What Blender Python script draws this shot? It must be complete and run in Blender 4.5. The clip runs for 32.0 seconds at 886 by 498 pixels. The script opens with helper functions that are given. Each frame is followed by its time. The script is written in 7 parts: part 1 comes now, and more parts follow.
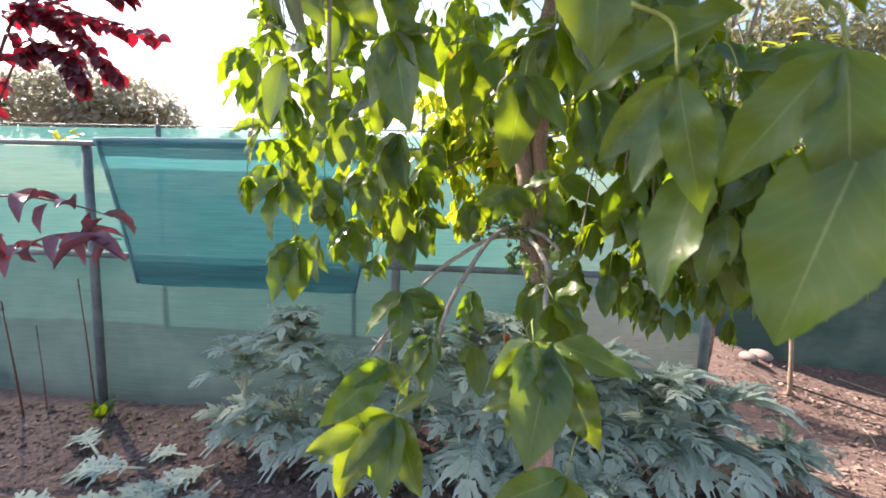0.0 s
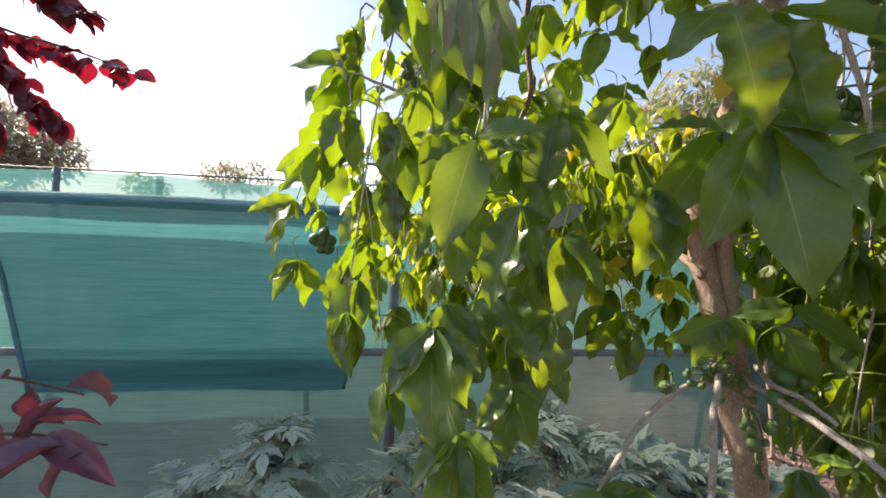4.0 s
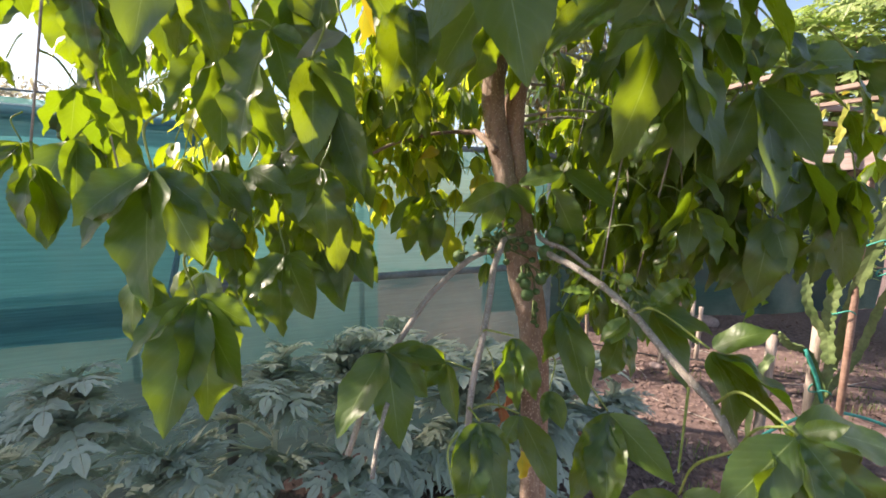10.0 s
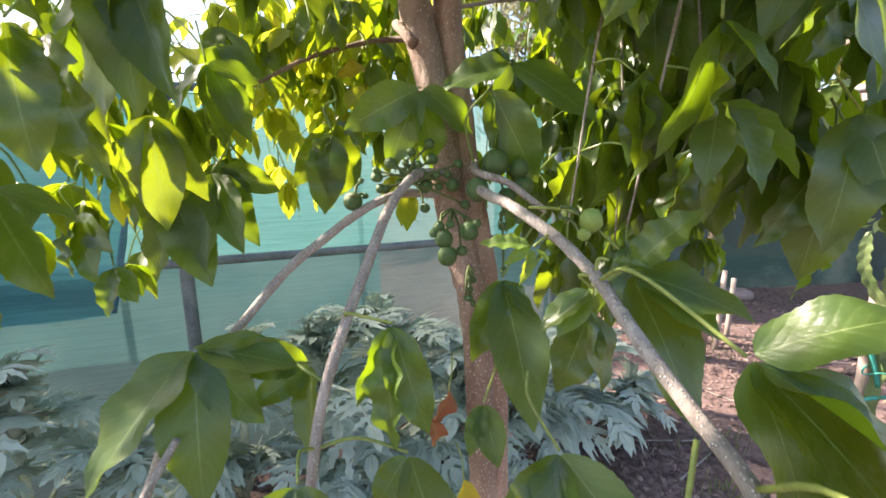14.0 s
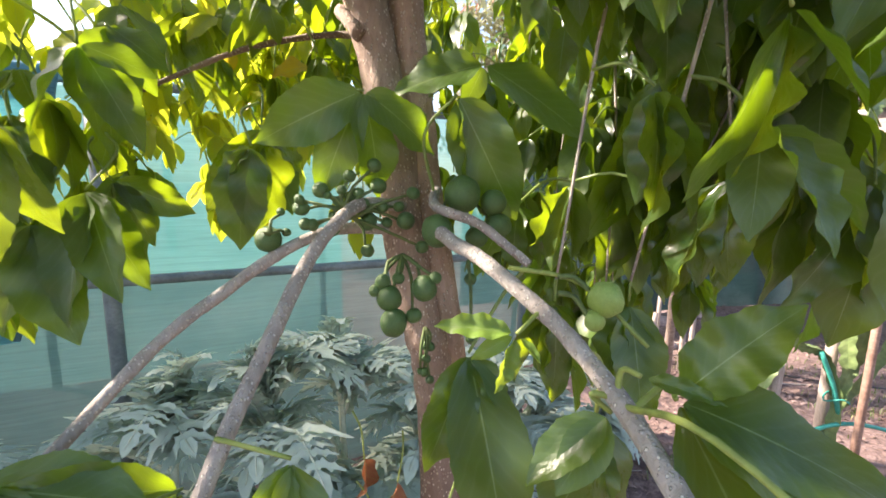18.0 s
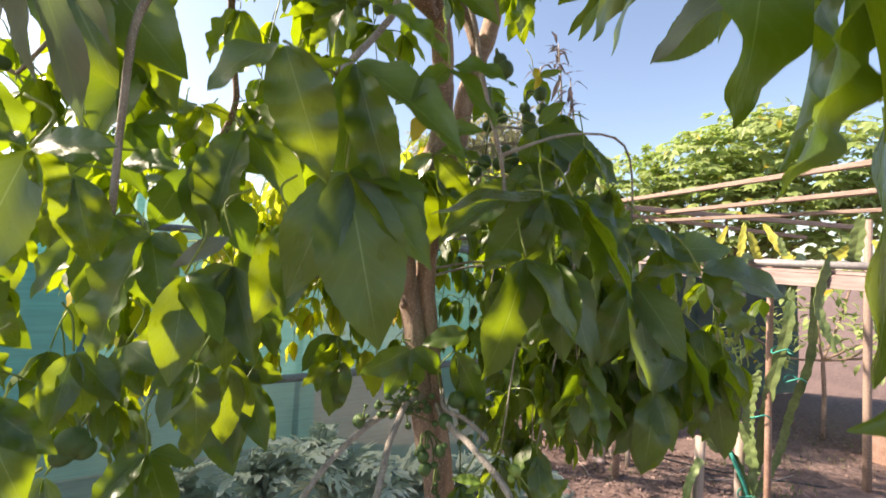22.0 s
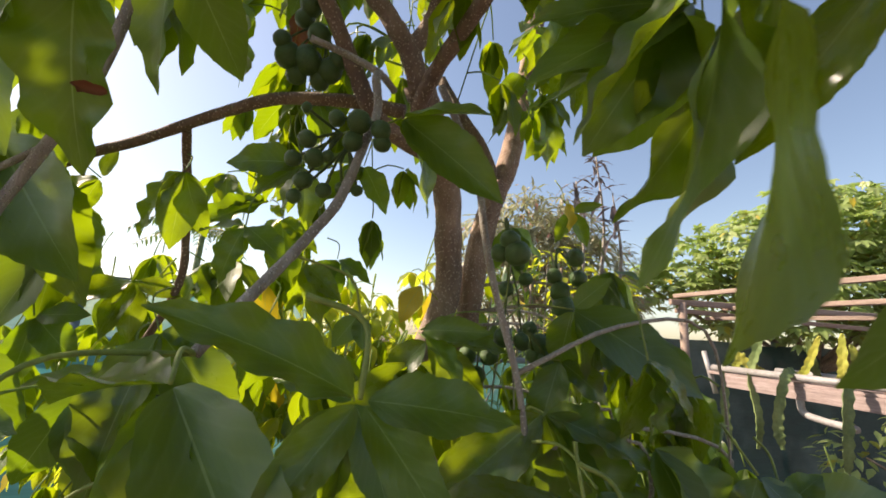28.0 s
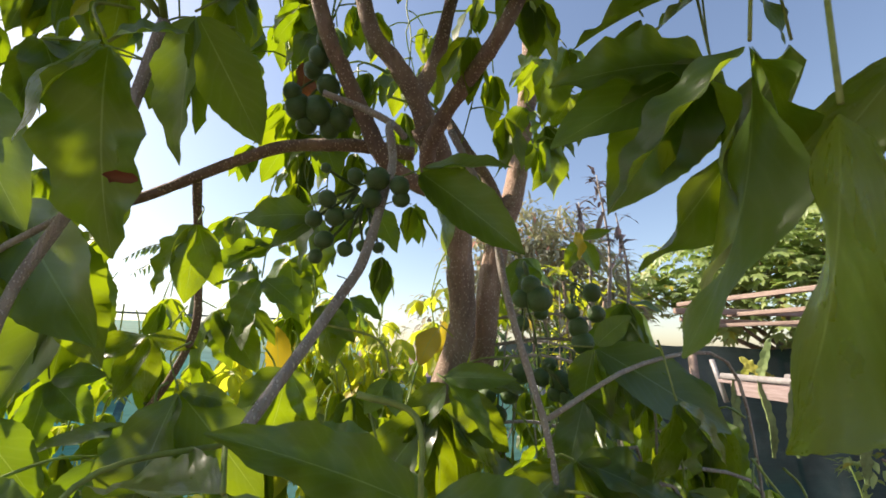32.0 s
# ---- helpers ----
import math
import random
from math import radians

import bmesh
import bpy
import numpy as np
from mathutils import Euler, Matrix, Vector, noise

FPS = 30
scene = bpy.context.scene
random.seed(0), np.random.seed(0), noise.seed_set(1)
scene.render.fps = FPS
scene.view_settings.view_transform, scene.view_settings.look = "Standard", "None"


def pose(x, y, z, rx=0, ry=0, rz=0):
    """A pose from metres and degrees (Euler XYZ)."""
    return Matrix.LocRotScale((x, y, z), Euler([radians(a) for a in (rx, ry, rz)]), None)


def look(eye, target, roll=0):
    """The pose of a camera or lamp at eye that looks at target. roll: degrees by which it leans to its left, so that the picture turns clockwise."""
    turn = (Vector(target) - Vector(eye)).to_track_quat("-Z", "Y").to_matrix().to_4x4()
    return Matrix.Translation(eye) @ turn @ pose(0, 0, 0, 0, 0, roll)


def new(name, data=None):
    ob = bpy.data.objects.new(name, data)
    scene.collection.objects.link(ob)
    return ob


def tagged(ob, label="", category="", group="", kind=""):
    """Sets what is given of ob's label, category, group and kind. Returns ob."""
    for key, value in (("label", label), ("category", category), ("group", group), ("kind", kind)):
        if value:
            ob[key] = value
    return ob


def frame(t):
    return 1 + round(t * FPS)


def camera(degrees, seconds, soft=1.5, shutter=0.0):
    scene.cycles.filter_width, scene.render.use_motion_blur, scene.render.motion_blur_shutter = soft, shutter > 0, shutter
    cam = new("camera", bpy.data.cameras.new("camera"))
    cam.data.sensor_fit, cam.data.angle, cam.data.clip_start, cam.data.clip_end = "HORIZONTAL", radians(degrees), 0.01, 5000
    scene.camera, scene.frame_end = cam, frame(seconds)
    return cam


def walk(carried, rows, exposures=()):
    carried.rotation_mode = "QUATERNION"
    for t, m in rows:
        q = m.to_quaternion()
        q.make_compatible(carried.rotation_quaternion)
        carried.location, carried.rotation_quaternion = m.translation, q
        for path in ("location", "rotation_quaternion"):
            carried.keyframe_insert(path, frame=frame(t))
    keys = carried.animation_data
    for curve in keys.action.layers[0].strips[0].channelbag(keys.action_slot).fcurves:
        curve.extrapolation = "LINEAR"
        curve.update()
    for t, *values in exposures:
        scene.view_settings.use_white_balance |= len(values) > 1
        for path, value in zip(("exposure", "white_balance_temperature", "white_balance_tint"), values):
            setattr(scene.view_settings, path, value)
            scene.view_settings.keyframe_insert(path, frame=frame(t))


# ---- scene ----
cam = camera(94.3, 32.0, soft=1.7, shutter=0.3)
PATH = [
    (0.0, -0.000, 0.001, 1.700, 83.54, -1.74, 3.89),
    (0.5, -0.084, 0.081, 1.778, 84.03, -2.25, 0.35),
    (1.0, -0.149, 0.140, 1.801, 84.53, -2.80, -1.94),
    (1.5, -0.192, 0.175, 1.830, 85.46, -3.19, -3.00),
    (2.0, -0.278, 0.209, 1.848, 86.49, -3.25, -3.79),
    (2.5, -0.383, 0.264, 1.867, 87.53, -2.91, -4.76),
    (3.0, -0.499, 0.319, 1.878, 88.33, -2.41, -5.36),
    (3.5, -0.563, 0.364, 1.875, 89.13, -2.09, -6.07),
    (5.5, -0.572, 0.571, 1.909, 91.43, -2.73, -15.40),
    (6.0, -0.578, 0.568, 1.933, 91.99, -3.09, -20.43),
    (6.5, -0.636, 0.548, 1.952, 92.48, -3.16, -25.46),
    (7.0, -0.665, 0.499, 1.954, 92.72, -2.82, -29.34),
    (7.5, -0.656, 0.459, 1.934, 92.21, -2.50, -31.18),
    (8.0, -0.575, 0.438, 1.907, 91.26, -2.15, -30.69),
    (8.5, -0.486, 0.443, 1.888, 89.61, -1.83, -28.83),
    (9.0, -0.412, 0.447, 1.833, 87.61, -1.35, -26.35),
    (9.5, -0.393, 0.447, 1.770, 85.34, -0.98, -24.84),
    (10.0, -0.388, 0.440, 1.720, 83.05, -0.83, -24.89),
    (10.5, -0.367, 0.455, 1.660, 81.27, -1.06, -26.14),
    (11.0, -0.352, 0.496, 1.644, 80.16, -1.29, -27.58),
    (11.5, -0.305, 0.505, 1.647, 79.67, -1.25, -28.45),
    (12.0, -0.241, 0.526, 1.617, 79.60, -0.90, -27.48),
    (12.5, -0.196, 0.553, 1.620, 79.68, -0.27, -26.12),
    (13.0, -0.144, 0.568, 1.620, 79.77, 0.34, -24.32),
    (13.5, -0.121, 0.589, 1.632, 80.06, 0.66, -22.61),
    (14.0, -0.082, 0.628, 1.631, 79.84, 0.84, -21.87),
    (14.5, -0.029, 0.684, 1.616, 79.64, 0.80, -21.83),
    (16.5, 0.018, 0.840, 1.618, 80.02, 0.67, -27.09),
    (17.0, 0.013, 0.823, 1.617, 80.16, 0.38, -28.17),
    (17.5, 0.018, 0.793, 1.638, 80.81, -0.31, -27.34),
    (18.0, -0.006, 0.761, 1.654, 81.42, -0.92, -26.10),
    (18.5, -0.027, 0.708, 1.693, 82.17, -1.60, -24.74),
    (19.0, -0.057, 0.647, 1.722, 83.11, -2.36, -23.64),
    (19.5, -0.086, 0.589, 1.738, 83.99, -2.93, -23.21),
    (20.0, -0.117, 0.536, 1.765, 85.06, -3.30, -23.77),
    (20.5, -0.156, 0.493, 1.798, 86.33, -3.49, -25.68),
    (21.0, -0.242, 0.460, 1.809, 87.92, -3.45, -28.07),
    (21.5, -0.298, 0.419, 1.853, 90.00, -3.16, -30.10),
    (22.0, -0.296, 0.394, 1.928, 92.47, -2.88, -30.97),
    (22.5, -0.284, 0.410, 2.003, 95.13, -2.70, -30.18),
    (23.0, -0.253, 0.453, 2.045, 97.54, -2.75, -28.22),
    (23.5, -0.227, 0.493, 2.093, 99.41, -2.65, -26.02),
    (24.0, -0.205, 0.523, 2.122, 100.58, -2.49, -23.99),
    (24.5, -0.173, 0.529, 2.138, 101.23, -2.28, -22.65),
    (26.5, -0.110, 0.519, 2.174, 101.03, -3.06, -22.28),
    (27.0, -0.097, 0.504, 2.174, 101.22, -3.51, -22.99),
    (27.5, -0.102, 0.509, 2.180, 101.60, -3.64, -23.88),
    (28.0, -0.129, 0.558, 2.181, 102.20, -3.34, -25.11),
    (28.5, -0.159, 0.626, 2.191, 102.78, -3.00, -26.22),
    (29.0, -0.172, 0.677, 2.215, 103.40, -2.82, -26.83),
    (29.5, -0.177, 0.689, 2.224, 104.02, -2.76, -26.49),
    (30.0, -0.195, 0.675, 2.250, 104.44, -2.78, -25.64),
    (30.5, -0.185, 0.645, 2.249, 104.64, -2.48, -24.81),
    (31.0, -0.171, 0.614, 2.236, 104.63, -1.90, -24.38),
    (31.5, -0.169, 0.585, 2.228, 104.50, -1.27, -24.59),
    (32.0, -0.159, 0.562, 2.222, 104.17, -0.74, -24.81),
]
walk(cam, [(t, pose(x, y, z, rx, ry, rz)) for t, x, y, z, rx, ry, rz in PATH],
     exposures=[(0, 1.75, 7100, 18), (6, 1.1, 7300, 18), (9, 1.2, 7300, 18), (13, 1.9, 7100, 20), (17, 2.1, 7000, 20), (20, 1.9, 7100, 18), (23, 1.2, 7700, 18), (27, 0.98, 7700, 17), (32, 0.98, 7200, 16)])

# ---- light: hazy afternoon sun from beyond the fence, open sky ----
SUN_AZ, SUN_EL = 52.0, 38.0          # degrees to the left of +y, degrees up
sun_way = Vector((-math.sin(radians(SUN_AZ)) * math.cos(radians(SUN_EL)), math.cos(radians(SUN_AZ)) * math.cos(radians(SUN_EL)), math.sin(radians(SUN_EL))))
world = bpy.data.worlds.new("sky")
scene.world = world
world.use_nodes = True
wn = world.node_tree.nodes
sky = wn.new("ShaderNodeTexSky")
sky.sky_type, sky.sun_disc = "NISHITA", False
sky.sun_elevation, sky.sun_rotation = radians(SUN_EL), radians(-SUN_AZ)
sky.air_density, sky.dust_density, sky.ozone_density = 1.1, 1.1, 2.2
wn["Background"].inputs["Strength"].default_value = 0.115
world.node_tree.links.new(sky.outputs["Color"], wn["Background"].inputs["Color"])
sun = new("sun", bpy.data.lights.new("sun", "SUN"))
sun.data.energy, sun.data.angle, sun.data.color = 5.0, radians(1.2), (1.0, 0.93, 0.82)
sun.matrix_world = look(sun_way * 30, (0, 0, 0))


# ---- materials ----
def nodes_of(name):
    m = bpy.data.materials.new(name)
    m.use_nodes = True
    return m, m.node_tree, m.node_tree.nodes["Principled BSDF"]


def node(nt, kind, **sets):
    n = nt.nodes.new("ShaderNode" + kind)
    for key, value in sets.items():
        if key in n.inputs:
            n.inputs[key].default_value = value
    return n


def mixrgb(nt, a, b, fac, blend="MIX"):
    n = nt.nodes.new("ShaderNodeMix")
    n.data_type, n.blend_type = "RGBA", blend
    for value, sock in ((fac, n.inputs[0]), (a, n.inputs[6]), (b, n.inputs[7])):
        if hasattr(value, "links"):
            nt.links.new(value, sock)
        elif isinstance(value, tuple):
            sock.default_value = (*value, 1)
        else:
            sock.default_value = value
    return n.outputs[2]


def ramp(nt, fac, stops):
    n = nt.nodes.new("ShaderNodeValToRGB")
    while len(n.color_ramp.elements) < len(stops):
        n.color_ramp.elements.new(0.5)
    for el, (p, c) in zip(n.color_ramp.elements, stops):
        el.position, el.color = p, (*c, 1)
    nt.links.new(fac, n.inputs[0])
    return n.outputs[0]


def coords(nt, which="Object"):
    return nt.nodes.new("ShaderNodeTexCoord").outputs[which]


def noise_of(nt, scale, vec, detail=4.0, rough=0.55, stretch=None):
    if stretch:
        m = nt.nodes.new("ShaderNodeMapping")
        m.inputs["Scale"].default_value = stretch
        nt.links.new(vec, m.inputs["Vector"])
        vec = m.outputs[0]
    n = node(nt, "TexNoise", Scale=scale, Detail=detail, Roughness=rough)
    nt.links.new(vec, n.inputs["Vector"])
    return n.outputs["Fac"]


def bump_to(nt, bsdf, height, strength, dist):
    b = node(nt, "Bump", Strength=strength, Distance=dist)
    nt.links.new(height, b.inputs["Height"])
    nt.links.new(b.outputs[0], bsdf.inputs["Normal"])
    return b.outputs[0]


def plain(name, c1, c2, scale=8.0, rough=0.7, bump=0.3, dist=0.004, metal=0.0, stretch=None, which="Object"):
    """A surface of two tones, with grain at two scales."""
    m, nt, b = nodes_of(name)
    v = coords(nt, which)
    n1, n2 = noise_of(nt, scale, v, stretch=stretch), noise_of(nt, scale * 7, v, stretch=stretch)
    col = ramp(nt, n1, [(0.3, c1), (0.7, c2)])
    col = mixrgb(nt, col, ramp(nt, n2, [(0.25, (0.45, 0.45, 0.45)), (0.7, (1, 1, 1))]), 0.7, "MULTIPLY")
    nt.links.new(col, b.inputs["Base Color"])
    b.inputs["Roughness"].default_value, b.inputs["Metallic"].default_value = rough, metal
    bump_to(nt, b, n2, bump, dist)
    return m


def leaf_mat(name, dark, light, through_col, rough=0.4, thin=0.45, vein=(0.3, 0.4, 0.12), veins=9.0, island=False, old=(0.45, 0.32, 0.03), old_part=0.04, gloss=0.5):
    """A leaf: midrib and side veins from its UV, blotches, light through the blade."""
    m, nt, b = nodes_of(name)
    uv = nt.nodes.new("ShaderNodeUVMap").outputs[0]
    sep = nt.nodes.new("ShaderNodeSeparateXYZ")
    nt.links.new(uv, sep.inputs[0])

    def mth(op, a, c=None):
        n = nt.nodes.new("ShaderNodeMath")
        n.operation = op
        for s, val in ((n.inputs[0], a), (n.inputs[1], c)):
            if val is None:
                continue
            if hasattr(val, "links"):
                nt.links.new(val, s)
            else:
                s.default_value = val
        return n.outputs[0]

    across = mth("ABSOLUTE", mth("SUBTRACT", sep.outputs[1], 0.5))
    rib = mth("LESS_THAN", across, mth("SUBTRACT", 0.015, mth("MULTIPLY", sep.outputs[0], 0.009)))
    n0 = noise_of(nt, 2.3, uv, 2.0)
    phase = mth("ADD", mth("SUBTRACT", mth("MULTIPLY", sep.outputs[0], veins), mth("MULTIPLY", across, 5.0)), mth("MULTIPLY", n0, 1.6))
    side = mth("POWER", mth("ABSOLUTE", mth("SINE", mth("MULTIPLY", phase, math.pi))), 14.0)
    dip = mth("ABSOLUTE", mth("COSINE", mth("MULTIPLY", phase, math.pi)))
    rnd = nt.nodes.new("ShaderNodeNewGeometry").outputs["Random Per Island"] if island else nt.nodes.new("ShaderNodeObjectInfo").outputs["Random"]
    n1 = noise_of(nt, 5.0, uv, 3.0)
    tone = mixrgb(nt, dark, light, mth("ADD", mth("MULTIPLY", rnd, 0.75), mth("MULTIPLY", mth("SUBTRACT", n1, 0.4), 0.6)))
    tone = mixrgb(nt, tone, old, mth("GREATER_THAN", mth("FRACT", mth("MULTIPLY", rnd, 37.7)), 1.0 - old_part))
    spots = ramp(nt, noise_of(nt, 26.0, uv, 2.0), [(0.72, (0, 0, 0)), (0.78, (1, 1, 1))])
    tone = mixrgb(nt, tone, (0.22, 0.2, 0.07), mth("MULTIPLY", spots, 0.55))
    col = mixrgb(nt, tone, vein, mth("ADD", mth("MULTIPLY", side, 0.1), mth("MULTIPLY", rib, 0.7)))
    nt.links.new(col, b.inputs["Base Color"])
    nt.links.new(mth("ADD", mth("MULTIPLY", n1, 0.3), mth("ADD", mth("MULTIPLY", rnd, 0.14), rough - 0.2)), b.inputs["Roughness"])
    b.inputs["Specular IOR Level"].default_value = gloss
    nrm = bump_to(nt, b, mth("ADD", mth("MULTIPLY", dip, 0.22), mth("MULTIPLY", n1, 1.6)), 0.16, 0.004)
    tr = nt.nodes.new("ShaderNodeBsdfTranslucent")
    tcol = mixrgb(nt, through_col, (through_col[0] * 0.55, through_col[1] * 0.7, through_col[2] * 0.6), rnd)
    nt.links.new(mixrgb(nt, tcol, vein, mth("ADD", mth("MULTIPLY", side, 0.1), mth("MULTIPLY", rib, 0.5))), tr.inputs["Color"])
    mx = nt.nodes.new("ShaderNodeMixShader")
    mx.inputs[0].default_value = thin
    nt.links.new(b.outputs[0], mx.inputs[1])
    nt.links.new(tr.outputs[0], mx.inputs[2])
    nt.links.new(mx.outputs[0], nt.nodes["Material Output"].inputs["Surface"])
    return m


def cloth_mat(name, col, glow, open_part=0.1, thin=0.45):
    """Knitted shade cloth: fine horizontal yarns, light through the weave."""
    m, nt, b = nodes_of(name)
    v = coords(nt)
    yarn = noise_of(nt, 3.0, v, 6.0, 0.7, stretch=(0.9, 1, 26))
    dirt = noise_of(nt, 1.3, v, 4.0)
    tone = mixrgb(nt, (col[0] * 0.42, col[1] * 0.55, col[2] * 0.6), col, ramp(nt, yarn, [(0.36, (0, 0, 0)), (0.64, (1, 1, 1))]))
    tone = mixrgb(nt, tone, (0.25, 0.3, 0.28), mixrgb(nt, (0, 0, 0), (0.5, 0.5, 0.5), ramp(nt, dirt, [(0.45, (0, 0, 0)), (0.8, (1, 1, 1))])))
    nt.links.new(tone, b.inputs["Base Color"])
    b.inputs["Roughness"].default_value = 0.75
    nrm = bump_to(nt, b, yarn, 0.9, 0.012)
    tr = nt.nodes.new("ShaderNodeBsdfTranslucent")
    nt.links.new(mixrgb(nt, glow, tone, 0.45), tr.inputs["Color"])
    mx = nt.nodes.new("ShaderNodeMixShader")
    mx.inputs[0].default_value = thin
    nt.links.new(b.outputs[0], mx.inputs[1])
    nt.links.new(tr.outputs[0], mx.inputs[2])
    clear = nt.nodes.new("ShaderNodeBsdfTransparent")
    mx2 = nt.nodes.new("ShaderNodeMixShader")
    mx2.inputs[0].default_value = open_part
    nt.links.new(mx.outputs[0], mx2.inputs[1])
    nt.links.new(clear.outputs[0], mx2.inputs[2])
    nt.links.new(mx2.outputs[0], nt.nodes["Material Output"].inputs["Surface"])
    return m


M_LEAF = leaf_mat("leaf", (0.013, 0.042, 0.012), (0.085, 0.155, 0.026), (0.46, 0.6, 0.012), thin=0.38, old_part=0.0, gloss=0.75, rough=0.33)
M_LEAF_MASS = leaf_mat("leaf_mass", (0.02, 0.052, 0.01), (0.09, 0.15, 0.02), (0.52, 0.64, 0.012), thin=0.4, island=True, old_part=0.004, gloss=0.45, rough=0.45)
# grey leaf undersides, the sky's sheen put into the base colour
M_LEAF_SHEEN = leaf_mat("sheen_leaf", (0.15, 0.19, 0.13), (0.27, 0.29, 0.24), (0.22, 0.3, 0.1), thin=0.25, old_part=0.0, gloss=0.6, rough=0.45)
# yellow-green of young leaves, brightened in colour for light from behind
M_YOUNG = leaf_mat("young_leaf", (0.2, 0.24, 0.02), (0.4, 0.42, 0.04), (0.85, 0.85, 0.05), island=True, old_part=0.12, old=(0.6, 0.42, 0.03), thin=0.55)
M_YOUNG_LEAF = leaf_mat("tender_leaf", (0.1, 0.19, 0.03), (0.17, 0.28, 0.05), (0.6, 0.72, 0.05), old_part=0.0, thin=0.4)
M_GREEN_TWIG = plain("green_twig", (0.2, 0.27, 0.05), (0.34, 0.4, 0.1), 20, 0.6, 0.2, 0.001)
M_FRUIT = plain("fruit_skin", (0.045, 0.1, 0.025), (0.1, 0.19, 0.05), 14, 0.45, 0.35, 0.002)
M_NEW_FRUIT = plain("new_fruit_skin", (0.2, 0.32, 0.06), (0.3, 0.42, 0.1), 14, 0.45, 0.3, 0.002)
M_STALK = plain("fruit_stalk", (0.07, 0.12, 0.03), (0.16, 0.2, 0.06), 30, 0.7, 0.3, 0.001)
M_RED = leaf_mat("red_leaf", (0.035, 0.008, 0.016), (0.11, 0.014, 0.022), (0.6, 0.012, 0.04), thin=0.3, vein=(0.3, 0.05, 0.06), veins=6, old_part=0.0)
# lower red leaves: greyish bloom, with shade and sky sheen put into the colour
M_MAUVE = leaf_mat("mauve_leaf", (0.14, 0.06, 0.09), (0.28, 0.16, 0.2), (0.4, 0.04, 0.06), thin=0.1, vein=(0.3, 0.15, 0.18), veins=6, old_part=0.0)
M_RED_MASS = leaf_mat("red_foliage", (0.03, 0.006, 0.014), (0.1, 0.01, 0.018), (0.45, 0.01, 0.03), thin=0.16, vein=(0.3, 0.05, 0.06), veins=6, old_part=0.0, island=True)
M_RED_STEM = plain("red_stem", (0.1, 0.03, 0.03), (0.18, 0.07, 0.06), 30, 0.7)
M_CARDOON = leaf_mat("silver_leaf", (0.31, 0.385, 0.32), (0.6, 0.67, 0.58), (0.5, 0.58, 0.44), rough=0.75, thin=0.32, vein=(0.5, 0.55, 0.45), veins=0.0, old_part=0.0, gloss=0.2)
M_DEAD = leaf_mat("dead_leaf", (0.2, 0.06, 0.025), (0.34, 0.13, 0.06), (0.3, 0.09, 0.03), rough=0.7, thin=0.25, old_part=0.0)
M_YELLOW = leaf_mat("yellow_leaf", (0.45, 0.33, 0.02), (0.62, 0.46, 0.04), (0.75, 0.55, 0.03), rough=0.45, thin=0.4, old_part=0.0)
M_CARDOON_RIB = plain("silver_rib", (0.42, 0.47, 0.35), (0.6, 0.62, 0.48), 20, 0.7)
M_CLOTH = cloth_mat("shade_cloth", (0.095, 0.28, 0.265), (0.09, 0.275, 0.255), 0.2)
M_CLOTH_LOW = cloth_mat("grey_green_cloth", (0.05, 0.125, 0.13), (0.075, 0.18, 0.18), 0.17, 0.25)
M_CLOTH_PANEL = cloth_mat("doubled_cloth", (0.065, 0.29, 0.33), (0.09, 0.42, 0.46), 0.14)
M_CLOTH_BLUE = cloth_mat("blue_cloth", (0.1, 0.26, 0.34), (0.15, 0.4, 0.5), 0.15)
M_CLOTH_FAR = cloth_mat("far_cloth", (0.12, 0.34, 0.33), (0.14, 0.44, 0.4), 0.2)
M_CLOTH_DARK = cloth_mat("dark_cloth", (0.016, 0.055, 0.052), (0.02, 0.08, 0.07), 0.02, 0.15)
M_PIPE = plain("dull_pipe", (0.1, 0.13, 0.14), (0.2, 0.24, 0.25), 12, 0.55, 0.2, 0.002)
M_PVC = plain("white_pipe", (0.26, 0.24, 0.24), (0.4, 0.38, 0.37), 12, 0.45, 0.2, 0.002)
M_WOOD = plain("weathered_timber", (0.25, 0.17, 0.135), (0.42, 0.31, 0.25), 6, 0.75, 0.5, 0.003, stretch=(1, 12, 12))
M_PALE_WOOD = plain("pale_board", (0.25, 0.18, 0.165), (0.44, 0.34, 0.32), 6, 0.75, 0.5, 0.003, stretch=(1, 12, 12))
M_CACTUS = plain("cactus_skin", (0.08, 0.14, 0.045), (0.25, 0.32, 0.12), 7, 0.5, 0.3, 0.004)
# lit copy of the cactus skin, sun yellow put into its colour
M_CACTUS_SUNLIT = plain("cactus_sunlit", (0.3, 0.34, 0.05), (0.52, 0.46, 0.08), 7, 0.5, 0.3, 0.004)
M_ROPE = plain("green_rope", (0.02, 0.26, 0.2), (0.04, 0.4, 0.32), 40, 0.6)
M_STAKE = plain("pale_stake", (0.32, 0.25, 0.21), (0.5, 0.41, 0.35), 10, 0.8, 0.4, 0.003, stretch=(8, 8, 1))
M_BRICK = plain("clay_block", (0.25, 0.14, 0.1), (0.4, 0.26, 0.2), 9, 0.85, 0.5, 0.005)


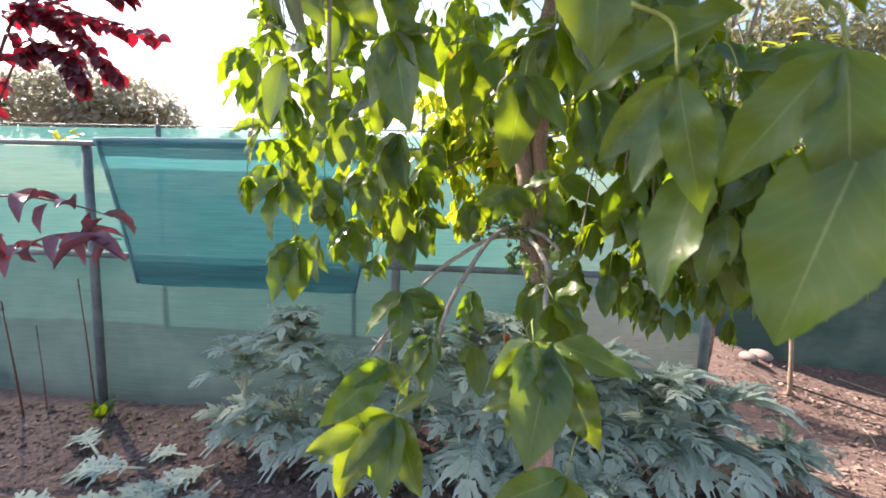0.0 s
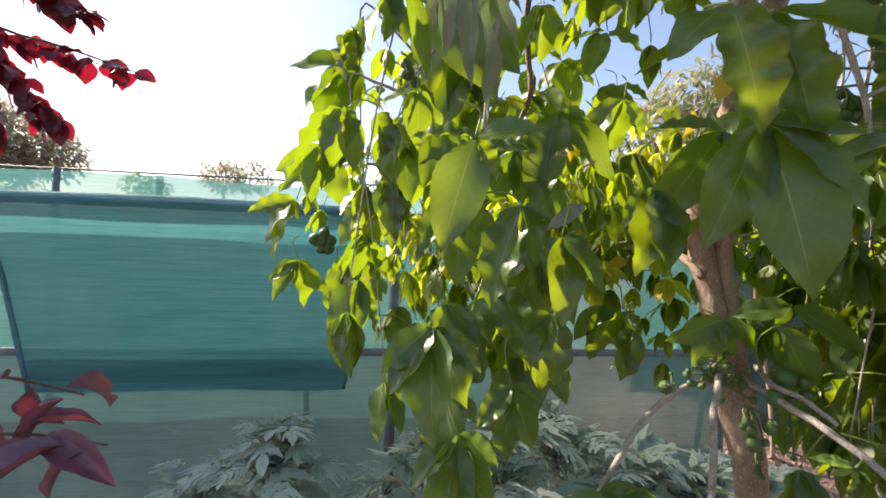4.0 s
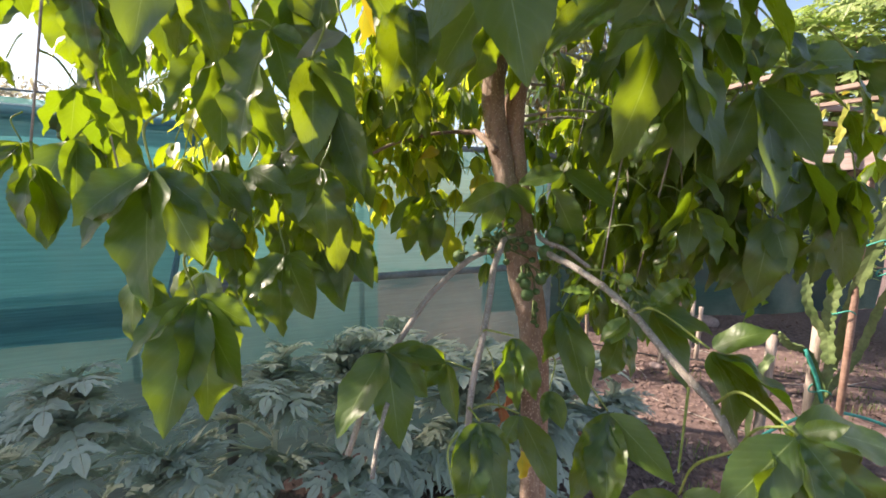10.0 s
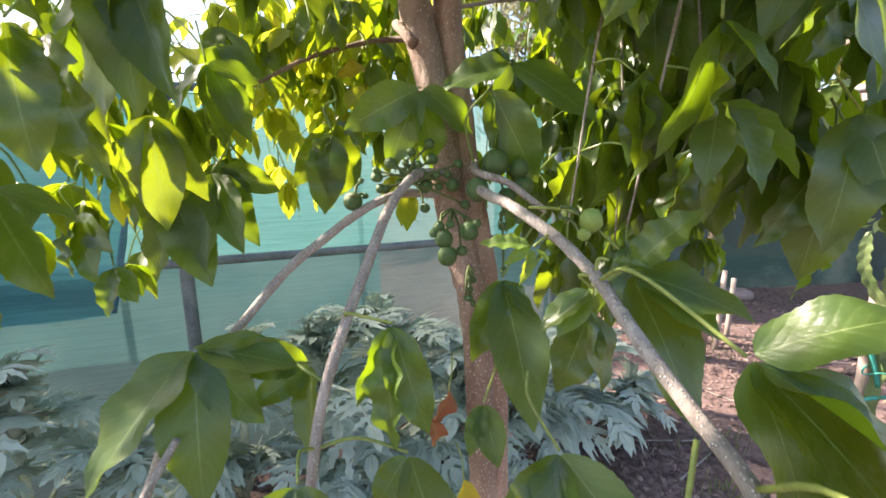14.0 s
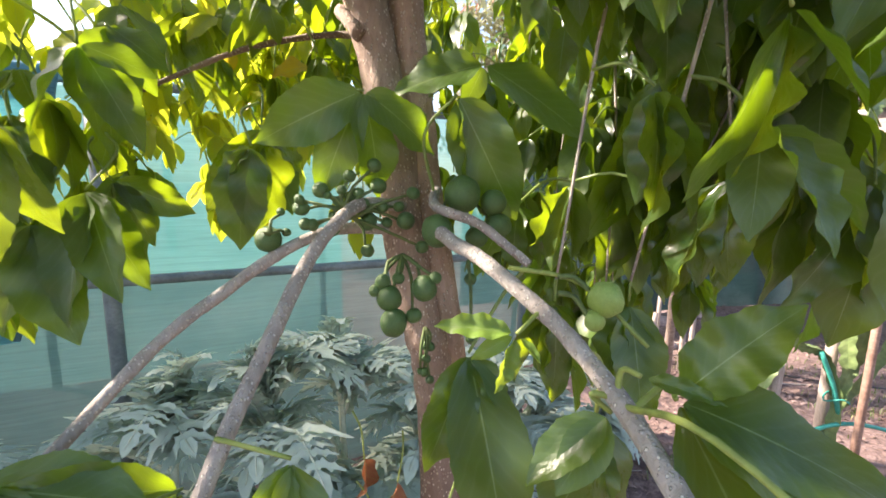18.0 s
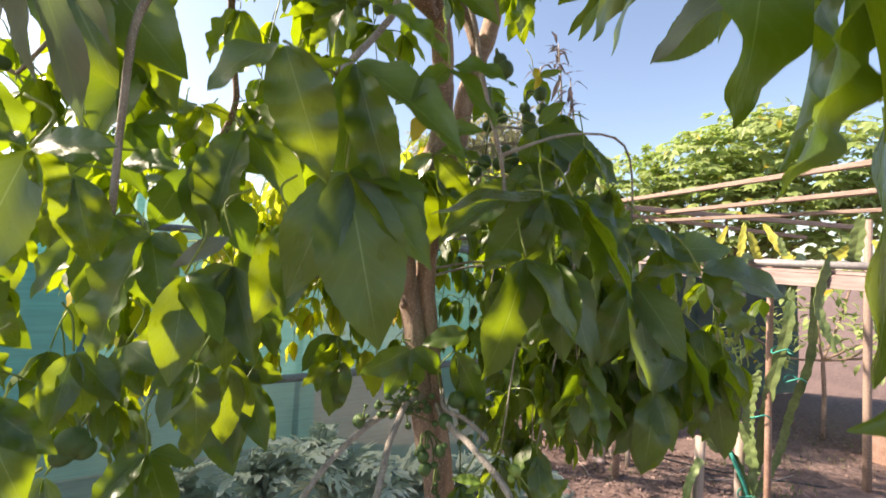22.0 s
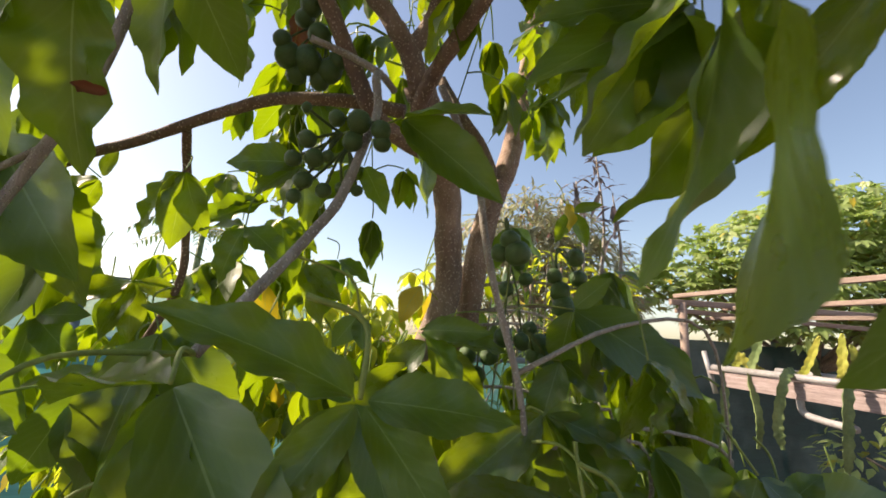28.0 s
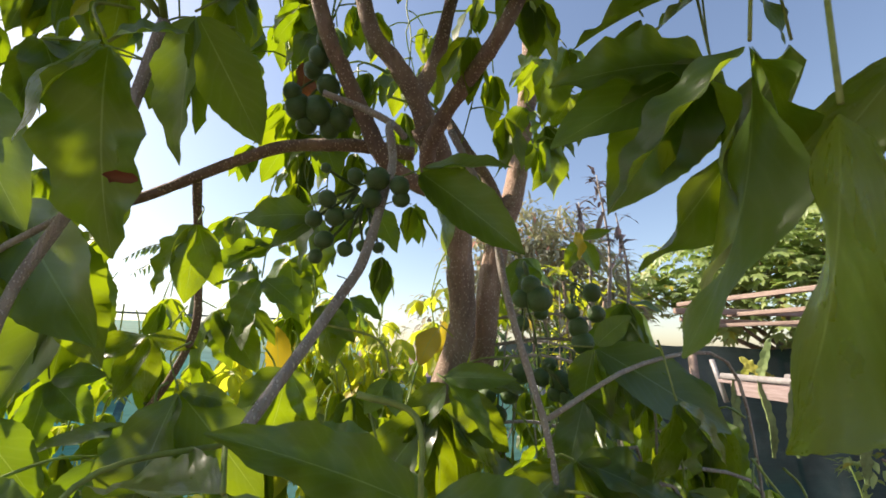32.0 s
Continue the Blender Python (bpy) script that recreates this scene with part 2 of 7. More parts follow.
def bark_mat(name="bark", tones=((0.19, 0.13, 0.098), (0.34, 0.24, 0.18), (0.5, 0.365, 0.285)), pore=240.0, pale=(0.72, 0.6, 0.48)):
    m, nt, b = nodes_of(name)
    v = coords(nt)
    n1 = noise_of(nt, 6, v)
    n2 = noise_of(nt, 70, v, 6.0, 0.65, stretch=(1, 1, 0.3))
    vor = node(nt, "TexVoronoi", Scale=pore)
    mp = nt.nodes.new("ShaderNodeMapping")
    mp.inputs["Scale"].default_value = (1, 1, 0.6)
    nt.links.new(v, mp.inputs[0])
    nt.links.new(mp.outputs[0], vor.inputs["Vector"])
    pores = ramp(nt, vor.outputs["Distance"], [(0.2, (1, 1, 1)), (0.3, (0, 0, 0))])
    col = ramp(nt, n1, [(0.3, tones[0]), (0.55, tones[1]), (0.75, tones[2])])
    col = mixrgb(nt, col, ramp(nt, n2, [(0.3, (0.5, 0.47, 0.45)), (0.65, (1, 1, 1))]), 0.8, "MULTIPLY")
    col = mixrgb(nt, col, pale, mixrgb(nt, (0, 0, 0), pores, 0.85))
    nt.links.new(col, b.inputs["Base Color"])
    b.inputs["Roughness"].default_value = 0.85
    h = mixrgb(nt, n2, pores, 0.5, "ADD")
    bump_to(nt, b, h, 1.0, 0.006)
    return m


def ground_mat():
    m, nt, b = nodes_of("mulch")
    v = coords(nt)
    n1, n2, n3 = noise_of(nt, 0.7, v), noise_of(nt, 22, v, 6.0), noise_of(nt, 90, v, 4.0)
    col = ramp(nt, n2, [(0.28, (0.05, 0.03, 0.026)), (0.5, (0.17, 0.108, 0.095)), (0.72, (0.32, 0.222, 0.198))])
    col = mixrgb(nt, col, (0.235, 0.155, 0.137), ramp(nt, n1, [(0.4, (0, 0, 0)), (0.62, (0.6, 0.6, 0.6))]))
    col = mixrgb(nt, col, ramp(nt, n3, [(0.3, (0.5, 0.5, 0.5)), (0.7, (1, 1, 1))]), 0.8, "MULTIPLY")
    nt.links.new(col, b.inputs["Base Color"])
    b.inputs["Roughness"].default_value = 0.95
    bump_to(nt, b, mixrgb(nt, n2, n3, 0.4), 0.9, 0.02)
    return m


M_BARK, M_GROUND = bark_mat(), ground_mat()
M_PINK_BARK = bark_mat("pink_bark", ((0.24, 0.15, 0.11), (0.42, 0.28, 0.205), (0.58, 0.41, 0.32)))
M_TWIG = bark_mat("twig", ((0.3, 0.26, 0.225), (0.44, 0.395, 0.35), (0.58, 0.53, 0.48)), 330.0, (0.72, 0.67, 0.6))
M_CHIP = plain("dry_chip", (0.09, 0.05, 0.04), (0.4, 0.28, 0.24), 3, 0.9, 0.4, 0.003)


# ---- mesh helpers ----
def mesh_of(name, verts, faces, mat, uvs=None, smooth=True):
    me = bpy.data.meshes.new(name)
    me.from_pydata([tuple(v) for v in verts], [], faces)
    if smooth:
        me.polygons.foreach_set("use_smooth", [True] * len(me.polygons))
    if uvs is not None:
        layer = me.uv_layers.new(name="UVMap")
        idx = np.empty(len(me.loops), dtype=np.int32)
        me.loops.foreach_get("vertex_index", idx)
        layer.data.foreach_set("uv", np.asarray(uvs, dtype=np.float32)[idx].ravel())
    me.materials.append(mat)
    return me


def part(name, data, parent=None, m=None, label=""):
    ob = new(name, data)
    if m is not None:
        ob.matrix_basis = m
    if parent is not None:
        ob.parent = parent
    if label:
        tagged(ob, label)
    return ob


def thing(name, at, label, category, group="", kind=""):
    ob = new(name)
    ob.location = at
    ob.empty_display_size = 0.1
    return tagged(ob, label, category, group, kind)


class Heap:
    """Collects pieces of geometry for one mesh."""

    def __init__(self):
        self.v, self.f, self.uv, self.n = [], [], [], 0

    def add(self, v, f, uv=None):
        v = np.asarray(v, dtype=float)
        self.v.append(v)
        self.f += [tuple(i + self.n for i in q) for q in f]
        self.uv.append(np.zeros((len(v), 2)) if uv is None else np.asarray(uv))
        self.n += len(v)
        return self

    def mesh(self, name, mat, smooth=True):
        return mesh_of(name, np.concatenate(self.v), self.f, mat, np.concatenate(self.uv), smooth)


def smooth_line(points, steps=5):
    p = [Vector(q) for q in points]
    if len(p) < 3:
        return [p[0].lerp(p[-1], i / steps) for i in range(steps + 1)]
    p = [2 * p[0] - p[1]] + p + [2 * p[-1] - p[-2]]
    out = []
    for i in range(1, len(p) - 2):
        for k in range(steps):
            t = k / steps
            a, b, c, d = p[i - 1], p[i], p[i + 1], p[i + 2]
            out.append(0.5 * ((2 * b) + (c - a) * t + (2 * a - 5 * b + 4 * c - d) * t * t + (3 * b - a - 3 * c + d) * t ** 3))
    return out + [p[-2]]


def tube(points, r0, r1, sides=7, steps=5, wob=0.0, seed=0):
    """A tapered round stem along a smooth line; returns verts, faces, uvs."""
    line = smooth_line(points, steps)
    rng = random.Random(seed)
    v, f, uv = [], [], []
    side = Vector((1, 0.3, 0.1)).normalized()
    for i, p in enumerate(line):
        d = (line[min(i + 1, len(line) - 1)] - line[max(i - 1, 0)]).normalized()
        side = (side - d * side.dot(d)).normalized()
        up = d.cross(side)
        s = i / (len(line) - 1)
        r = (r0 + (r1 - r0) * s) * (1 + wob * rng.uniform(-1, 1))
        for k in range(sides):
            a = 2 * math.pi * k / sides
            v.append(p + (side * math.cos(a) + up * math.sin(a)) * r * (1 + wob * 0.6 * rng.uniform(-1, 1)))
            uv.append((s, k / sides))
    n = len(line)
    for i in range(n - 1):
        for k in range(sides):
            a, b = i * sides + k, i * sides + (k + 1) % sides
            f.append((a, b, b + sides, a + sides))
    f.append(tuple(range(sides - 1, -1, -1)))
    f.append(tuple(range((n - 1) * sides, n * sides)))
    return v, f, uv


def box(a, b, bevel=0.004):
    """A bevelled box between two corners."""
    bm = bmesh.new()
    bmesh.ops.create_cube(bm, size=1)
    a, b = Vector(a), Vector(b)
    for q in bm.verts:
        q.co = Vector([(a[i] + b[i]) / 2 + q.co[i] * abs(b[i] - a[i]) for i in range(3)])
    if bevel:
        bmesh.ops.bevel(bm, geom=bm.edges[:], offset=bevel, segments=1, affect="EDGES")
    bm.verts.index_update()
    v, f = [q.co.copy() for q in bm.verts], [tuple(q.index for q in p.verts) for p in bm.faces]
    bm.free()
    return v, f


def ball(r, squash=1.0, rings=7, segs=10, ribs=0.0):
    v, f = [(0, 0, r * squash)], []
    for i in range(1, rings):
        t = math.pi * i / rings
        for k in range(segs):
            a = 2 * math.pi * k / segs
            q = r * math.sin(t) * (1 + ribs * math.cos(5 * a))
            v.append((q * math.cos(a), q * math.sin(a), r * squash * math.cos(t) * (1 - 0.1 * abs(math.cos(t)) ** 6)))
    v.append((0, 0, -r * squash * 0.94))
    for k in range(segs):
        f.append((0, 1 + k, 1 + (k + 1) % segs))
        for i in range(rings - 2):
            a, b = 1 + i * segs + k, 1 + i * segs + (k + 1) % segs
            f.append((a, a + segs, b + segs, b))
        a, b = 1 + (rings - 2) * segs + k, 1 + (rings - 2) * segs + (k + 1) % segs
        f.append((a, len(v) - 1, b))
    return v, f


def blade(width=0.38, bend=0.35, fold=0.12, wave=0.03, waves=4, tip=1.0, twist=0.0, rows=18, seed=0, tooth=0.003, rag=0.02):
    """One leaf blade of length 1 along +x, drooping, folded at the rib, with a waving edge."""
    rng = random.Random(seed)
    ph, ph2 = rng.uniform(0, 6), rng.uniform(0, 6)
    v, f, uv = [], [], []
    cols = (-1.0, -0.55, 0.0, 0.55, 1.0)
    for i in range(rows + 1):
        s = i / rows
        w = width * 0.5 * s ** 0.72 * (1 - s) ** (0.85 + 0.15 * tip) / 0.318
        w *= 1 + rag * math.sin(9 * s + ph)
        w = max(w, 0.006)
        a = bend * 1.6 * s
        x, z = s * (1 - 0.16 * bend * s), -bend * 0.62 * s * s
        for j, c in enumerate(cols):
            y = c * w * (1 + (tooth / 0.1 * (1 if i % 2 else -1) * 0.5 if abs(c) == 1 else 0))
            dz = abs(y) * fold * 2.0 + (wave * math.sin(waves * 6.28 * s + (ph if c > 0 else ph2)) * abs(c) ** 2 * min(1, w / 0.1))
            tw = twist * s
            yy, zz = y * math.cos(tw) - dz * math.sin(tw), y * math.sin(tw) + dz * math.cos(tw)
            v.append((x - zz * math.sin(a) * -0.5, yy, z + zz))
            uv.append((s, 0.5 + c * 0.5))
    for i in range(rows):
        for j in range(4):
            a = i * 5 + j
            f.append((a, a + 5, a + 6, a + 1))
    return np.array(v), f, np.array(uv)


LEAFLETS = [blade(0.445 + 0.05 * math.sin(i * 2.1), 0.16 + 0.09 * (i % 4), 0.1 + 0.07 * (i % 3), 0.018 + 0.011 * (i % 4), 1.7 + (i % 3), 1.0, 0.3 * math.sin(i * 1.7), rows=24, seed=i, tooth=0.004) for i in range(12)]
LEAFLET_ME = [mesh_of("leaflet", v, f, M_LEAF, uv) for v, f, uv in LEAFLETS]
ODD_ME = {mat.name: [mesh_of("leaflet", v, f, mat, uv) for v, f, uv in LEAFLETS[2:5]] for mat in (M_YOUNG_LEAF, M_LEAF_SHEEN, M_YELLOW)}
LEAFLET_LOW = [blade(0.43 + 0.05 * math.sin(i * 2.1), 0.2 + 0.1 * (i % 4), 0.1, 0.025, 2.5, 1.0, 0.3 * math.sin(i * 1.7), rows=9, seed=i) for i in range(6)]


def leaf_pose(p, d, up, size, spin=0.0):
    """Blade from p along d, its upper face towards up."""
    d = Vector(d).normalized()
    z = (Vector(up) - d * d.dot(Vector(up)))
    if z.length < 0.05:
        z = Vector((1, 0, 0)) - d * d.x
    z.normalize()
    y = z.cross(d)
    m = Matrix((d, y, z)).transposed().to_4x4()
    return Matrix.Translation(p) @ m @ pose(0, 0, 0, spin) @ Matrix.Scale(size, 4)


def put(heap, shape, m):
    v, f, uv = shape
    a = np.array(m)
    heap.add(np.asarray(v) @ a[:3, :3].T + a[:3, 3], f, uv)


WORLD_OF = {}


def root(ob):
    WORLD_OF[ob] = ob.matrix_basis.copy()
    return ob


def child(name, data, parent, m=None, label=""):
    """A part laid by world pose m under its parent."""
    ob = new(name, data)
    ob.matrix_basis = m if m is not None else Matrix()
    ob.parent = parent
    base = WORLD_OF.get(parent)
    if base is None:
        base = WORLD_OF[parent] = parent.matrix_basis.copy()
    ob.matrix_parent_inverse = base.inverted()
    WORLD_OF[ob] = ob.matrix_basis.copy()
    if label:
        tagged(ob, label)
    return ob


def stuff(name, heap, mat, label, category, parent=None, smooth=True):
    me = heap.mesh(name, mat, smooth)
    ob = child(name, me, parent) if parent else new(name, me)
    return tagged(ob, label, "" if parent else category, kind="stuff")


# ---- ground ----
def build_ground():
    n, heap = 90, Heap()
    xs = np.concatenate([[-900, -200, -60, -20], np.linspace(-8, 14, n), [30, 80, 250, 900]])
    ys = np.concatenate([[-900, -200, -60, -20], np.linspace(-5, 12, n), [30, 80, 250, 900]])
    v = []
    for y in ys:
        for x in xs:
            near = abs(x) < 15 and -6 < y < 13
            z = 0.035 * noise.noise((x * 0.9, y * 0.9, 0)) + 0.018 * noise.noise((x * 3.5, y * 3.5, 4)) if near else -0.02
            z += 0.30 * math.exp(-((x - 2.6) ** 2 / 0.5 + (y - 4.6) ** 2 / 0.8)) if near else 0
            v.append((x, y, z))
    w = len(xs)
    f = [(j * w + i, j * w + i + 1, (j + 1) * w + i + 1, (j + 1) * w + i) for j in range(len(ys) - 1) for i in range(w - 1)]
    g = new("ground", mesh_of("ground", v, f, M_GROUND))
    tagged(g, "reddish brown bare garden soil under bark mulch", "ground", kind="structure")


def ground_z(x, y):
    return 0.035 * noise.noise((x * 0.9, y * 0.9, 0)) + 0.018 * noise.noise((x * 3.5, y * 3.5, 4)) + 0.30 * math.exp(-((x - 2.6) ** 2 / 0.5 + (y - 4.6) ** 2 / 0.8))


build_ground()


def build_mulch():
    rng, heap = random.Random(5), Heap()
    for i in range(40000):
        x, y = rng.uniform(-4.5, 7), rng.uniform(0.9, 6.5)
        if i % 2:
            x, y = rng.uniform(-3.6, 4.6), rng.uniform(1.4, 3.9)
        if y > 2.9 and x < 1.6:
            continue
        if noise.noise((x * 0.8, y * 0.8, 9)) < -0.25 and rng.random() < 0.75:
            continue
        s = rng.uniform(0.006, 0.026)
        w = s * (rng.uniform(0.06, 0.2) if i % 3 else rng.uniform(0.3, 0.6))
        k = rng.uniform(0.1, 0.5) * s
        v = np.array([(-s, -w, 0), (0, -w * 1.2, k), (s, -w * 0.4, 0), (-s, w, 0), (0, w * 1.1, k), (s, w * 0.5, 0)])
        m = pose(x, y, ground_z(x, y) + 0.006, rng.gauss(0, 22), rng.gauss(0, 22), rng.uniform(0, 360))
        put(heap, (v, [(0, 1, 4, 3), (1, 2, 5, 4)], np.zeros((6, 2))), m)
    stuff("mulch_litter", heap, M_CHIP, "dry brown leaves and wood chips scattered over the soil", "mulch")


# ---- shade-cloth fence ----
def sheet(x0, z0, x1, z1, y, nx, nz, warp, droop=0.0, seed=0.0):
    """A hanging cloth between two corners in the x, z plane, with folds."""
    v, f = [], []
    for j in range(nz + 1):
        for i in range(nx + 1):
            a, b = i / nx, j / nz
            x, z = x0 + (x1 - x0) * a, z0 + (z1 - z0) * b
            k = warp * (noise.noise((x * 1.2 + seed, z * 2.6, seed)) + 0.5 * noise.noise((x * 3 + z * 2.0, z * 6, seed + 3)))
            v.append((x, y + k, z - droop * 4 * a * (1 - a) * b))
    f = [(j * (nx + 1) + i, j * (nx + 1) + i + 1, (j + 1) * (nx + 1) + i + 1, (j + 1) * (nx + 1) + i) for j in range(nz) for i in range(nx)]
    return v, f


def rod(a, b, r, sides=10):
    return Heap().add(*tube([a, b], r, r, sides, 2))


FY = 3.0
fence = root(thing("shade_cloth_fence", (-0.54, FY, 0), "turquoise shade cloth fence on dark pipe posts and rails", "fence", kind="structure"))
for x in (-5.25, -2.93, -0.54, 1.72):
    child("post", rod((x, FY, -0.1), (x, FY, 2.07), 0.032).mesh("post", M_PIPE), fence)
for z, r in ((2.06, 0.02), (1.22, 0.024)):
    child("rail", rod((-6.2, FY - 0.03, z), (1.72, FY - 0.03, z), r).mesh("rail", M_PIPE), fence)
child("cloth", mesh_of("cloth", *sheet(-6.2, 1.2, 1.72, 2.06, FY + 0.045, 90, 12, 0.012, 0.02), M_CLOTH), fence)
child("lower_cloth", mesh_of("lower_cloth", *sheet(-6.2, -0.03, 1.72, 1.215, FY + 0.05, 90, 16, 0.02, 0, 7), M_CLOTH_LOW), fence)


def hung_panel():
    """A doubled cloth thrown over the top rail, narrower towards its hem."""
    v, f, nx, nz = [], [], 46, 22
    for j in range(nz + 1):
        for i in range(nx + 1):
            a, b = i / nx, j / nz
            x0, x1 = -2.75 + 0.28 * b, -0.62 - 0.2 * b
            x = x0 + (x1 - x0) * a
            z = 2.085 - 1.06 * b - 0.015 * math.sin(a * 9) * b
            y = FY - 0.085 - 0.02 * b + 0.014 * noise.noise((x * 1.4 + b * 1.5, z * 3, 2)) + 0.01 * noise.noise((x * 2 + z * 3, z * 9, 5))
            v.append((x, y, z))
    f = [(j * (nx + 1) + i, (j + 1) * (nx + 1) + i, (j + 1) * (nx + 1) + i + 1, j * (nx + 1) + i + 1) for j in range(nz) for i in range(nx)]
    ob = root(tagged(new("hung_cloth", mesh_of("hung_cloth", v, f, M_CLOTH_PANEL)), "doubled turquoise shade cloth hanging over the fence rail", "cloth"))
    hem = Heap().add(*sheet(-2.48, 1.02, -0.83, 1.2, FY - 0.118, 40, 5, 0.012, 0, 3))
    child("hem", hem.mesh("hem", M_CLOTH_PANEL), ob, label="folded darker hem")
    for x0, x1 in ((-2.75, -2.47), (-0.62, -0.82)):
        child("edge_band", Heap().add(*tube([(x0, FY - 0.1, 2.08), ((x0 + x1) / 2 + 0.01, FY - 0.11, 1.55), (x1, FY - 0.125, 1.03)], 0.016, 0.012, 6, 8, 0.12)).mesh("edge_band", M_CLOTH_BLUE), ob, label="rolled blue-green edge")
    child("rolled_top", Heap().add(*tube([(-2.8, FY - 0.06, 2.075), (-1.7, FY - 0.07, 2.085), (-0.6, FY - 0.06, 2.07)], 0.03, 0.028, 8, 12, 0.06)).mesh("rolled_top", M_CLOTH_BLUE), ob, label="cloth rolled over the rail")


hung_panel()

back = root(thing("back_fence", (-2.0, 4.9, 0), "pale turquoise cloth fence on the far side of the bed", "fence", kind="structure"))
for x in (-6.2, -3.85, -1.4, 0.7):
    child("post", rod((x, 4.9, -0.1), (x, 4.9, 2.53), 0.03).mesh("post", M_PIPE), back)
child("cloth", mesh_of("cloth", *sheet(-8.5, 0, -2.9, 2.51, 4.93, 40, 12, 0.03, 0.02), M_CLOTH_FAR), back)
child("cloth", mesh_of("cloth", *sheet(-2.96, 0, 0.9, 2.51, 4.96, 40, 12, 0.05, 0.05, 4), M_CLOTH_FAR), back, label="blue-green cloth")
child("rail", rod((-8.5, 4.9, 2.52), (0.9, 4.9, 2.52), 0.009).mesh("rail", M_PIPE), back)


# ---- the white sapote tree ----
tree = root(thing("white_sapote_tree", (0.26, 1.24, 0), "young twin-trunked fruit tree with drooping five-fingered leaves and green fruits", "tree"))


LIMB_POINTS = []


def limb(name, points, r0, r1, mat=M_BARK, sides=9, wob=0.05, label="", seed=0):
    LIMB_POINTS.extend(smooth_line(points, 6))
    return child(name, Heap().add(*tube(points, r0, r1, sides, 6, wob, seed)).mesh(name, mat), tree, label=label)


MASS = Heap()


def compound(p, az, size=0.12, el=-50, n=5, foot=None, mass=False, rng=random, spread=52):
    """A fingered leaf whose leaflets meet at p: stalk from foot, the middle leaflet towards az."""
    p = Vector(p)
    if foot is None:
        foot = p + Vector((-0.05 * math.cos(radians(az)), -0.05 * math.sin(radians(az)), 0.05))
    foot = Vector(foot)
    mid = (p + foot) / 2 + Vector((0, 0, 0.012))
    stalk = tube([foot, mid, p], 0.0019, 0.0015, 5, 2 if mass else 3)
    stalk = (stalk[0], stalk[1], [(0.5, 0.5)] * len(stalk[0]))
    fingers = []
    for k in range(n):
        off = (k - (n - 1) / 2)
        a = radians(az + off * spread + rng.uniform(-9, 9))
        e = radians(el - 6 * abs(off) + rng.uniform(-14, 14))
        d = Vector((math.cos(a) * math.cos(e), math.sin(a) * math.cos(e), math.sin(e)))
        s = size * (1.0 - 0.13 * abs(off)) * rng.uniform(0.9, 1.1)
        up = Vector((math.cos(a) * 0.5, math.sin(a) * 0.5, 1))
        fingers.append((leaf_pose(p + d * 0.006, d, up, s, rng.uniform(-28, 28)), rng.randrange(12)))
    if mass:
        put(MASS, stalk, Matrix())
        for m, k in fingers:
            put(MASS, LEAFLET_LOW[k % 6], m)
    else:
        h = Heap().add(*stalk)
        for m, k in fingers:
            put(h, LEAFLETS[k], m)
        child("compound_leaf", h.mesh("compound_leaf", M_LEAF), tree)


def strand(p0, p1, n, size=0.115, seed=0, bow=0.04, mass=False, r=0.0035, skip=0.15, el=-55):
    """A drooping twig from p0 to p1 with n fingered leaves along it and a tuft at its end."""
    rng = random.Random(seed)
    p0, p1 = Vector(p0), Vector(p1)
    mid = (p0 + p1) / 2 + Vector((rng.uniform(-1, 1) * bow * 0.5, rng.uniform(-1, 1) * bow * 0.5, bow))
    line = smooth_line([p0, mid, p1], 6)
    # the twig arches over from the nearest limb
    wood = min(LIMB_POINTS, key=lambda q: (q - p0).length + (0.3 if q.z > p0.z + 0.1 else 0.0))
    if (wood - p0).length > 0.42:
        wood = p0 + (wood - p0).normalized() * 0.14 + Vector((0, 0, 0.05))
    over = (wood + p0) / 2 + Vector((0, 0, 0.1 * (wood - p0).length))
    t = tube([wood, over, p0, mid, p1], r * 1.3, r * 0.5, 6, 4, 0.05, seed)
    if mass:
        put(MASS, (t[0], t[1], [(0.5, 0.5)] * len(t[0])), Matrix())
    else:
        child("twig", Heap().add(*t).mesh("twig", M_TWIG), tree)
    az = rng.uniform(0, 360)
    for i in range(n):
        s = skip + (1 - skip) * (i + 0.5) / n
        q = line[min(int(s * (len(line) - 1)), len(line) - 1)]
        az += 137 + rng.uniform(-20, 20)
        out = rng.uniform(0.05, 0.09)
        p = q + Vector((math.cos(radians(az)) * out, math.sin(radians(az)) * out, rng.uniform(-0.05, 0.03)))
        compound(p, az, size * rng.uniform(0.82, 1.12), el + rng.uniform(-14, 14), rng.choice((4, 5, 5, 5)), q, mass, rng)
    compound(p1 + Vector((0, 0, -0.02)), rng.uniform(0, 360), size, -62, 5, p1, mass, rng, 70)


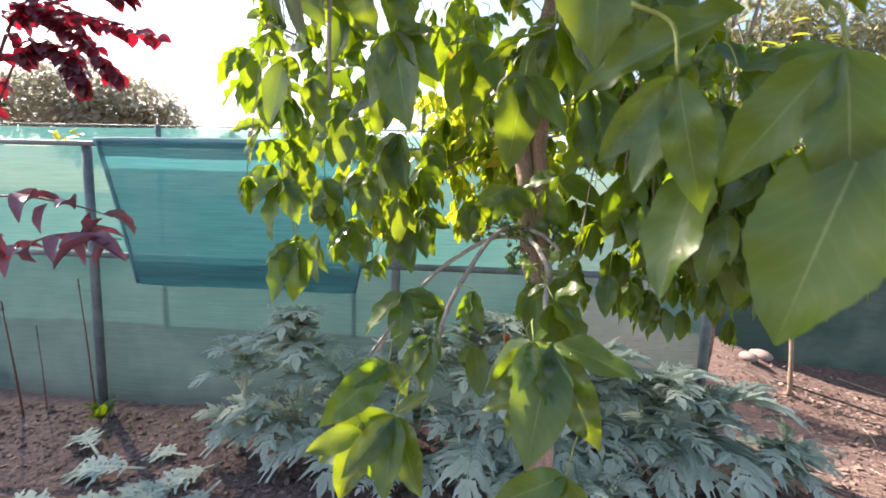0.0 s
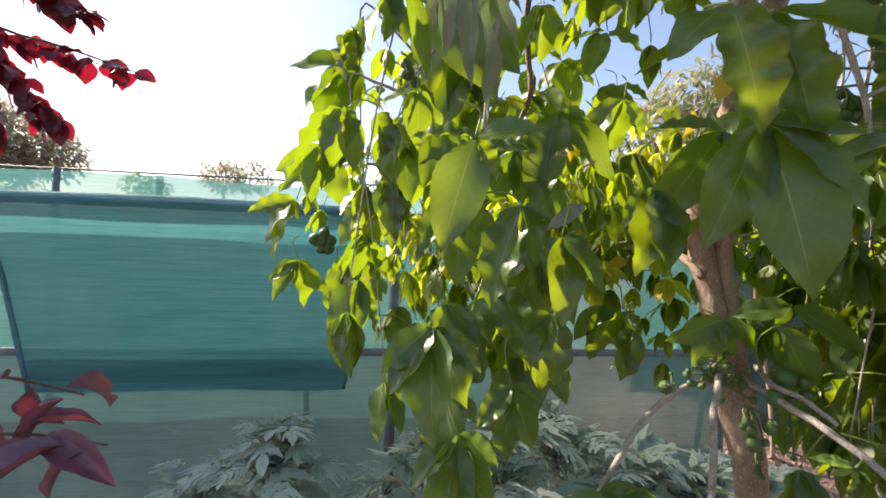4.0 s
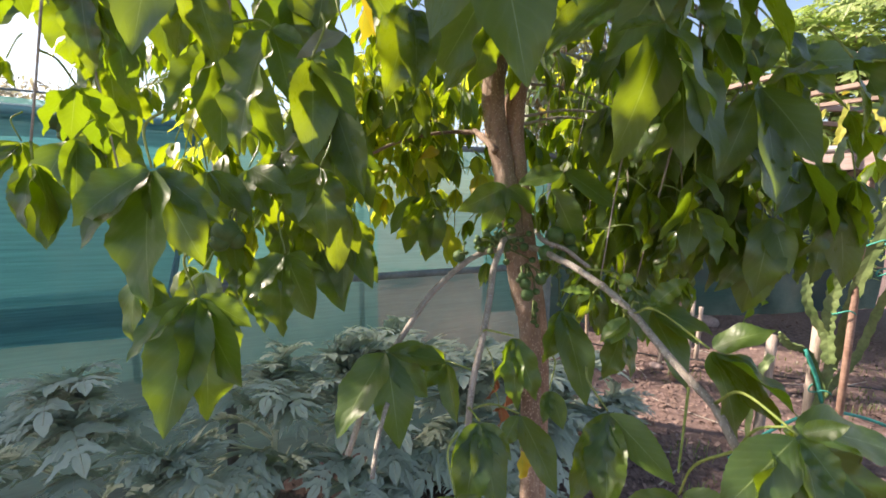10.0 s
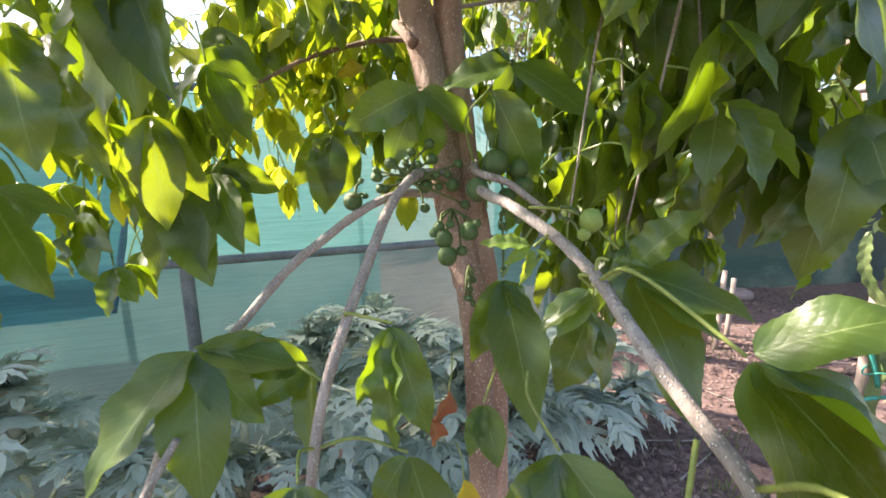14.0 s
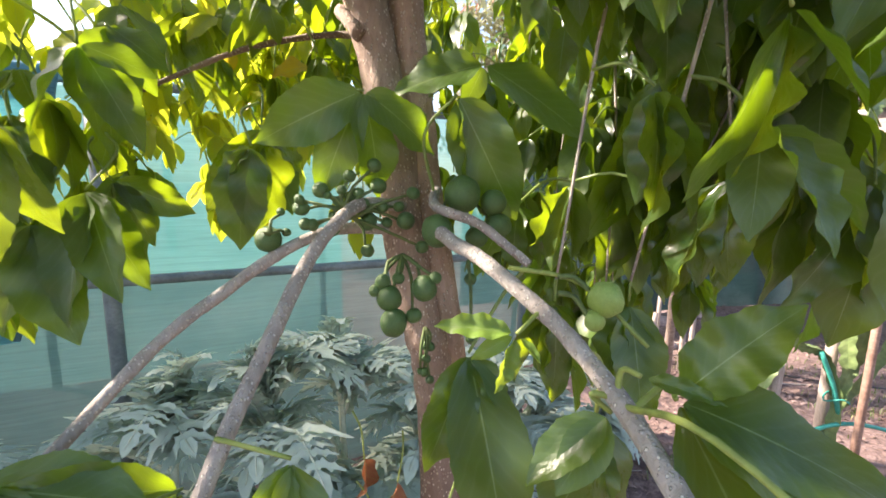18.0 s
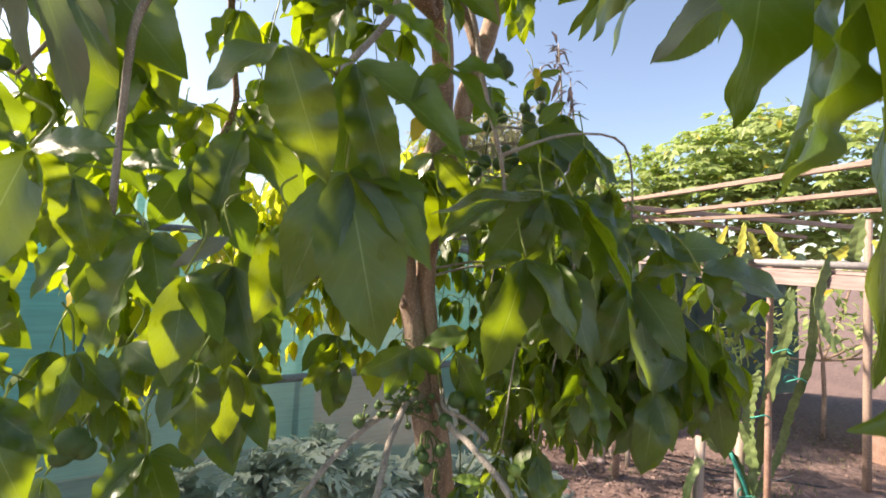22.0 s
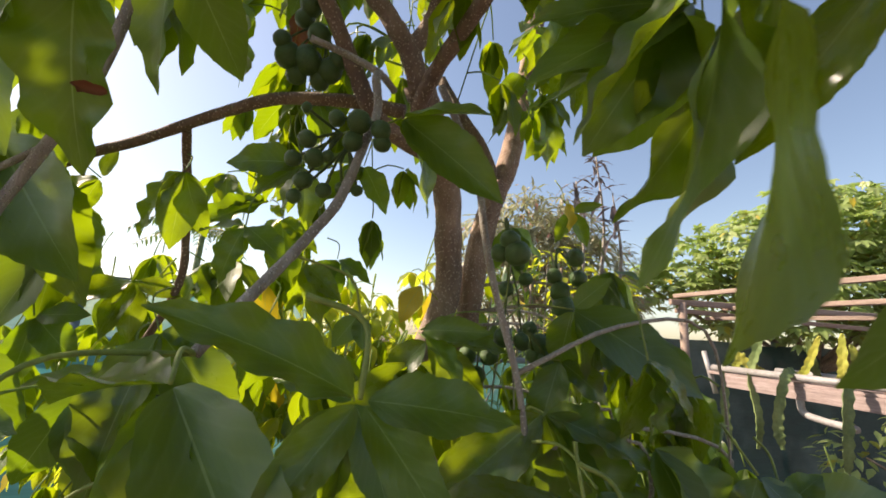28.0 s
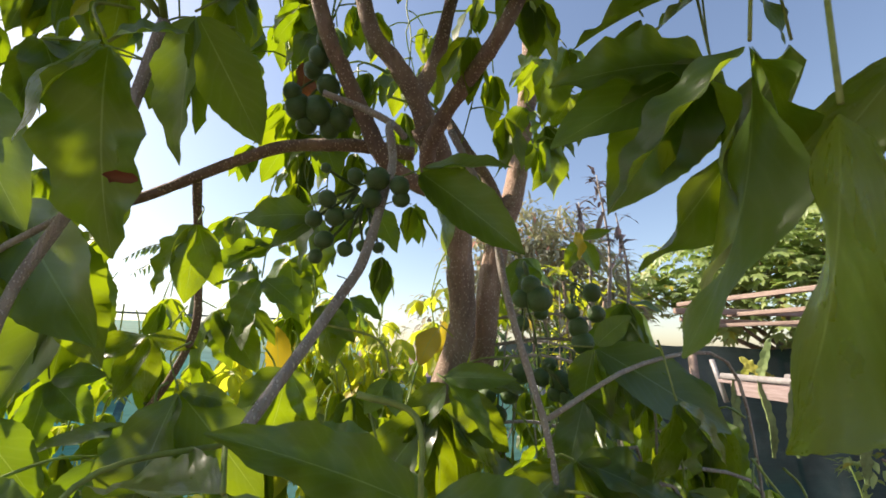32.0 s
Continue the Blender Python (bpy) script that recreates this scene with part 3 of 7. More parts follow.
def spray(p, *tips, wide=1.0, foot=None, mat=None):
    """A fingered leaf from its hub p to the tips of its leaflets."""
    p = Vector(p)
    rng = random.Random(int(p.x * 1000) * 7 + int(p.z * 1000))
    given = foot
    foot = p + Vector((rng.uniform(-0.03, 0.03), rng.uniform(0.01, 0.05), rng.uniform(0.05, 0.08)))
    wood = min(LIMB_POINTS, key=lambda q: (q - p).length)
    gap = (wood - p).length
    if gap < 0.14:
        foot = wood
    elif p.y < 0.82 and p.x > 0 and p.z > 2.15:
        foot = p + Vector((rng.uniform(0.02, 0.07), rng.uniform(-0.02, 0.03), 0.26))
    if given:
        foot = Vector(given)
    stalk = tube([foot, (p + foot) / 2 + Vector((rng.uniform(-0.025, 0.025), 0.006, 0.03 if given else 0.006 + 0.05 * min(gap, 0.14))), p], 0.002 if p.z < 2.15 else 0.0014, 0.0015 if p.z < 2.15 else 0.0012, 6, 5)
    h = Heap().add(stalk[0], stalk[1], [(0.5, 0.5)] * len(stalk[0]))
    near = p.y < 1.08
    ob = child("compound_leaf", h.mesh("leaf_stalk", M_GREEN_TWIG), tree) if near else None
    for q in tips:
        d = Vector(q) - p
        s = min(d.length, 0.265)
        m = leaf_pose(p + d.normalized() * 0.004, d, Vector((rng.uniform(-0.6, 0.3), -0.75, rng.uniform(0.35, 0.9))), s, rng.uniform(-22, 22))
        m = m @ Matrix.Diagonal((1, (1.0 if s > 0.1 else 1.15) * wide, 1, 1)) @ pose(0, 0, 0, 0, -9)
        k = rng.randrange(12)
        if near:
            child("leaflet", ODD_ME[mat.name][k % 3] if mat else LEAFLET_ME[k], ob, m)
        else:
            put(h, LEAFLETS[k], m)
    if not near:
        child("compound_leaf", h.mesh("compound_leaf", mat or M_LEAF), tree)


# trunks and limbs
limb("trunk", [(0.27, 1.24, -0.05), (0.235, 1.225, 0.9), (0.213, 1.213, 1.3), (0.206, 1.22, 1.43), (0.19, 1.23, 1.5), (0.177, 1.242, 1.584), (0.172, 1.262, 1.69), (0.16, 1.285, 1.8), (0.142, 1.296, 1.9), (0.135, 1.295, 2.0), (0.165, 1.285, 2.13), (0.211, 1.28, 2.26), (0.207, 1.275, 2.36), (0.185, 1.25, 2.46), (0.115, 1.185, 2.56), (0.08, 1.165, 2.61)], 0.025, 0.027, sides=18, label="grey-brown trunk with pale pores")
limb("trunk", [(0.31, 1.25, -0.05), (0.265, 1.23, 0.9), (0.245, 1.222, 1.3), (0.228, 1.235, 1.5), (0.213, 1.255, 1.62), (0.208, 1.285, 1.76), (0.2, 1.3, 1.88), (0.21, 1.305, 2.0), (0.268, 1.31, 2.18), (0.287, 1.305, 2.34), (0.325, 1.312, 2.48), (0.381, 1.335, 2.6), (0.445, 1.38, 2.79), (0.5, 1.4, 3.05), (0.53, 1.42, 3.4)], 0.022, 0.027, M_PINK_BARK, sides=16, label="pinkish grey trunk with pale pores", seed=3)
limb("limb", [(0.13, 1.2, 2.5), (0.05, 1.16, 2.5), (0.0, 1.14, 2.52), (-0.035, 1.131, 2.574), (-0.075, 1.108, 2.628), (-0.115, 1.084, 2.69), (-0.2, 1.05, 2.95), (-0.26, 1.05, 3.25)], 0.016, 0.01, seed=4)
limb("limb", [(0.1, 1.175, 2.575), (0.06, 1.155, 2.648), (0.013, 1.149, 2.706), (-0.04, 1.147, 2.78), (-0.1, 1.18, 3.15)], 0.021, 0.012, seed=5)
limb("limb", [(0.06, 1.157, 2.66), (0.09, 1.15, 2.73), (0.1, 1.13, 2.8), (0.13, 1.12, 3.0), (0.16, 1.2, 3.35)], 0.016, 0.009, seed=6)
limb("limb", [(0.11, 1.18, 2.49), (0.073, 1.135, 2.535), (0.077, 1.078, 2.58), (0.09, 1.01, 2.612), (0.11, 0.95, 2.66), (0.2, 0.95, 2.87), (0.34, 1.0, 3.15)], 0.0145, 0.009, seed=7)
limb("limb", [(0.06, 1.165, 2.55), (-0.019, 1.203, 2.564), (-0.083, 1.235, 2.567), (-0.144, 1.265, 2.563), (-0.201, 1.29, 2.54), (-0.25, 1.31, 2.515), (-0.33, 1.34, 2.47), (-0.42, 1.38, 2.43), (-0.53, 1.45, 2.36)], 0.0125, 0.007, seed=8)
limb("branch", [(-0.27, 1.32, 2.512), (-0.268, 1.36, 2.47), (-0.263, 1.386, 2.427), (-0.252, 1.397, 2.34), (-0.245, 1.395, 2.26), (-0.27, 1.42, 2.18), (-0.31, 1.47, 2.11)], 0.008, 0.006, seed=18)
limb("branch", [(0.13, 1.27, 1.83), (0.12, 1.3, 1.86), (0.13, 1.36, 1.885), (0.17, 1.45, 1.905), (0.19, 1.5, 1.91), (0.12, 1.55, 1.91), (0.0, 1.6, 1.88), (-0.15, 1.62, 1.8)], 0.0095, 0.004, seed=9, wob=0.12)
limb("branch", [(-0.014, 1.053, 2.527), (-0.025, 1.025, 2.5), (-0.02, 1.02, 2.455), (-0.035, 1.0, 2.4), (-0.062, 0.968, 2.314), (-0.083, 0.956, 2.276), (-0.106, 0.941, 2.24), (-0.13, 0.92, 2.205), (-0.16, 0.9, 2.16)], 0.0058, 0.0048, M_TWIG, seed=10, label="grey drooping side branch")
limb("branch", [(0.02, 1.1, 2.54), (-0.014, 1.053, 2.527), (-0.05, 1.063, 2.545), (-0.107, 1.065, 2.555)], 0.0055, 0.0045, M_TWIG, seed=20, label="cut grey twig stub")
limb("branch", [(0.085, 1.07, 2.55), (0.12, 1.05, 2.46), (0.142, 1.043, 2.39), (0.15, 1.035, 2.32), (0.155, 1.015, 2.25), (0.17, 1.005, 2.185), (0.184, 1.0, 2.132), (0.2, 1.0, 2.05)], 0.006, 0.004, M_TWIG, seed=11)
limb("branch", [(-0.3, 1.1, 2.62), (-0.323, 1.107, 2.45), (-0.36, 1.137, 2.37), (-0.395, 1.148, 2.27), (-0.403, 1.156, 2.167), (-0.41, 1.18, 1.98)], 0.0075, 0.005, M_TWIG, seed=12)
limb("branch", [(-0.36, 1.14, 2.37), (-0.46, 1.2, 2.3), (-0.56, 1.3, 2.2)], 0.004, 0.003, M_TWIG, seed=13)
limb("limb", [(0.338, 1.317, 2.520), (0.304, 1.331, 2.617), (0.252, 1.332, 2.677), (0.208, 1.368, 2.782)], 0.016, 0.012, seed=24)
limb("branch", [(-0.193, 1.070, 1.378), (-0.219, 1.036, 1.342), (-0.242, 0.988, 1.311)], 0.004, 0.0036, M_TWIG, seed=25)
# pruned twigs by the fruits, drooping towards the path
limb("branch", [(0.17, 1.23, 1.63), (0.11, 1.19, 1.635), (0.069, 1.146, 1.615), (0.041, 1.123, 1.585), (0.006, 1.079, 1.534), (-0.03, 1.041, 1.475), (-0.06, 1.02, 1.4), (-0.08, 1.0, 1.3)], 0.0068, 0.0055, M_TWIG, seed=15, label="pale grey drooping branch")
limb("branch", [(0.17, 1.24, 1.6), (0.1, 1.232, 1.605), (0.052, 1.226, 1.593), (0.009, 1.22, 1.57), (-0.029, 1.214, 1.544), (-0.069, 1.197, 1.518), (-0.119, 1.172, 1.472), (-0.2, 1.14, 1.38), (-0.25, 1.12, 1.27)], 0.0068, 0.0055, M_TWIG, seed=16, label="pale grey drooping branch")
limb("branch", [(0.2, 1.22, 1.61), (0.165, 1.13, 1.615), (0.162, 1.08, 1.605), (0.17, 1.048, 1.596), (0.178, 0.984, 1.572), (0.183, 0.955, 1.557), (0.175, 0.9, 1.535), (0.16, 0.84, 1.505), (0.156, 0.789, 1.475), (0.144, 0.745, 1.458), (0.127, 0.706, 1.427)], 0.0068, 0.0055, M_TWIG, seed=17, label="pale grey drooping branch")
limb("branch", [(0.2, 1.2, 1.65), (0.165, 1.125, 1.635), (0.192, 1.095, 1.622), (0.213, 1.08, 1.604), (0.23, 1.06, 1.585)], 0.0055, 0.0042, M_TWIG, seed=19)

# leaves that can be told apart: hub first, then the tips of the leaflets
spray((-0.68, 1.537, 1.853), (-0.706, 1.576, 1.664), (-0.654, 1.531, 1.704), (-0.586, 1.52, 1.726), (-0.7, 1.551, 1.797))
spray((-0.638, 1.517, 1.994), (-0.699, 1.51, 1.872), (-0.634, 1.536, 1.824), (-0.593, 1.504, 1.942), (-0.697, 1.53, 1.972))
spray((-0.552, 1.5, 2.18), (-0.524, 1.461, 1.982), (-0.581, 1.532, 2.094), (-0.505, 1.482, 2.077), (-0.601, 1.528, 2.123))
spray((0.128, 1.198, 2.141), (-0.005, 1.276, 1.94), (0.086, 1.248, 2.005), (0.143, 1.225, 1.936), (0.213, 1.175, 1.933), (0.279, 1.161, 1.95))
spray((0.034, 1.492, 2.342), (-0.041, 1.5, 2.231), (0.086, 1.494, 2.248), (0.015, 1.506, 2.21), (0.103, 1.454, 2.289))
spray((-0.48, 1.306, 2.417), (-0.509, 1.29, 2.202), (-0.42, 1.311, 2.261), (-0.326, 1.288, 2.182), (-0.31, 1.218, 2.204))
spray((-0.394, 1.383, 2.345), (-0.488, 1.443, 2.121), (-0.428, 1.393, 2.154), (-0.546, 1.413, 2.301), (-0.368, 1.361, 2.201))
spray((0.036, 1.326, 2.507), (-0.149, 1.36, 2.472), (-0.001, 1.353, 2.418), (0.082, 1.299, 2.412), (-0.043, 1.382, 2.408))
spray((-0.091, 1.588, 2.439), (-0.143, 1.637, 2.365), (-0.051, 1.577, 2.251), (-0.118, 1.609, 2.474), (-0.005, 1.543, 2.359))
spray((0.348, 0.943, 2.065), (0.478, 0.894, 1.888), (0.387, 0.9, 1.921), (0.399, 0.942, 1.958))
spray((0.557, 0.914, 1.985), (0.712, 0.845, 1.997), (0.645, 0.871, 1.936), (0.61, 0.89, 2.028))
spray((0.658, 0.852, 1.738), (0.684, 0.843, 1.554), (0.587, 0.859, 1.614), (0.689, 0.814, 1.639))
spray((0.556, 1.015, 1.746), (0.55, 1.039, 1.515), (0.648, 0.956, 1.5), (0.463, 1.054, 1.594), (0.554, 0.969, 1.587))
spray((-0.235, 1.298, 1.912), (-0.185, 1.243, 1.723), (-0.3, 1.325, 1.676), (-0.331, 1.351, 1.782), (-0.239, 1.25, 1.711))
spray((-0.274, 1.455, 1.722), (-0.284, 1.436, 1.561), (-0.221, 1.397, 1.602), (-0.311, 1.443, 1.616))
spray((-0.183, 1.438, 1.643), (-0.197, 1.399, 1.474), (-0.138, 1.365, 1.507), (-0.116, 1.395, 1.515))
spray((0.059, 1.68, 2.038), (-0.015, 1.678, 1.915), (0.108, 1.664, 1.966), (0.031, 1.638, 1.901))
spray((-0.085, 1.736, 1.98), (-0.136, 1.766, 1.838), (-0.038, 1.71, 1.854), (-0.075, 1.736, 1.801))
spray((-0.454, 1.26, 1.764), (-0.469, 1.235, 1.653), (-0.389, 1.239, 1.683), (-0.436, 1.273, 1.644))
spray((-0.463, 1.201, 1.599), (-0.5, 1.234, 1.482), (-0.412, 1.189, 1.48), (-0.419, 1.131, 1.459))
spray((0.512, 1.142, 1.803), (0.491, 1.149, 1.552), (0.571, 1.126, 1.606), (0.394, 1.159, 1.583))
spray((0.468, 1.222, 1.783), (0.425, 1.217, 1.62), (0.488, 1.179, 1.517))
spray((-0.407, 1.207, 2.067), (-0.523, 1.239, 2.05), (-0.33, 1.143, 2.062))
spray((0.453, 0.775, 1.943), (0.517, 0.728, 1.819), (0.504, 0.769, 1.813), (0.611, 0.711, 1.906))
spray((-0.314, 1.27, 2.087), (-0.373, 1.291, 1.962), (-0.292, 1.263, 1.965), (-0.186, 1.231, 1.921))
spray((-0.152, 1.207, 2.324), (-0.214, 1.245, 2.312), (-0.18, 1.227, 2.239), (-0.094, 1.175, 2.274))
spray((-0.415, 1.368, 2.178), (-0.426, 1.377, 2.067), (-0.353, 1.354, 2.117), (-0.343, 1.342, 2.183))
spray((0.299, 1.029, 2.233), (0.333, 0.988, 2.275), (0.331, 1.037, 2.134), (0.457, 0.956, 2.116), (0.304, 1.068, 2.143))
spray((0.135, 1.179, 2.176), (0.258, 1.134, 2.162), (0.089, 1.248, 2.093), (0.246, 1.178, 2.066))
spray((-0.077, 1.277, 2.46), (-0.179, 1.335, 2.453), (-0.112, 1.319, 2.402), (-0.06, 1.301, 2.353), (-0.034, 1.243, 2.458))
spray((-0.223, 1.483, 2.301), (-0.26, 1.5, 2.172), (-0.188, 1.466, 2.184), (-0.137, 1.444, 2.178))
spray((-0.04, 1.45, 2.314), (-0.058, 1.512, 2.212), (0.01, 1.435, 2.189), (0.035, 1.398, 2.239))
spray((0.334, 1.077, 2.797), (0.355, 1.114, 2.705), (0.292, 1.11, 2.639), (0.399, 1.077, 2.744))
spray((0.328, 1.182, 2.643), (0.365, 1.163, 2.657), (0.309, 1.206, 2.615), (0.363, 1.207, 2.572))
spray((-0.426, 1.162, 2.574), (-0.382, 1.191, 2.49), (-0.435, 1.165, 2.503), (-0.402, 1.141, 2.591))
spray((-0.237, 1.241, 2.168), (-0.28, 1.227, 1.941), (-0.115, 1.223, 2.022), (-0.17, 1.237, 2.152))
spray((-0.426, 1.31, 1.99), (-0.433, 1.278, 1.793), (-0.327, 1.284, 1.814), (-0.515, 1.28, 1.844))
spray((-0.184, 0.984, 1.165), (-0.309, 0.964, 0.983), (-0.105, 0.967, 0.982), (-0.364, 0.954, 1.033))
spray((0.217, 0.807, 1.15), (0.057, 0.787, 1.077), (0.162, 0.786, 1.049), (0.282, 0.811, 1.052))
spray((-0.33, 1.307, 1.808), (-0.389, 1.289, 1.701), (-0.272, 1.209, 1.636), (-0.369, 1.305, 1.726))
spray((-0.389, 1.271, 1.771), (-0.408, 1.243, 1.662), (-0.357, 1.254, 1.685), (-0.323, 1.213, 1.727))
spray((-0.243, 1.45, 1.602), (-0.287, 1.474, 1.454), (-0.198, 1.395, 1.451), (-0.232, 1.429, 1.5))
spray((0.531, 0.922, 1.819), (0.553, 0.913, 1.711), (0.477, 0.926, 1.751), (0.594, 0.889, 1.725))
spray((0.598, 0.889, 1.804), (0.601, 0.889, 1.657), (0.62, 0.842, 1.648), (0.51, 0.884, 1.697))
spray((0.552, 1.11, 1.69), (0.468, 1.098, 1.55), (0.578, 1.079, 1.526), (0.619, 1.071, 1.598))
spray((0.666, 1.063, 1.71), (0.652, 1.063, 1.524), (0.723, 1.027, 1.545), (0.554, 1.069, 1.599))
spray((0.776, 1.007, 1.679), (0.717, 0.974, 1.51), (0.797, 0.947, 1.529), (0.666, 1.008, 1.569))
spray((0.812, 0.936, 1.684), (0.788, 0.929, 1.532), (0.861, 0.903, 1.511))
spray((0.486, 1.216, 1.792), (0.441, 1.234, 1.653), (0.478, 1.166, 1.63), (0.556, 1.189, 1.697))
spray((0.545, 1.218, 1.654), (0.47, 1.207, 1.518), (0.537, 1.181, 1.494), (0.599, 1.184, 1.537))
spray((0.487, 1.041, 1.955), (0.435, 1.026, 1.809), (0.527, 0.985, 1.762), (0.412, 1.063, 1.848))
spray((0.544, 0.958, 1.932), (0.59, 0.915, 1.685), (0.453, 0.937, 1.77), (0.422, 0.979, 1.803))
spray((0.584, 1.086, 1.786), (0.527, 1.084, 1.634), (0.611, 1.049, 1.629), (0.616, 1.034, 1.683))
spray((0.795, 1.095, 1.719), (0.758, 1.089, 1.533), (0.873, 1.07, 1.562), (0.698, 1.11, 1.594))
spray((0.853, 1.025, 1.8), (0.825, 1.014, 1.628), (0.865, 0.968, 1.644))
spray((0.68, 1.191, 1.646), (0.623, 1.179, 1.518), (0.716, 1.16, 1.471), (0.72, 1.128, 1.547))
spray((0.86, 1.098, 1.545), (0.863, 1.099, 1.371), (0.927, 1.079, 1.429))
spray((0.517, 1.024, 1.751), (0.478, 1.004, 1.572), (0.599, 1.004, 1.609), (0.441, 1.045, 1.609))
spray((0.624, 0.963, 1.665), (0.614, 0.977, 1.471), (0.674, 0.946, 1.523), (0.531, 0.988, 1.525))
spray((-0.452, 1.157, 2.035), (-0.485, 1.201, 1.924), (-0.42, 1.144, 1.902), (-0.486, 1.172, 1.971))
spray((-0.254, 1.293, 2.418), (-0.304, 1.311, 2.303), (-0.214, 1.297, 2.314), (-0.258, 1.311, 2.292))
spray((-0.103, 1.221, 2.198), (-0.166, 1.283, 2.112), (-0.061, 1.228, 2.119), (-0.116, 1.256, 2.083))
spray((-0.261, 1.253, 2.127), (-0.326, 1.273, 2.067), (-0.235, 1.269, 2.038), (-0.2, 1.24, 2.086))
spray((0.292, 1.049, 2.159), (0.263, 1.062, 2.05), (0.359, 1.076, 2.027), (0.374, 1.033, 2.098))
spray((0.32, 0.922, 2.169), (0.336, 0.925, 2.066), (0.385, 0.921, 2.09), (0.306, 0.955, 2.073))
spray((-0.458, 1.312, 2.481), (-0.484, 1.345, 2.413), (-0.402, 1.305, 2.432), (-0.413, 1.317, 2.369))
spray((-0.44, 1.207, 2.62), (-0.447, 1.247, 2.53), (-0.388, 1.23, 2.511), (-0.478, 1.248, 2.54))
spray((-0.242, 0.928, 1.147), (-0.366, 0.886, 1.105), (-0.285, 0.89, 0.992), (-0.203, 0.889, 1.045))
spray((-0.481, 1.13, 2.5), (-0.379, 1.12, 2.337), (-0.499, 1.174, 2.382), (-0.427, 1.125, 2.421))
spray((-0.503, 1.17, 2.357), (-0.407, 1.164, 2.165), (-0.454, 1.185, 2.232))
spray((-0.426, 1.145, 2.584), (-0.365, 1.13, 2.458), (-0.441, 1.167, 2.484), (-0.324, 1.132, 2.524))
spray((-0.47, 1.314, 2.137), (-0.377, 1.313, 2.026), (-0.501, 1.342, 2.009))
spray((-0.383, 1.386, 2.407), (-0.469, 1.419, 2.36), (-0.414, 1.411, 2.345), (-0.361, 1.367, 2.46))
spray((-0.473, 1.502, 2.292), (-0.522, 1.523, 2.181), (-0.407, 1.464, 2.164), (-0.361, 1.443, 2.24))
spray((0.475, 0.896, 2.036), (0.449, 0.918, 1.942), (0.515, 0.871, 1.984), (0.516, 0.857, 1.969))
spray((0.373, 1.196, 2.705), (0.342, 1.213, 2.55), (0.412, 1.212, 2.544), (0.428, 1.181, 2.63))
spray((0.422, 1.154, 2.772), (0.39, 1.199, 2.7), (0.424, 1.151, 2.65), (0.476, 1.139, 2.696))
spray((0.357, 1.278, 2.425), (0.327, 1.309, 2.325), (0.37, 1.264, 2.304), (0.445, 1.279, 2.357))
spray((0.499, 1.251, 2.478), (0.549, 1.209, 2.489), (0.524, 1.235, 2.396), (0.476, 1.277, 2.408))
spray((0.327, 1.208, 2.745), (0.289, 1.229, 2.658), (0.363, 1.217, 2.663))
spray((-0.293, 1.575, 1.732), (-0.333, 1.594, 1.531), (-0.35, 1.565, 1.6), (-0.247, 1.522, 1.634))
spray((-0.165, 1.537, 1.876), (-0.164, 1.492, 1.688), (-0.11, 1.52, 1.783), (-0.09, 1.502, 1.813))
spray((-0.416, 1.553, 1.573), (-0.435, 1.515, 1.469), (-0.388, 1.497, 1.451), (-0.352, 1.487, 1.508))
spray((-0.364, 1.518, 1.48), (-0.37, 1.481, 1.397), (-0.331, 1.5, 1.413))
spray((0.044, 1.536, 1.727), (0.012, 1.554, 1.559), (0.071, 1.483, 1.604), (-0.02, 1.581, 1.617))

# leaves along and over the path
spray((0.217, 0.992, 2.098), (0.096, 1.067, 1.970), (0.353, 0.940, 2.037), (0.305, 0.993, 1.918), (0.350, 0.953, 1.954))

spray((-0.129, 0.737, 1.295), (-0.210, 0.665, 1.212), (-0.132, 0.657, 1.176), (-0.069, 0.671, 1.181), (-0.067, 0.761, 1.326))
spray((-0.167, 0.867, 1.347), (-0.266, 0.820, 1.298), (-0.297, 0.773, 1.233), (-0.124, 0.845, 1.282))
spray((0.327, 0.371, 1.772), (0.279, 0.381, 1.579), wide=1.10)
spray((0.301, 0.375, 1.838), (0.246, 0.435, 1.724), (0.325, 0.380, 1.691), wide=0.90)
spray((0.248, 0.417, 1.887), (0.108, 0.493, 1.826), wide=0.75)
spray((-0.659, 1.408, 2.304), (-0.814, 1.401, 2.276), (-0.758, 1.450, 2.136), (-0.694, 1.451, 2.167), (-0.804, 1.434, 2.169), (-0.650, 1.368, 2.390))
spray((-0.744, 1.604, 2.137), (-0.887, 1.590, 2.067), (-0.712, 1.623, 1.977), (-0.876, 1.597, 2.011), (-0.643, 1.617, 2.089))
spray((-0.830, 1.641, 1.830), (-0.885, 1.609, 1.709), (-0.804, 1.622, 1.695), (-0.746, 1.639, 1.738), (-0.900, 1.617, 1.765))
spray((-0.725, 1.675, 1.815), (-0.723, 1.640, 1.642), (-0.598, 1.657, 1.698), (-0.679, 1.663, 1.725))
spray((-0.647, 1.620, 1.979), (-0.641, 1.610, 1.801), (-0.718, 1.614, 1.872), (-0.590, 1.617, 1.885), (-0.705, 1.618, 1.965))
spray((-0.843, 1.648, 1.999), (-0.968, 1.618, 1.958), (-0.933, 1.626, 1.879), (-0.898, 1.630, 1.824), (-0.832, 1.651, 1.944))
spray((-0.534, 1.094, 2.132), (-0.529, 1.116, 2.038), (-0.551, 1.111, 2.081), (-0.486, 1.102, 2.058), (-0.592, 1.110, 2.104))
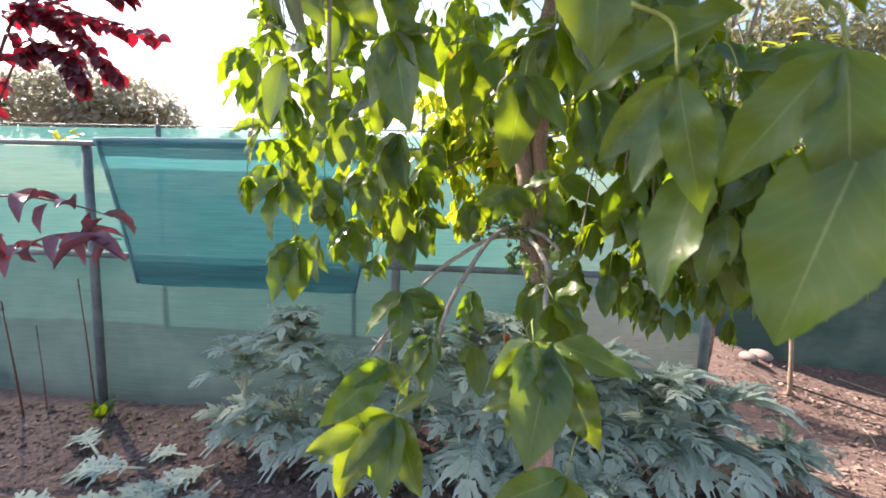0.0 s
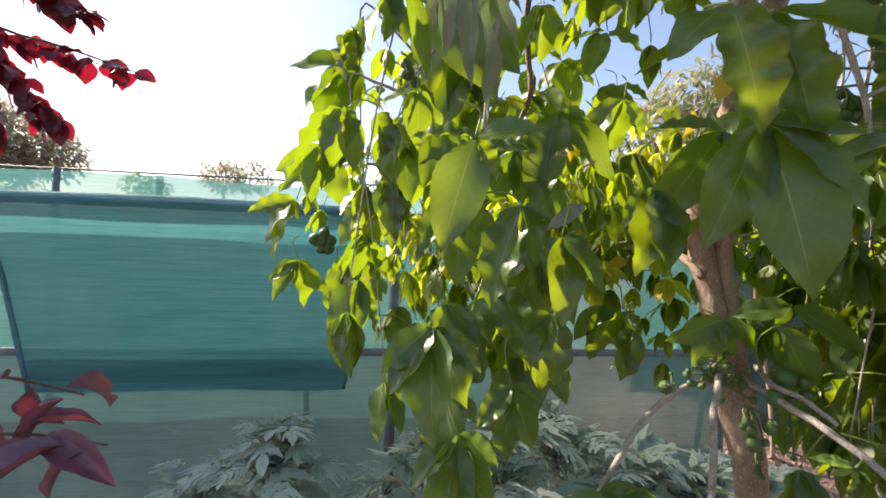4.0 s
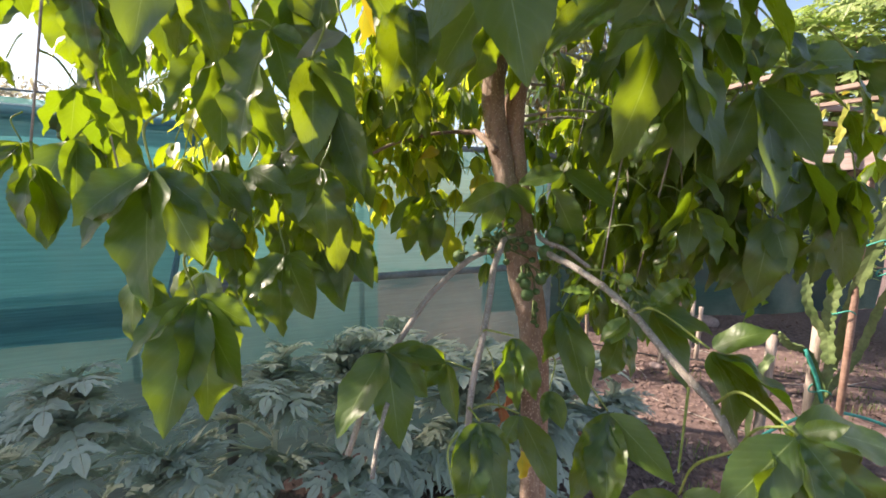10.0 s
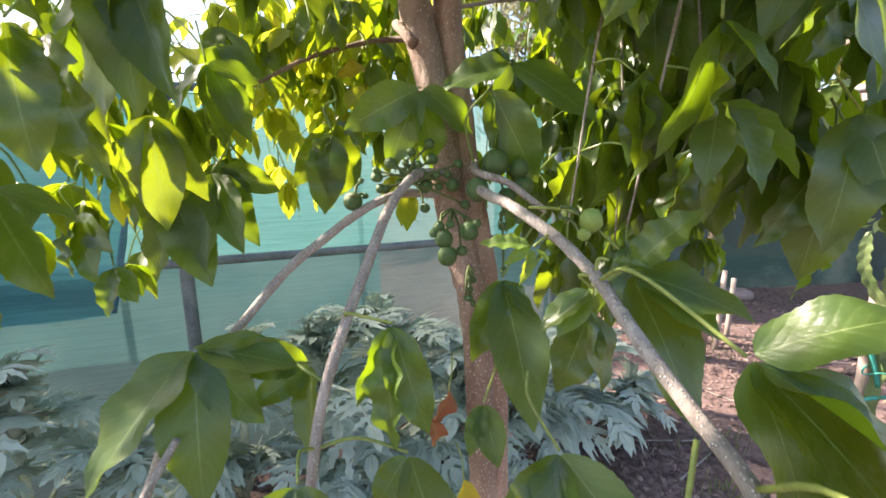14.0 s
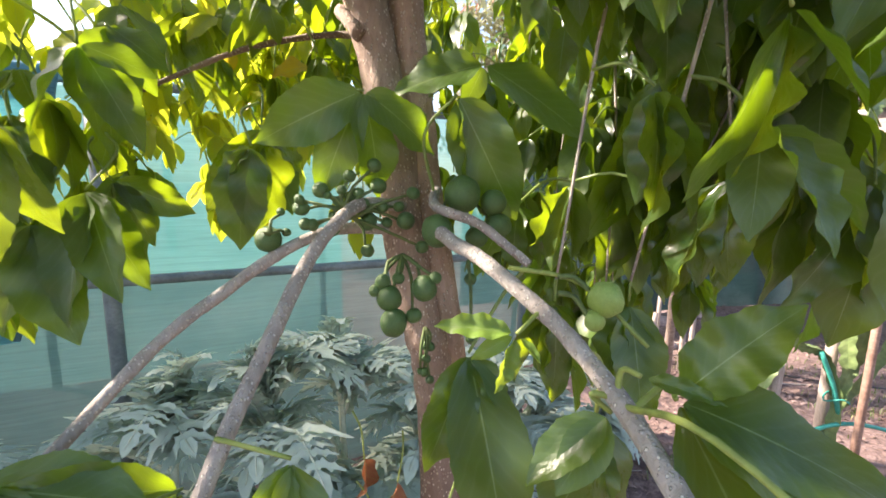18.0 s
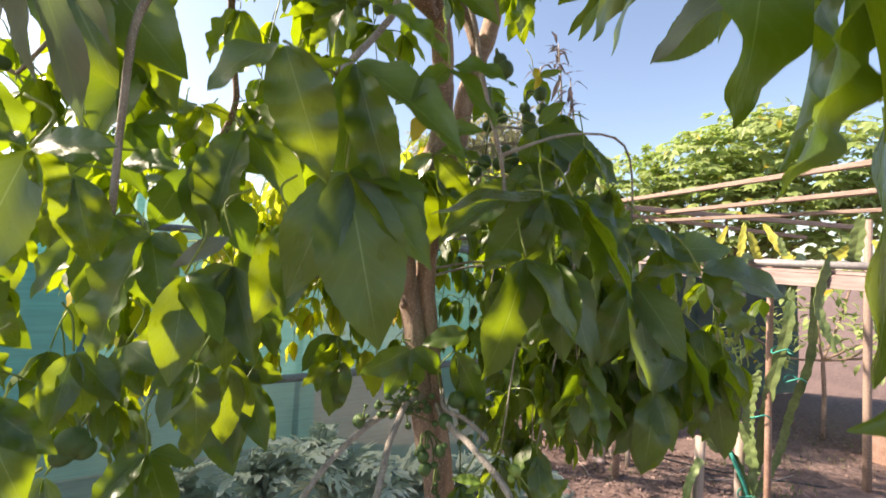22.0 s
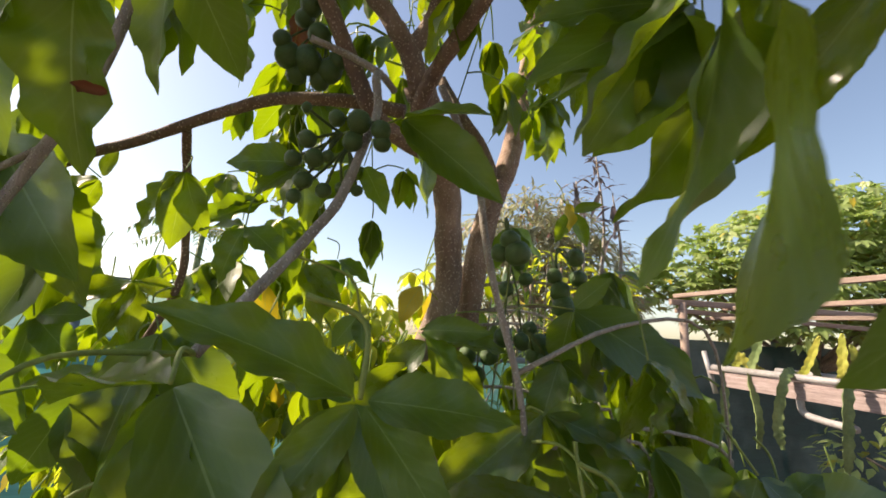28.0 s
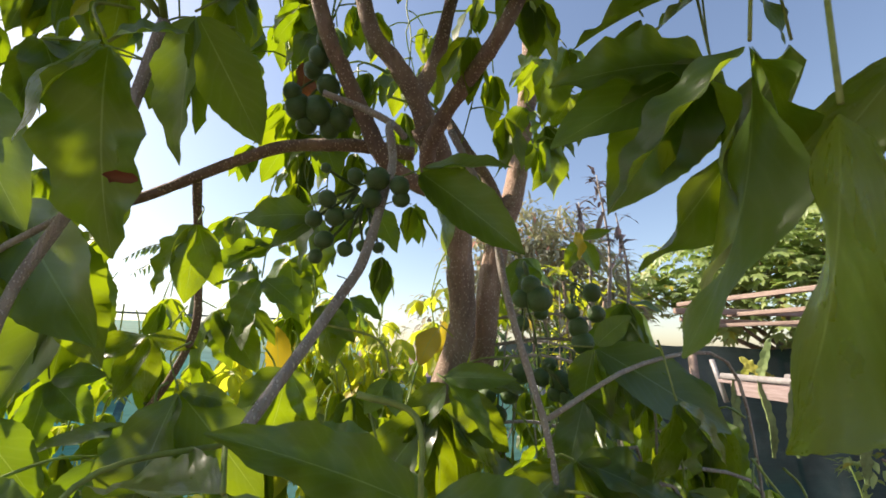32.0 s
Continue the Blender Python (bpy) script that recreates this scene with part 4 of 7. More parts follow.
spray((-0.569, 1.274, 2.130), (-0.561, 1.294, 1.967), (-0.595, 1.289, 2.062), (-0.537, 1.281, 2.078))
spray((-0.456, 0.997, 2.034), (-0.495, 1.011, 1.870), (-0.423, 0.990, 1.974), (-0.376, 0.956, 2.036), (-0.547, 1.023, 2.037), wide=1.10)
spray((-0.353, 1.089, 1.954), (-0.409, 1.087, 1.776), (-0.333, 1.069, 1.850), (-0.313, 1.066, 1.928), wide=1.05)
spray((-0.308, 1.030, 1.902), (-0.315, 1.000, 1.765), (-0.263, 0.978, 1.819), (-0.332, 1.035, 1.841), (-0.273, 1.002, 1.884))
spray((-0.499, 1.067, 1.753), (-0.560, 1.033, 1.655), (-0.499, 1.006, 1.587), (-0.423, 1.045, 1.685), (-0.444, 1.028, 1.635), (-0.579, 1.042, 1.688))
spray((-0.162, 0.828, 2.149), (-0.243, 0.950, 2.112), (-0.154, 0.874, 2.008), (-0.113, 0.807, 1.989), (-0.085, 0.725, 2.032), wide=0.8)
spray((0.001, 1.078, 2.100), (-0.066, 1.168, 1.946), (-0.014, 1.113, 1.904), (0.050, 1.036, 1.972), (-0.089, 1.166, 2.115))
spray((0.112, 1.190, 1.750), (0.009, 1.219, 1.695), (0.069, 1.217, 1.640), (0.190, 1.174, 1.691), (0.136, 1.200, 1.636))
spray((0.236, 1.158, 1.785), (0.342, 1.107, 1.698), (0.149, 1.207, 1.752), (0.222, 1.179, 1.741))
spray((0.200, 1.152, 1.748), (0.267, 1.133, 1.619), (0.222, 1.159, 1.621))
spray((0.180, 0.869, 2.055), (0.155, 0.934, 1.917), (0.222, 0.829, 1.936), (0.234, 0.795, 1.990), (0.194, 0.879, 1.916))
spray((0.238, 0.903, 1.949), (0.204, 0.934, 1.754), (0.269, 0.838, 1.772), (0.243, 0.884, 1.776))
spray((-0.340, 1.157, 1.628), (-0.406, 1.140, 1.558), (-0.357, 1.141, 1.488), (-0.299, 1.154, 1.515), (-0.275, 1.163, 1.592))
spray((-0.457, 1.050, 1.591), (-0.528, 1.019, 1.524), (-0.492, 0.988, 1.434), (-0.440, 0.998, 1.438), (-0.405, 1.017, 1.474), (-0.397, 1.042, 1.543), wide=1.05)
spray((-0.172, 1.428, 1.818), (-0.233, 1.448, 1.710), (-0.117, 1.441, 1.693), (-0.096, 1.425, 1.787), (-0.163, 1.444, 1.720))
spray((0.026, 1.412, 1.733), (0.022, 1.419, 1.569), (-0.052, 1.439, 1.608), (0.081, 1.399, 1.673))
spray((0.014, 1.009, 1.487), (-0.024, 0.999, 1.406), (0.032, 0.959, 1.387), (-0.004, 0.971, 1.371), wide=0.80)
spray((-0.179, 1.123, 1.449), (-0.276, 1.078, 1.330), (-0.076, 1.093, 1.417), (-0.176, 1.058, 1.298), (-0.115, 1.083, 1.367))
spray((-0.085, 0.949, 1.385), (-0.142, 0.893, 1.281), (-0.055, 0.908, 1.340), (-0.093, 0.876, 1.281), (-0.139, 0.933, 1.333))
spray((0.160, 0.929, 1.358), (0.066, 0.907, 1.228), (0.194, 0.824, 1.283), (0.100, 0.863, 1.216))
spray((0.022, 0.995, 1.351), (0.038, 0.911, 1.252), (-0.017, 0.986, 1.305))
spray((0.120, 0.766, 1.330), (0.038, 0.805, 1.279), (0.154, 0.698, 1.325), (0.082, 0.732, 1.265))
spray((0.161, 0.769, 1.526), (0.196, 0.715, 1.567), (0.155, 0.711, 1.423), (0.179, 0.684, 1.451), (0.192, 0.664, 1.467), foot=(0.176, 0.905, 1.537))
spray((0.107, 0.642, 1.487), (0.047, 0.673, 1.401), (0.123, 0.612, 1.508), (0.104, 0.601, 1.454), (0.082, 0.609, 1.416), wide=1.15, foot=(0.145, 0.747, 1.462))
spray((0.190, 0.885, 1.548), (0.225, 0.852, 1.604), (0.234, 0.809, 1.526), (0.218, 0.824, 1.504), (0.188, 0.812, 1.445))
spray((0.225, 0.966, 1.487), (0.176, 0.955, 1.403), (0.213, 0.928, 1.411))
spray((0.324, 0.921, 1.775), (0.308, 0.971, 1.645), (0.333, 0.937, 1.662), (0.359, 0.891, 1.703))
spray((0.406, 0.878, 1.823), (0.449, 0.845, 1.702), (0.408, 0.907, 1.751), (0.445, 0.826, 1.771))
spray((0.181, 1.082, 1.499), (0.129, 1.063, 1.398), (0.174, 0.992, 1.333), (0.204, 1.048, 1.444), wide=0.85)
spray((0.145, 1.064, 1.341), (0.141, 1.017, 1.283), (0.112, 1.038, 1.292))
spray((-0.233, 1.308, 1.720), (-0.229, 1.316, 1.561), (-0.261, 1.307, 1.608), (-0.177, 1.332, 1.598))
spray((-0.187, 1.691, 1.678), (-0.161, 1.683, 1.480), (-0.212, 1.684, 1.516), (-0.103, 1.702, 1.595))
spray((-0.060, 1.120, 1.410), (-0.169, 1.114, 1.447), (-0.129, 1.094, 1.381), (-0.062, 1.063, 1.318))
spray((-0.180, 1.558, 1.656), (-0.202, 1.551, 1.565), (-0.135, 1.566, 1.551), (-0.165, 1.563, 1.605), (-0.077, 1.578, 1.603))
spray((0.010, 1.334, 1.701), (0.003, 1.340, 1.596), (-0.015, 1.338, 1.568), (-0.029, 1.338, 1.656))
spray((0.152, 0.970, 1.560), (0.109, 1.002, 1.562), (0.127, 0.983, 1.543), (0.136, 0.967, 1.525), (0.158, 0.957, 1.546), wide=0.72, mat=M_YOUNG_LEAF)
spray((0.178, 0.914, 1.528), (0.136, 0.929, 1.486), (0.146, 0.917, 1.487))
spray((0.179, 0.898, 1.557), (0.190, 0.864, 1.557), wide=0.60)
spray((-0.286, 1.118, 1.769), (-0.321, 1.099, 1.682), (-0.278, 1.100, 1.640), (-0.254, 1.117, 1.700), (-0.338, 1.102, 1.735))
spray((0.094, 0.823, 1.948), (0.069, 0.870, 1.762), (0.170, 0.788, 1.831), (0.051, 0.857, 1.936), (0.120, 0.834, 1.841))
spray((0.147, 0.847, 2.042), (0.087, 0.911, 1.923), (0.011, 0.954, 2.008), (0.137, 0.870, 1.945))
spray((0.148, 0.792, 2.035), (0.200, 0.739, 1.889), (0.193, 0.746, 1.994), (0.177, 0.771, 1.892))
spray((0.418, 0.882, 1.922), (0.471, 0.793, 1.943), (0.409, 0.844, 1.726), (0.455, 0.797, 1.781), (0.372, 0.914, 1.752))
spray((0.750, 0.890, 1.918), (0.799, 0.768, 1.884), (0.769, 0.809, 1.745), (0.727, 0.935, 1.958), (0.758, 0.855, 1.798))
spray((0.731, 0.915, 1.814), (0.702, 0.935, 1.701), (0.748, 0.858, 1.741), (0.708, 0.868, 1.621))
spray((0.534, 0.900, 1.696), (0.482, 0.887, 1.539), (0.524, 0.856, 1.590))
spray((-0.239, 0.800, 2.132), (-0.190, 0.803, 2.005), (-0.302, 0.805, 2.079), wide=1.15)
spray((-0.162, 0.834, 2.030), (-0.121, 0.816, 1.835), (-0.212, 0.856, 1.885), (-0.070, 0.807, 1.921), (-0.077, 0.803, 2.008))
spray((-0.072, 0.774, 2.148), (-0.170, 0.771, 2.190), (0.005, 0.749, 2.140), (-0.121, 0.764, 2.090), (-0.025, 0.746, 2.084), wide=0.72)
spray((-0.002, 0.976, 2.427), (0.081, 0.911, 2.415), (0.105, 0.927, 2.326), (0.053, 0.980, 2.320))
spray((-0.092, 1.126, 2.404), (-0.185, 1.141, 2.393), (-0.142, 1.148, 2.357), (-0.105, 1.148, 2.329), (-0.077, 1.142, 2.327))
spray((-0.122, 1.450, 2.437), (-0.274, 1.465, 2.350), (-0.225, 1.460, 2.402), wide=0.80)
spray((0.086, 1.091, 2.190), (0.161, 1.028, 2.188), (0.130, 1.038, 2.115), wide=0.80)
spray((-0.033, 0.952, 2.200), (-0.054, 0.956, 2.169), (-0.030, 0.942, 2.168), wide=1.20)
spray((0.453, 1.099, 2.318), (0.483, 1.053, 2.295), (0.407, 1.151, 2.130), (0.471, 1.074, 2.212), (0.422, 1.126, 2.122))
spray((0.426, 1.038, 2.223), (0.459, 0.946, 2.119), (0.434, 0.992, 2.103), (0.405, 1.047, 2.110))
spray((-0.321, 1.486, 2.086), (-0.445, 1.450, 2.057), (-0.237, 1.497, 2.100), (-0.394, 1.462, 2.045))
spray((-0.310, 1.398, 2.244), (-0.396, 1.377, 2.203), (-0.241, 1.405, 2.223), (-0.302, 1.392, 2.145), (-0.338, 1.385, 2.145))
spray((-0.226, 1.117, 2.654), (-0.175, 1.202, 2.537), (-0.241, 1.186, 2.561))
spray((-0.239, 0.949, 2.528), (-0.171, 1.013, 2.438), (-0.237, 1.022, 2.404))
spray((-0.278, 0.900, 2.442), (-0.271, 0.954, 2.284))
spray((-0.280, 0.898, 2.444), (-0.324, 0.923, 2.361), (-0.231, 0.898, 2.465))
spray((0.089, 0.673, 2.403), (0.115, 0.732, 2.214), (0.055, 0.758, 2.315), (0.138, 0.685, 2.299), wide=0.75)
spray((0.280, 0.800, 2.530), (0.181, 0.960, 2.487), (0.248, 0.934, 2.423), (0.203, 0.850, 2.583), (0.325, 0.796, 2.456))
spray((0.206, 0.821, 2.596), (0.207, 0.955, 2.499), (0.212, 0.911, 2.534), wide=0.70)


spray((0.140, 0.661, 1.478), (0.033, 0.643, 1.398), (0.267, 0.608, 1.446), (0.096, 0.584, 1.305), (0.202, 0.579, 1.340), (0.143, 0.608, 1.360))
spray((-0.014, 0.468, 2.102), (0.005, 0.491, 1.974), (0.017, 0.461, 2.007))
spray((0.032, 0.496, 2.133), (0.074, 0.521, 2.008), wide=1.2)
spray((-0.003, 0.511, 2.201), (0.036, 0.535, 2.037), wide=1.2)
spray((0.030, 0.550, 2.245), (0.073, 0.579, 2.133), wide=0.9)
spray((0.198, 0.695, 2.462), (0.176, 0.825, 2.283), wide=0.7)
spray((0.187, 0.723, 2.545), (0.112, 0.839, 2.539), (0.151, 0.784, 2.515), (0.206, 0.694, 2.470))
# long wavy leaves hanging beside the path, yellowed and sheen-grey ones among them
spray((0.031, 0.623, 2.314), (0.093, 0.694, 2.175), wide=1.7)
spray((0.176, 0.615, 2.233), (0.133, 0.668, 2.172), wide=1.1)
spray((0.161, 0.626, 2.394), (0.169, 0.720, 2.314), wide=0.85)
spray((0.125, 0.612, 2.362), (0.159, 0.610, 2.213), wide=0.5)
spray((0.146, 0.581, 2.351), (0.152, 0.600, 2.215), wide=0.75)
spray((0.097, 0.552, 2.188), (0.029, 0.607, 2.124), wide=0.55, mat=M_LEAF_SHEEN)
spray((0.123, 0.485, 2.064), (0.134, 0.502, 1.855), wide=1.1)
spray((0.164, 0.736, 2.459), (0.056, 0.812, 2.385), (0.101, 0.800, 2.341), (0.049, 0.803, 2.449), (0.158, 0.761, 2.246), (0.131, 0.769, 2.357), wide=1.1)
spray((0.217, 0.447, 1.849), (0.163, 0.476, 1.764), (0.171, 0.444, 1.715), wide=0.85)
spray((0.237, 0.453, 1.743), (0.192, 0.419, 1.610))
spray((0.167, 0.369, 1.813), (0.118, 0.401, 1.743), (0.193, 0.362, 1.696), wide=0.7)
spray((-0.510, 0.995, 2.266), (-0.522, 1.030, 2.192), (-0.501, 1.029, 2.157), wide=0.5, mat=M_LEAF_SHEEN)
spray((-0.474, 0.971, 2.264), (-0.457, 1.021, 2.111), (-0.414, 1.040, 2.061), (-0.402, 1.010, 2.166), (-0.397, 0.997, 2.210), wide=0.4, mat=M_LEAF_SHEEN)
spray((-0.558, 1.048, 2.275), (-0.522, 1.102, 2.153), (-0.518, 1.041, 2.234), wide=0.55)
spray((-0.180, 0.994, 1.976), (-0.235, 0.988, 1.918), (-0.231, 0.946, 1.851), (-0.198, 0.934, 1.856), wide=0.95)
spray((-0.254, 1.067, 1.957), (-0.324, 1.054, 1.912), wide=0.6, mat=M_LEAF_SHEEN)
spray((-0.108, 1.520, 2.276), (-0.090, 1.509, 2.121), wide=0.75, mat=M_YELLOW)
spray((0.122, 1.184, 2.265), (0.090, 1.201, 2.204), wide=1.3, mat=M_YELLOW)

def petiole(*points):
    """A long green leaf stalk left on its branch."""
    child("leaf_stalk", Heap().add(*tube(points, 0.0019, 0.0013, 6, 5)).mesh("leaf_stalk", M_GREEN_TWIG), tree)


petiole((0.145, 0.782, 1.469), (0.116, 0.765, 1.426), (0.082, 0.745, 1.386))
petiole((0.170, 1.007, 1.596), (0.195, 0.961, 1.592), (0.209, 0.917, 1.561))


def tuft(p, az):
    """A fingered leaf in the depth of the crown, on a short twig."""
    rng = random.Random(int(p[0] * 100) * 31 + int(p[2] * 100) * 7 + az)
    up = Vector(p) + Vector((rng.uniform(-0.04, 0.04), rng.uniform(0.0, 0.05), rng.uniform(0.05, 0.1)))
    compound(p, az, rng.uniform(0.095, 0.13), rng.uniform(-68, -35), rng.choice((4, 5, 5)), up, mass=True, rng=rng, spread=48)


tuft((-0.58, 2.26, 2.16), 94)
tuft((-0.55, 1.85, 2.21), 275)
tuft((-0.34, 2.30, 1.76), 315)
tuft((-0.45, 2.02, 1.98), 302)
tuft((-0.52, 2.15, 2.04), 142)
tuft((-0.82, 2.47, 2.39), 262)
tuft((-0.77, 2.40, 2.57), 205)
tuft((-0.56, 1.77, 2.30), 8)
tuft((-0.68, 2.25, 2.54), 345)
tuft((-0.63, 1.98, 2.47), 209)
tuft((-0.86, 2.47, 2.58), 90)
tuft((-0.63, 2.41, 1.73), 295)
tuft((-0.55, 2.00, 1.85), 132)
tuft((-0.55, 1.84, 2.46), 325)
tuft((-0.59, 2.10, 2.10), 232)
tuft((-0.74, 2.35, 2.26), 159)
tuft((-0.43, 1.75, 2.23), 19)
tuft((-0.64, 2.36, 2.39), 200)
tuft((-0.19, 2.27, 1.85), 150)
tuft((0.10, 1.63, 2.02), 210)
tuft((0.05, 2.11, 1.97), 71)
tuft((-0.35, 1.79, 2.35), 59)
tuft((-0.12, 2.20, 1.92), 225)
tuft((-0.09, 2.10, 2.07), 263)
tuft((-0.22, 2.17, 1.96), 314)
tuft((0.07, 2.34, 2.10), 188)
tuft((-0.18, 1.88, 2.02), 86)
tuft((0.12, 2.31, 2.23), 255)
tuft((0.18, 1.90, 1.88), 298)
tuft((-0.14, 1.75, 1.93), 32)
tuft((-0.40, 2.12, 2.34), 12)
tuft((0.07, 1.72, 1.88), 55)
tuft((0.06, 2.30, 1.96), 39)
tuft((-0.00, 1.95, 2.32), 91)
tuft((-0.03, 2.07, 2.00), 175)
tuft((-0.10, 1.84, 2.04), 328)
tuft((0.19, 1.79, 1.88), 8)
tuft((-0.21, 2.01, 2.39), 281)
tuft((-0.14, 2.41, 2.27), 111)
tuft((0.29, 2.27, 2.10), 44)
tuft((0.07, 1.71, 2.10), 263)
tuft((0.10, 1.82, 2.09), 195)
tuft((0.17, 1.70, 2.14), 80)
tuft((0.24, 1.99, 1.79), 49)
tuft((0.29, 2.25, 1.73), 322)
tuft((0.26, 2.02, 2.00), 58)
tuft((0.24, 1.95, 1.92), 104)
tuft((0.20, 1.76, 2.08), 127)
tuft((0.32, 2.18, 2.08), 305)
tuft((0.15, 1.69, 1.91), 42)
tuft((0.23, 2.07, 1.87), 99)
tuft((0.18, 1.74, 1.98), 45)
tuft((0.23, 1.89, 2.09), 149)
tuft((0.26, 2.21, 1.93), 160)
tuft((0.17, 1.90, 1.99), 126)
tuft((0.26, 2.12, 2.03), 49)
tuft((0.65, 1.24, 2.04), 300)
tuft((0.89, 1.61, 1.82), 34)
tuft((0.48, 1.35, 2.02), 201)
tuft((1.00, 1.62, 1.90), 62)
tuft((0.68, 1.42, 1.98), 195)
tuft((0.64, 1.33, 2.01), 205)
tuft((0.90, 1.52, 1.87), 13)
tuft((0.61, 1.50, 1.91), 237)
tuft((0.77, 1.40, 1.93), 74)
tuft((1.10, 1.49, 1.86), 157)
tuft((1.13, 1.67, 1.84), 314)
tuft((0.51, 1.26, 2.01), 102)
tuft((1.02, 1.73, 1.91), 35)
tuft((0.85, 1.52, 1.96), 272)
tuft((0.92, 1.45, 1.97), 272)
tuft((0.67, 1.57, 1.98), 135)
tuft((1.02, 1.72, 1.81), 90)
tuft((0.55, 1.40, 1.98), 177)
tuft((0.75, 1.53, 1.96), 280)
tuft((0.71, 1.27, 1.96), 352)
tuft((-0.78, 2.13, 2.29), 197)
tuft((-0.24, 1.53, 1.77), 60)
tuft((-0.35, 1.70, 2.33), 275)
tuft((-0.84, 2.07, 2.01), 191)
tuft((-0.97, 2.41, 2.10), 332)
tuft((-0.74, 2.11, 2.15), 72)
tuft((-0.44, 1.67, 1.86), 89)
tuft((-0.31, 1.56, 2.13), 9)
tuft((-0.63, 1.82, 2.01), 204)
tuft((-0.72, 1.97, 2.30), 187)
tuft((-0.46, 1.65, 2.03), 3)
tuft((-0.31, 1.49, 2.21), 93)
tuft((-0.78, 2.20, 2.42), 209)
tuft((-0.42, 1.74, 1.98), 148)
tuft((-0.29, 1.88, 1.64), 24)
tuft((-0.69, 1.69, 2.40), 60)
tuft((0.04, 1.42, 2.14), 284)
tuft((-0.10, 1.50, 2.00), 107)
tuft((-0.23, 2.13, 2.06), 135)
tuft((0.01, 1.47, 2.01), 321)
tuft((-0.05, 1.48, 2.13), 27)
tuft((0.06, 2.04, 2.19), 332)
tuft((0.00, 1.59, 2.09), 7)
tuft((-0.05, 1.67, 2.32), 161)
tuft((0.03, 1.51, 2.14), 63)
tuft((-0.06, 2.22, 1.99), 149)
tuft((-0.17, 1.91, 1.85), 107)
tuft((0.03, 1.93, 2.11), 310)
tuft((-0.17, 1.67, 1.95), 316)
tuft((-0.08, 1.54, 2.30), 56)
tuft((0.13, 1.54, 1.88), 271)
tuft((0.16, 1.60, 2.07), 109)
tuft((-0.04, 1.98, 1.97), 286)
tuft((-0.01, 1.73, 2.00), 220)
tuft((-0.53, 1.75, 2.16), 126)
tuft((-0.34, 1.65, 2.23), 154)
tuft((-0.48, 1.55, 2.10), 94)
tuft((-0.60, 1.71, 2.49), 138)
tuft((-0.52, 1.69, 2.39), 251)
tuft((-0.61, 1.83, 2.13), 347)
tuft((-0.48, 1.91, 2.14), 60)
tuft((-0.27, 1.77, 2.20), 58)
tuft((-0.49, 1.61, 2.33), 179)
tuft((-0.55, 2.03, 2.03), 130)
tuft((-0.01, 1.81, 2.34), 271)
tuft((-0.61, 1.73, 2.23), 150)
tuft((-0.42, 1.55, 1.71), 38)
tuft((-0.44, 1.56, 1.82), 260)
tuft((-0.46, 1.89, 1.73), 278)
tuft((-0.54, 1.68, 1.54), 277)
tuft((-0.54, 1.53, 1.72), 188)
tuft((-0.43, 1.44, 1.63), 341)
tuft((-0.44, 1.98, 1.44), 266)
tuft((-0.20, 1.66, 1.73), 44)
tuft((-0.46, 1.66, 1.63), 248)
tuft((-0.50, 1.46, 1.69), 287)
tuft((-0.53, 1.62, 1.81), 12)
tuft((-0.37, 1.46, 1.88), 309)
tuft((-0.19, 1.71, 1.66), 42)
tuft((-0.59, 1.94, 1.88), 202)
tuft((0.55, 1.20, 1.95), 171)
tuft((0.33, 1.11, 2.04), 170)
tuft((0.55, 1.27, 1.87), 304)
tuft((0.69, 1.23, 1.83), 126)
tuft((0.61, 1.35, 1.76), 173)
tuft((0.66, 0.83, 1.77), 16)
tuft((0.90, 0.90, 1.72), 69)
tuft((0.70, 1.41, 1.82), 98)
tuft((0.36, 1.11, 1.87), 342)
tuft((0.21, 1.05, 2.09), 157)
tuft((0.43, 1.09, 1.95), 267)
tuft((0.85, 1.35, 1.75), 235)
tuft((0.94, 1.30, 1.72), 12)
tuft((0.51, 1.21, 1.78), 334)
tuft((0.51, 1.33, 2.78), 128)
tuft((0.42, 1.25, 2.73), 100)
tuft((0.58, 1.39, 2.86), 118)
tuft((0.48, 1.33, 2.89), 306)
tuft((0.39, 1.24, 2.91), 218)
tuft((0.50, 1.39, 3.00), 174)
tuft((0.56, 1.41, 2.78), 12)
tuft((0.46, 1.30, 2.96), 109)
tuft((-0.46, 1.93, 1.82), 144)
tuft((-0.28, 1.79, 1.66), 105)
tuft((-0.30, 1.60, 1.75), 329)
tuft((-0.27, 1.43, 1.79), 213)
tuft((-0.31, 1.67, 1.83), 279)
tuft((-0.43, 1.81, 1.82), 124)
tuft((-0.41, 1.76, 1.68), 114)
tuft((-0.42, 1.78, 1.44), 346)
tuft((-0.49, 1.80, 1.75), 22)
tuft((-0.34, 1.48, 1.73), 88)
tuft((-0.22, 1.77, 1.80), 180)
tuft((-0.41, 1.58, 1.60), 162)
tuft((-0.30, 1.52, 1.63), 312)
tuft((-0.35, 1.74, 1.77), 54)
tuft((-0.30, 1.64, 1.60), 276)
tuft((-0.46, 1.78, 1.56), 178)
tuft((-0.53, 1.57, 2.42), 159)
tuft((-0.42, 1.90, 2.25), 102)
tuft((-0.45, 1.45, 2.06), 114)
tuft((-0.05, 1.60, 2.18), 25)
tuft((-0.36, 1.81, 2.17), 204)
tuft((-0.53, 1.54, 2.23), 251)
tuft((-0.53, 1.43, 2.16), 121)
tuft((-0.52, 1.35, 2.26), 14)
tuft((-0.04, 1.73, 2.19), 345)
tuft((-0.01, 1.89, 2.47), 26)
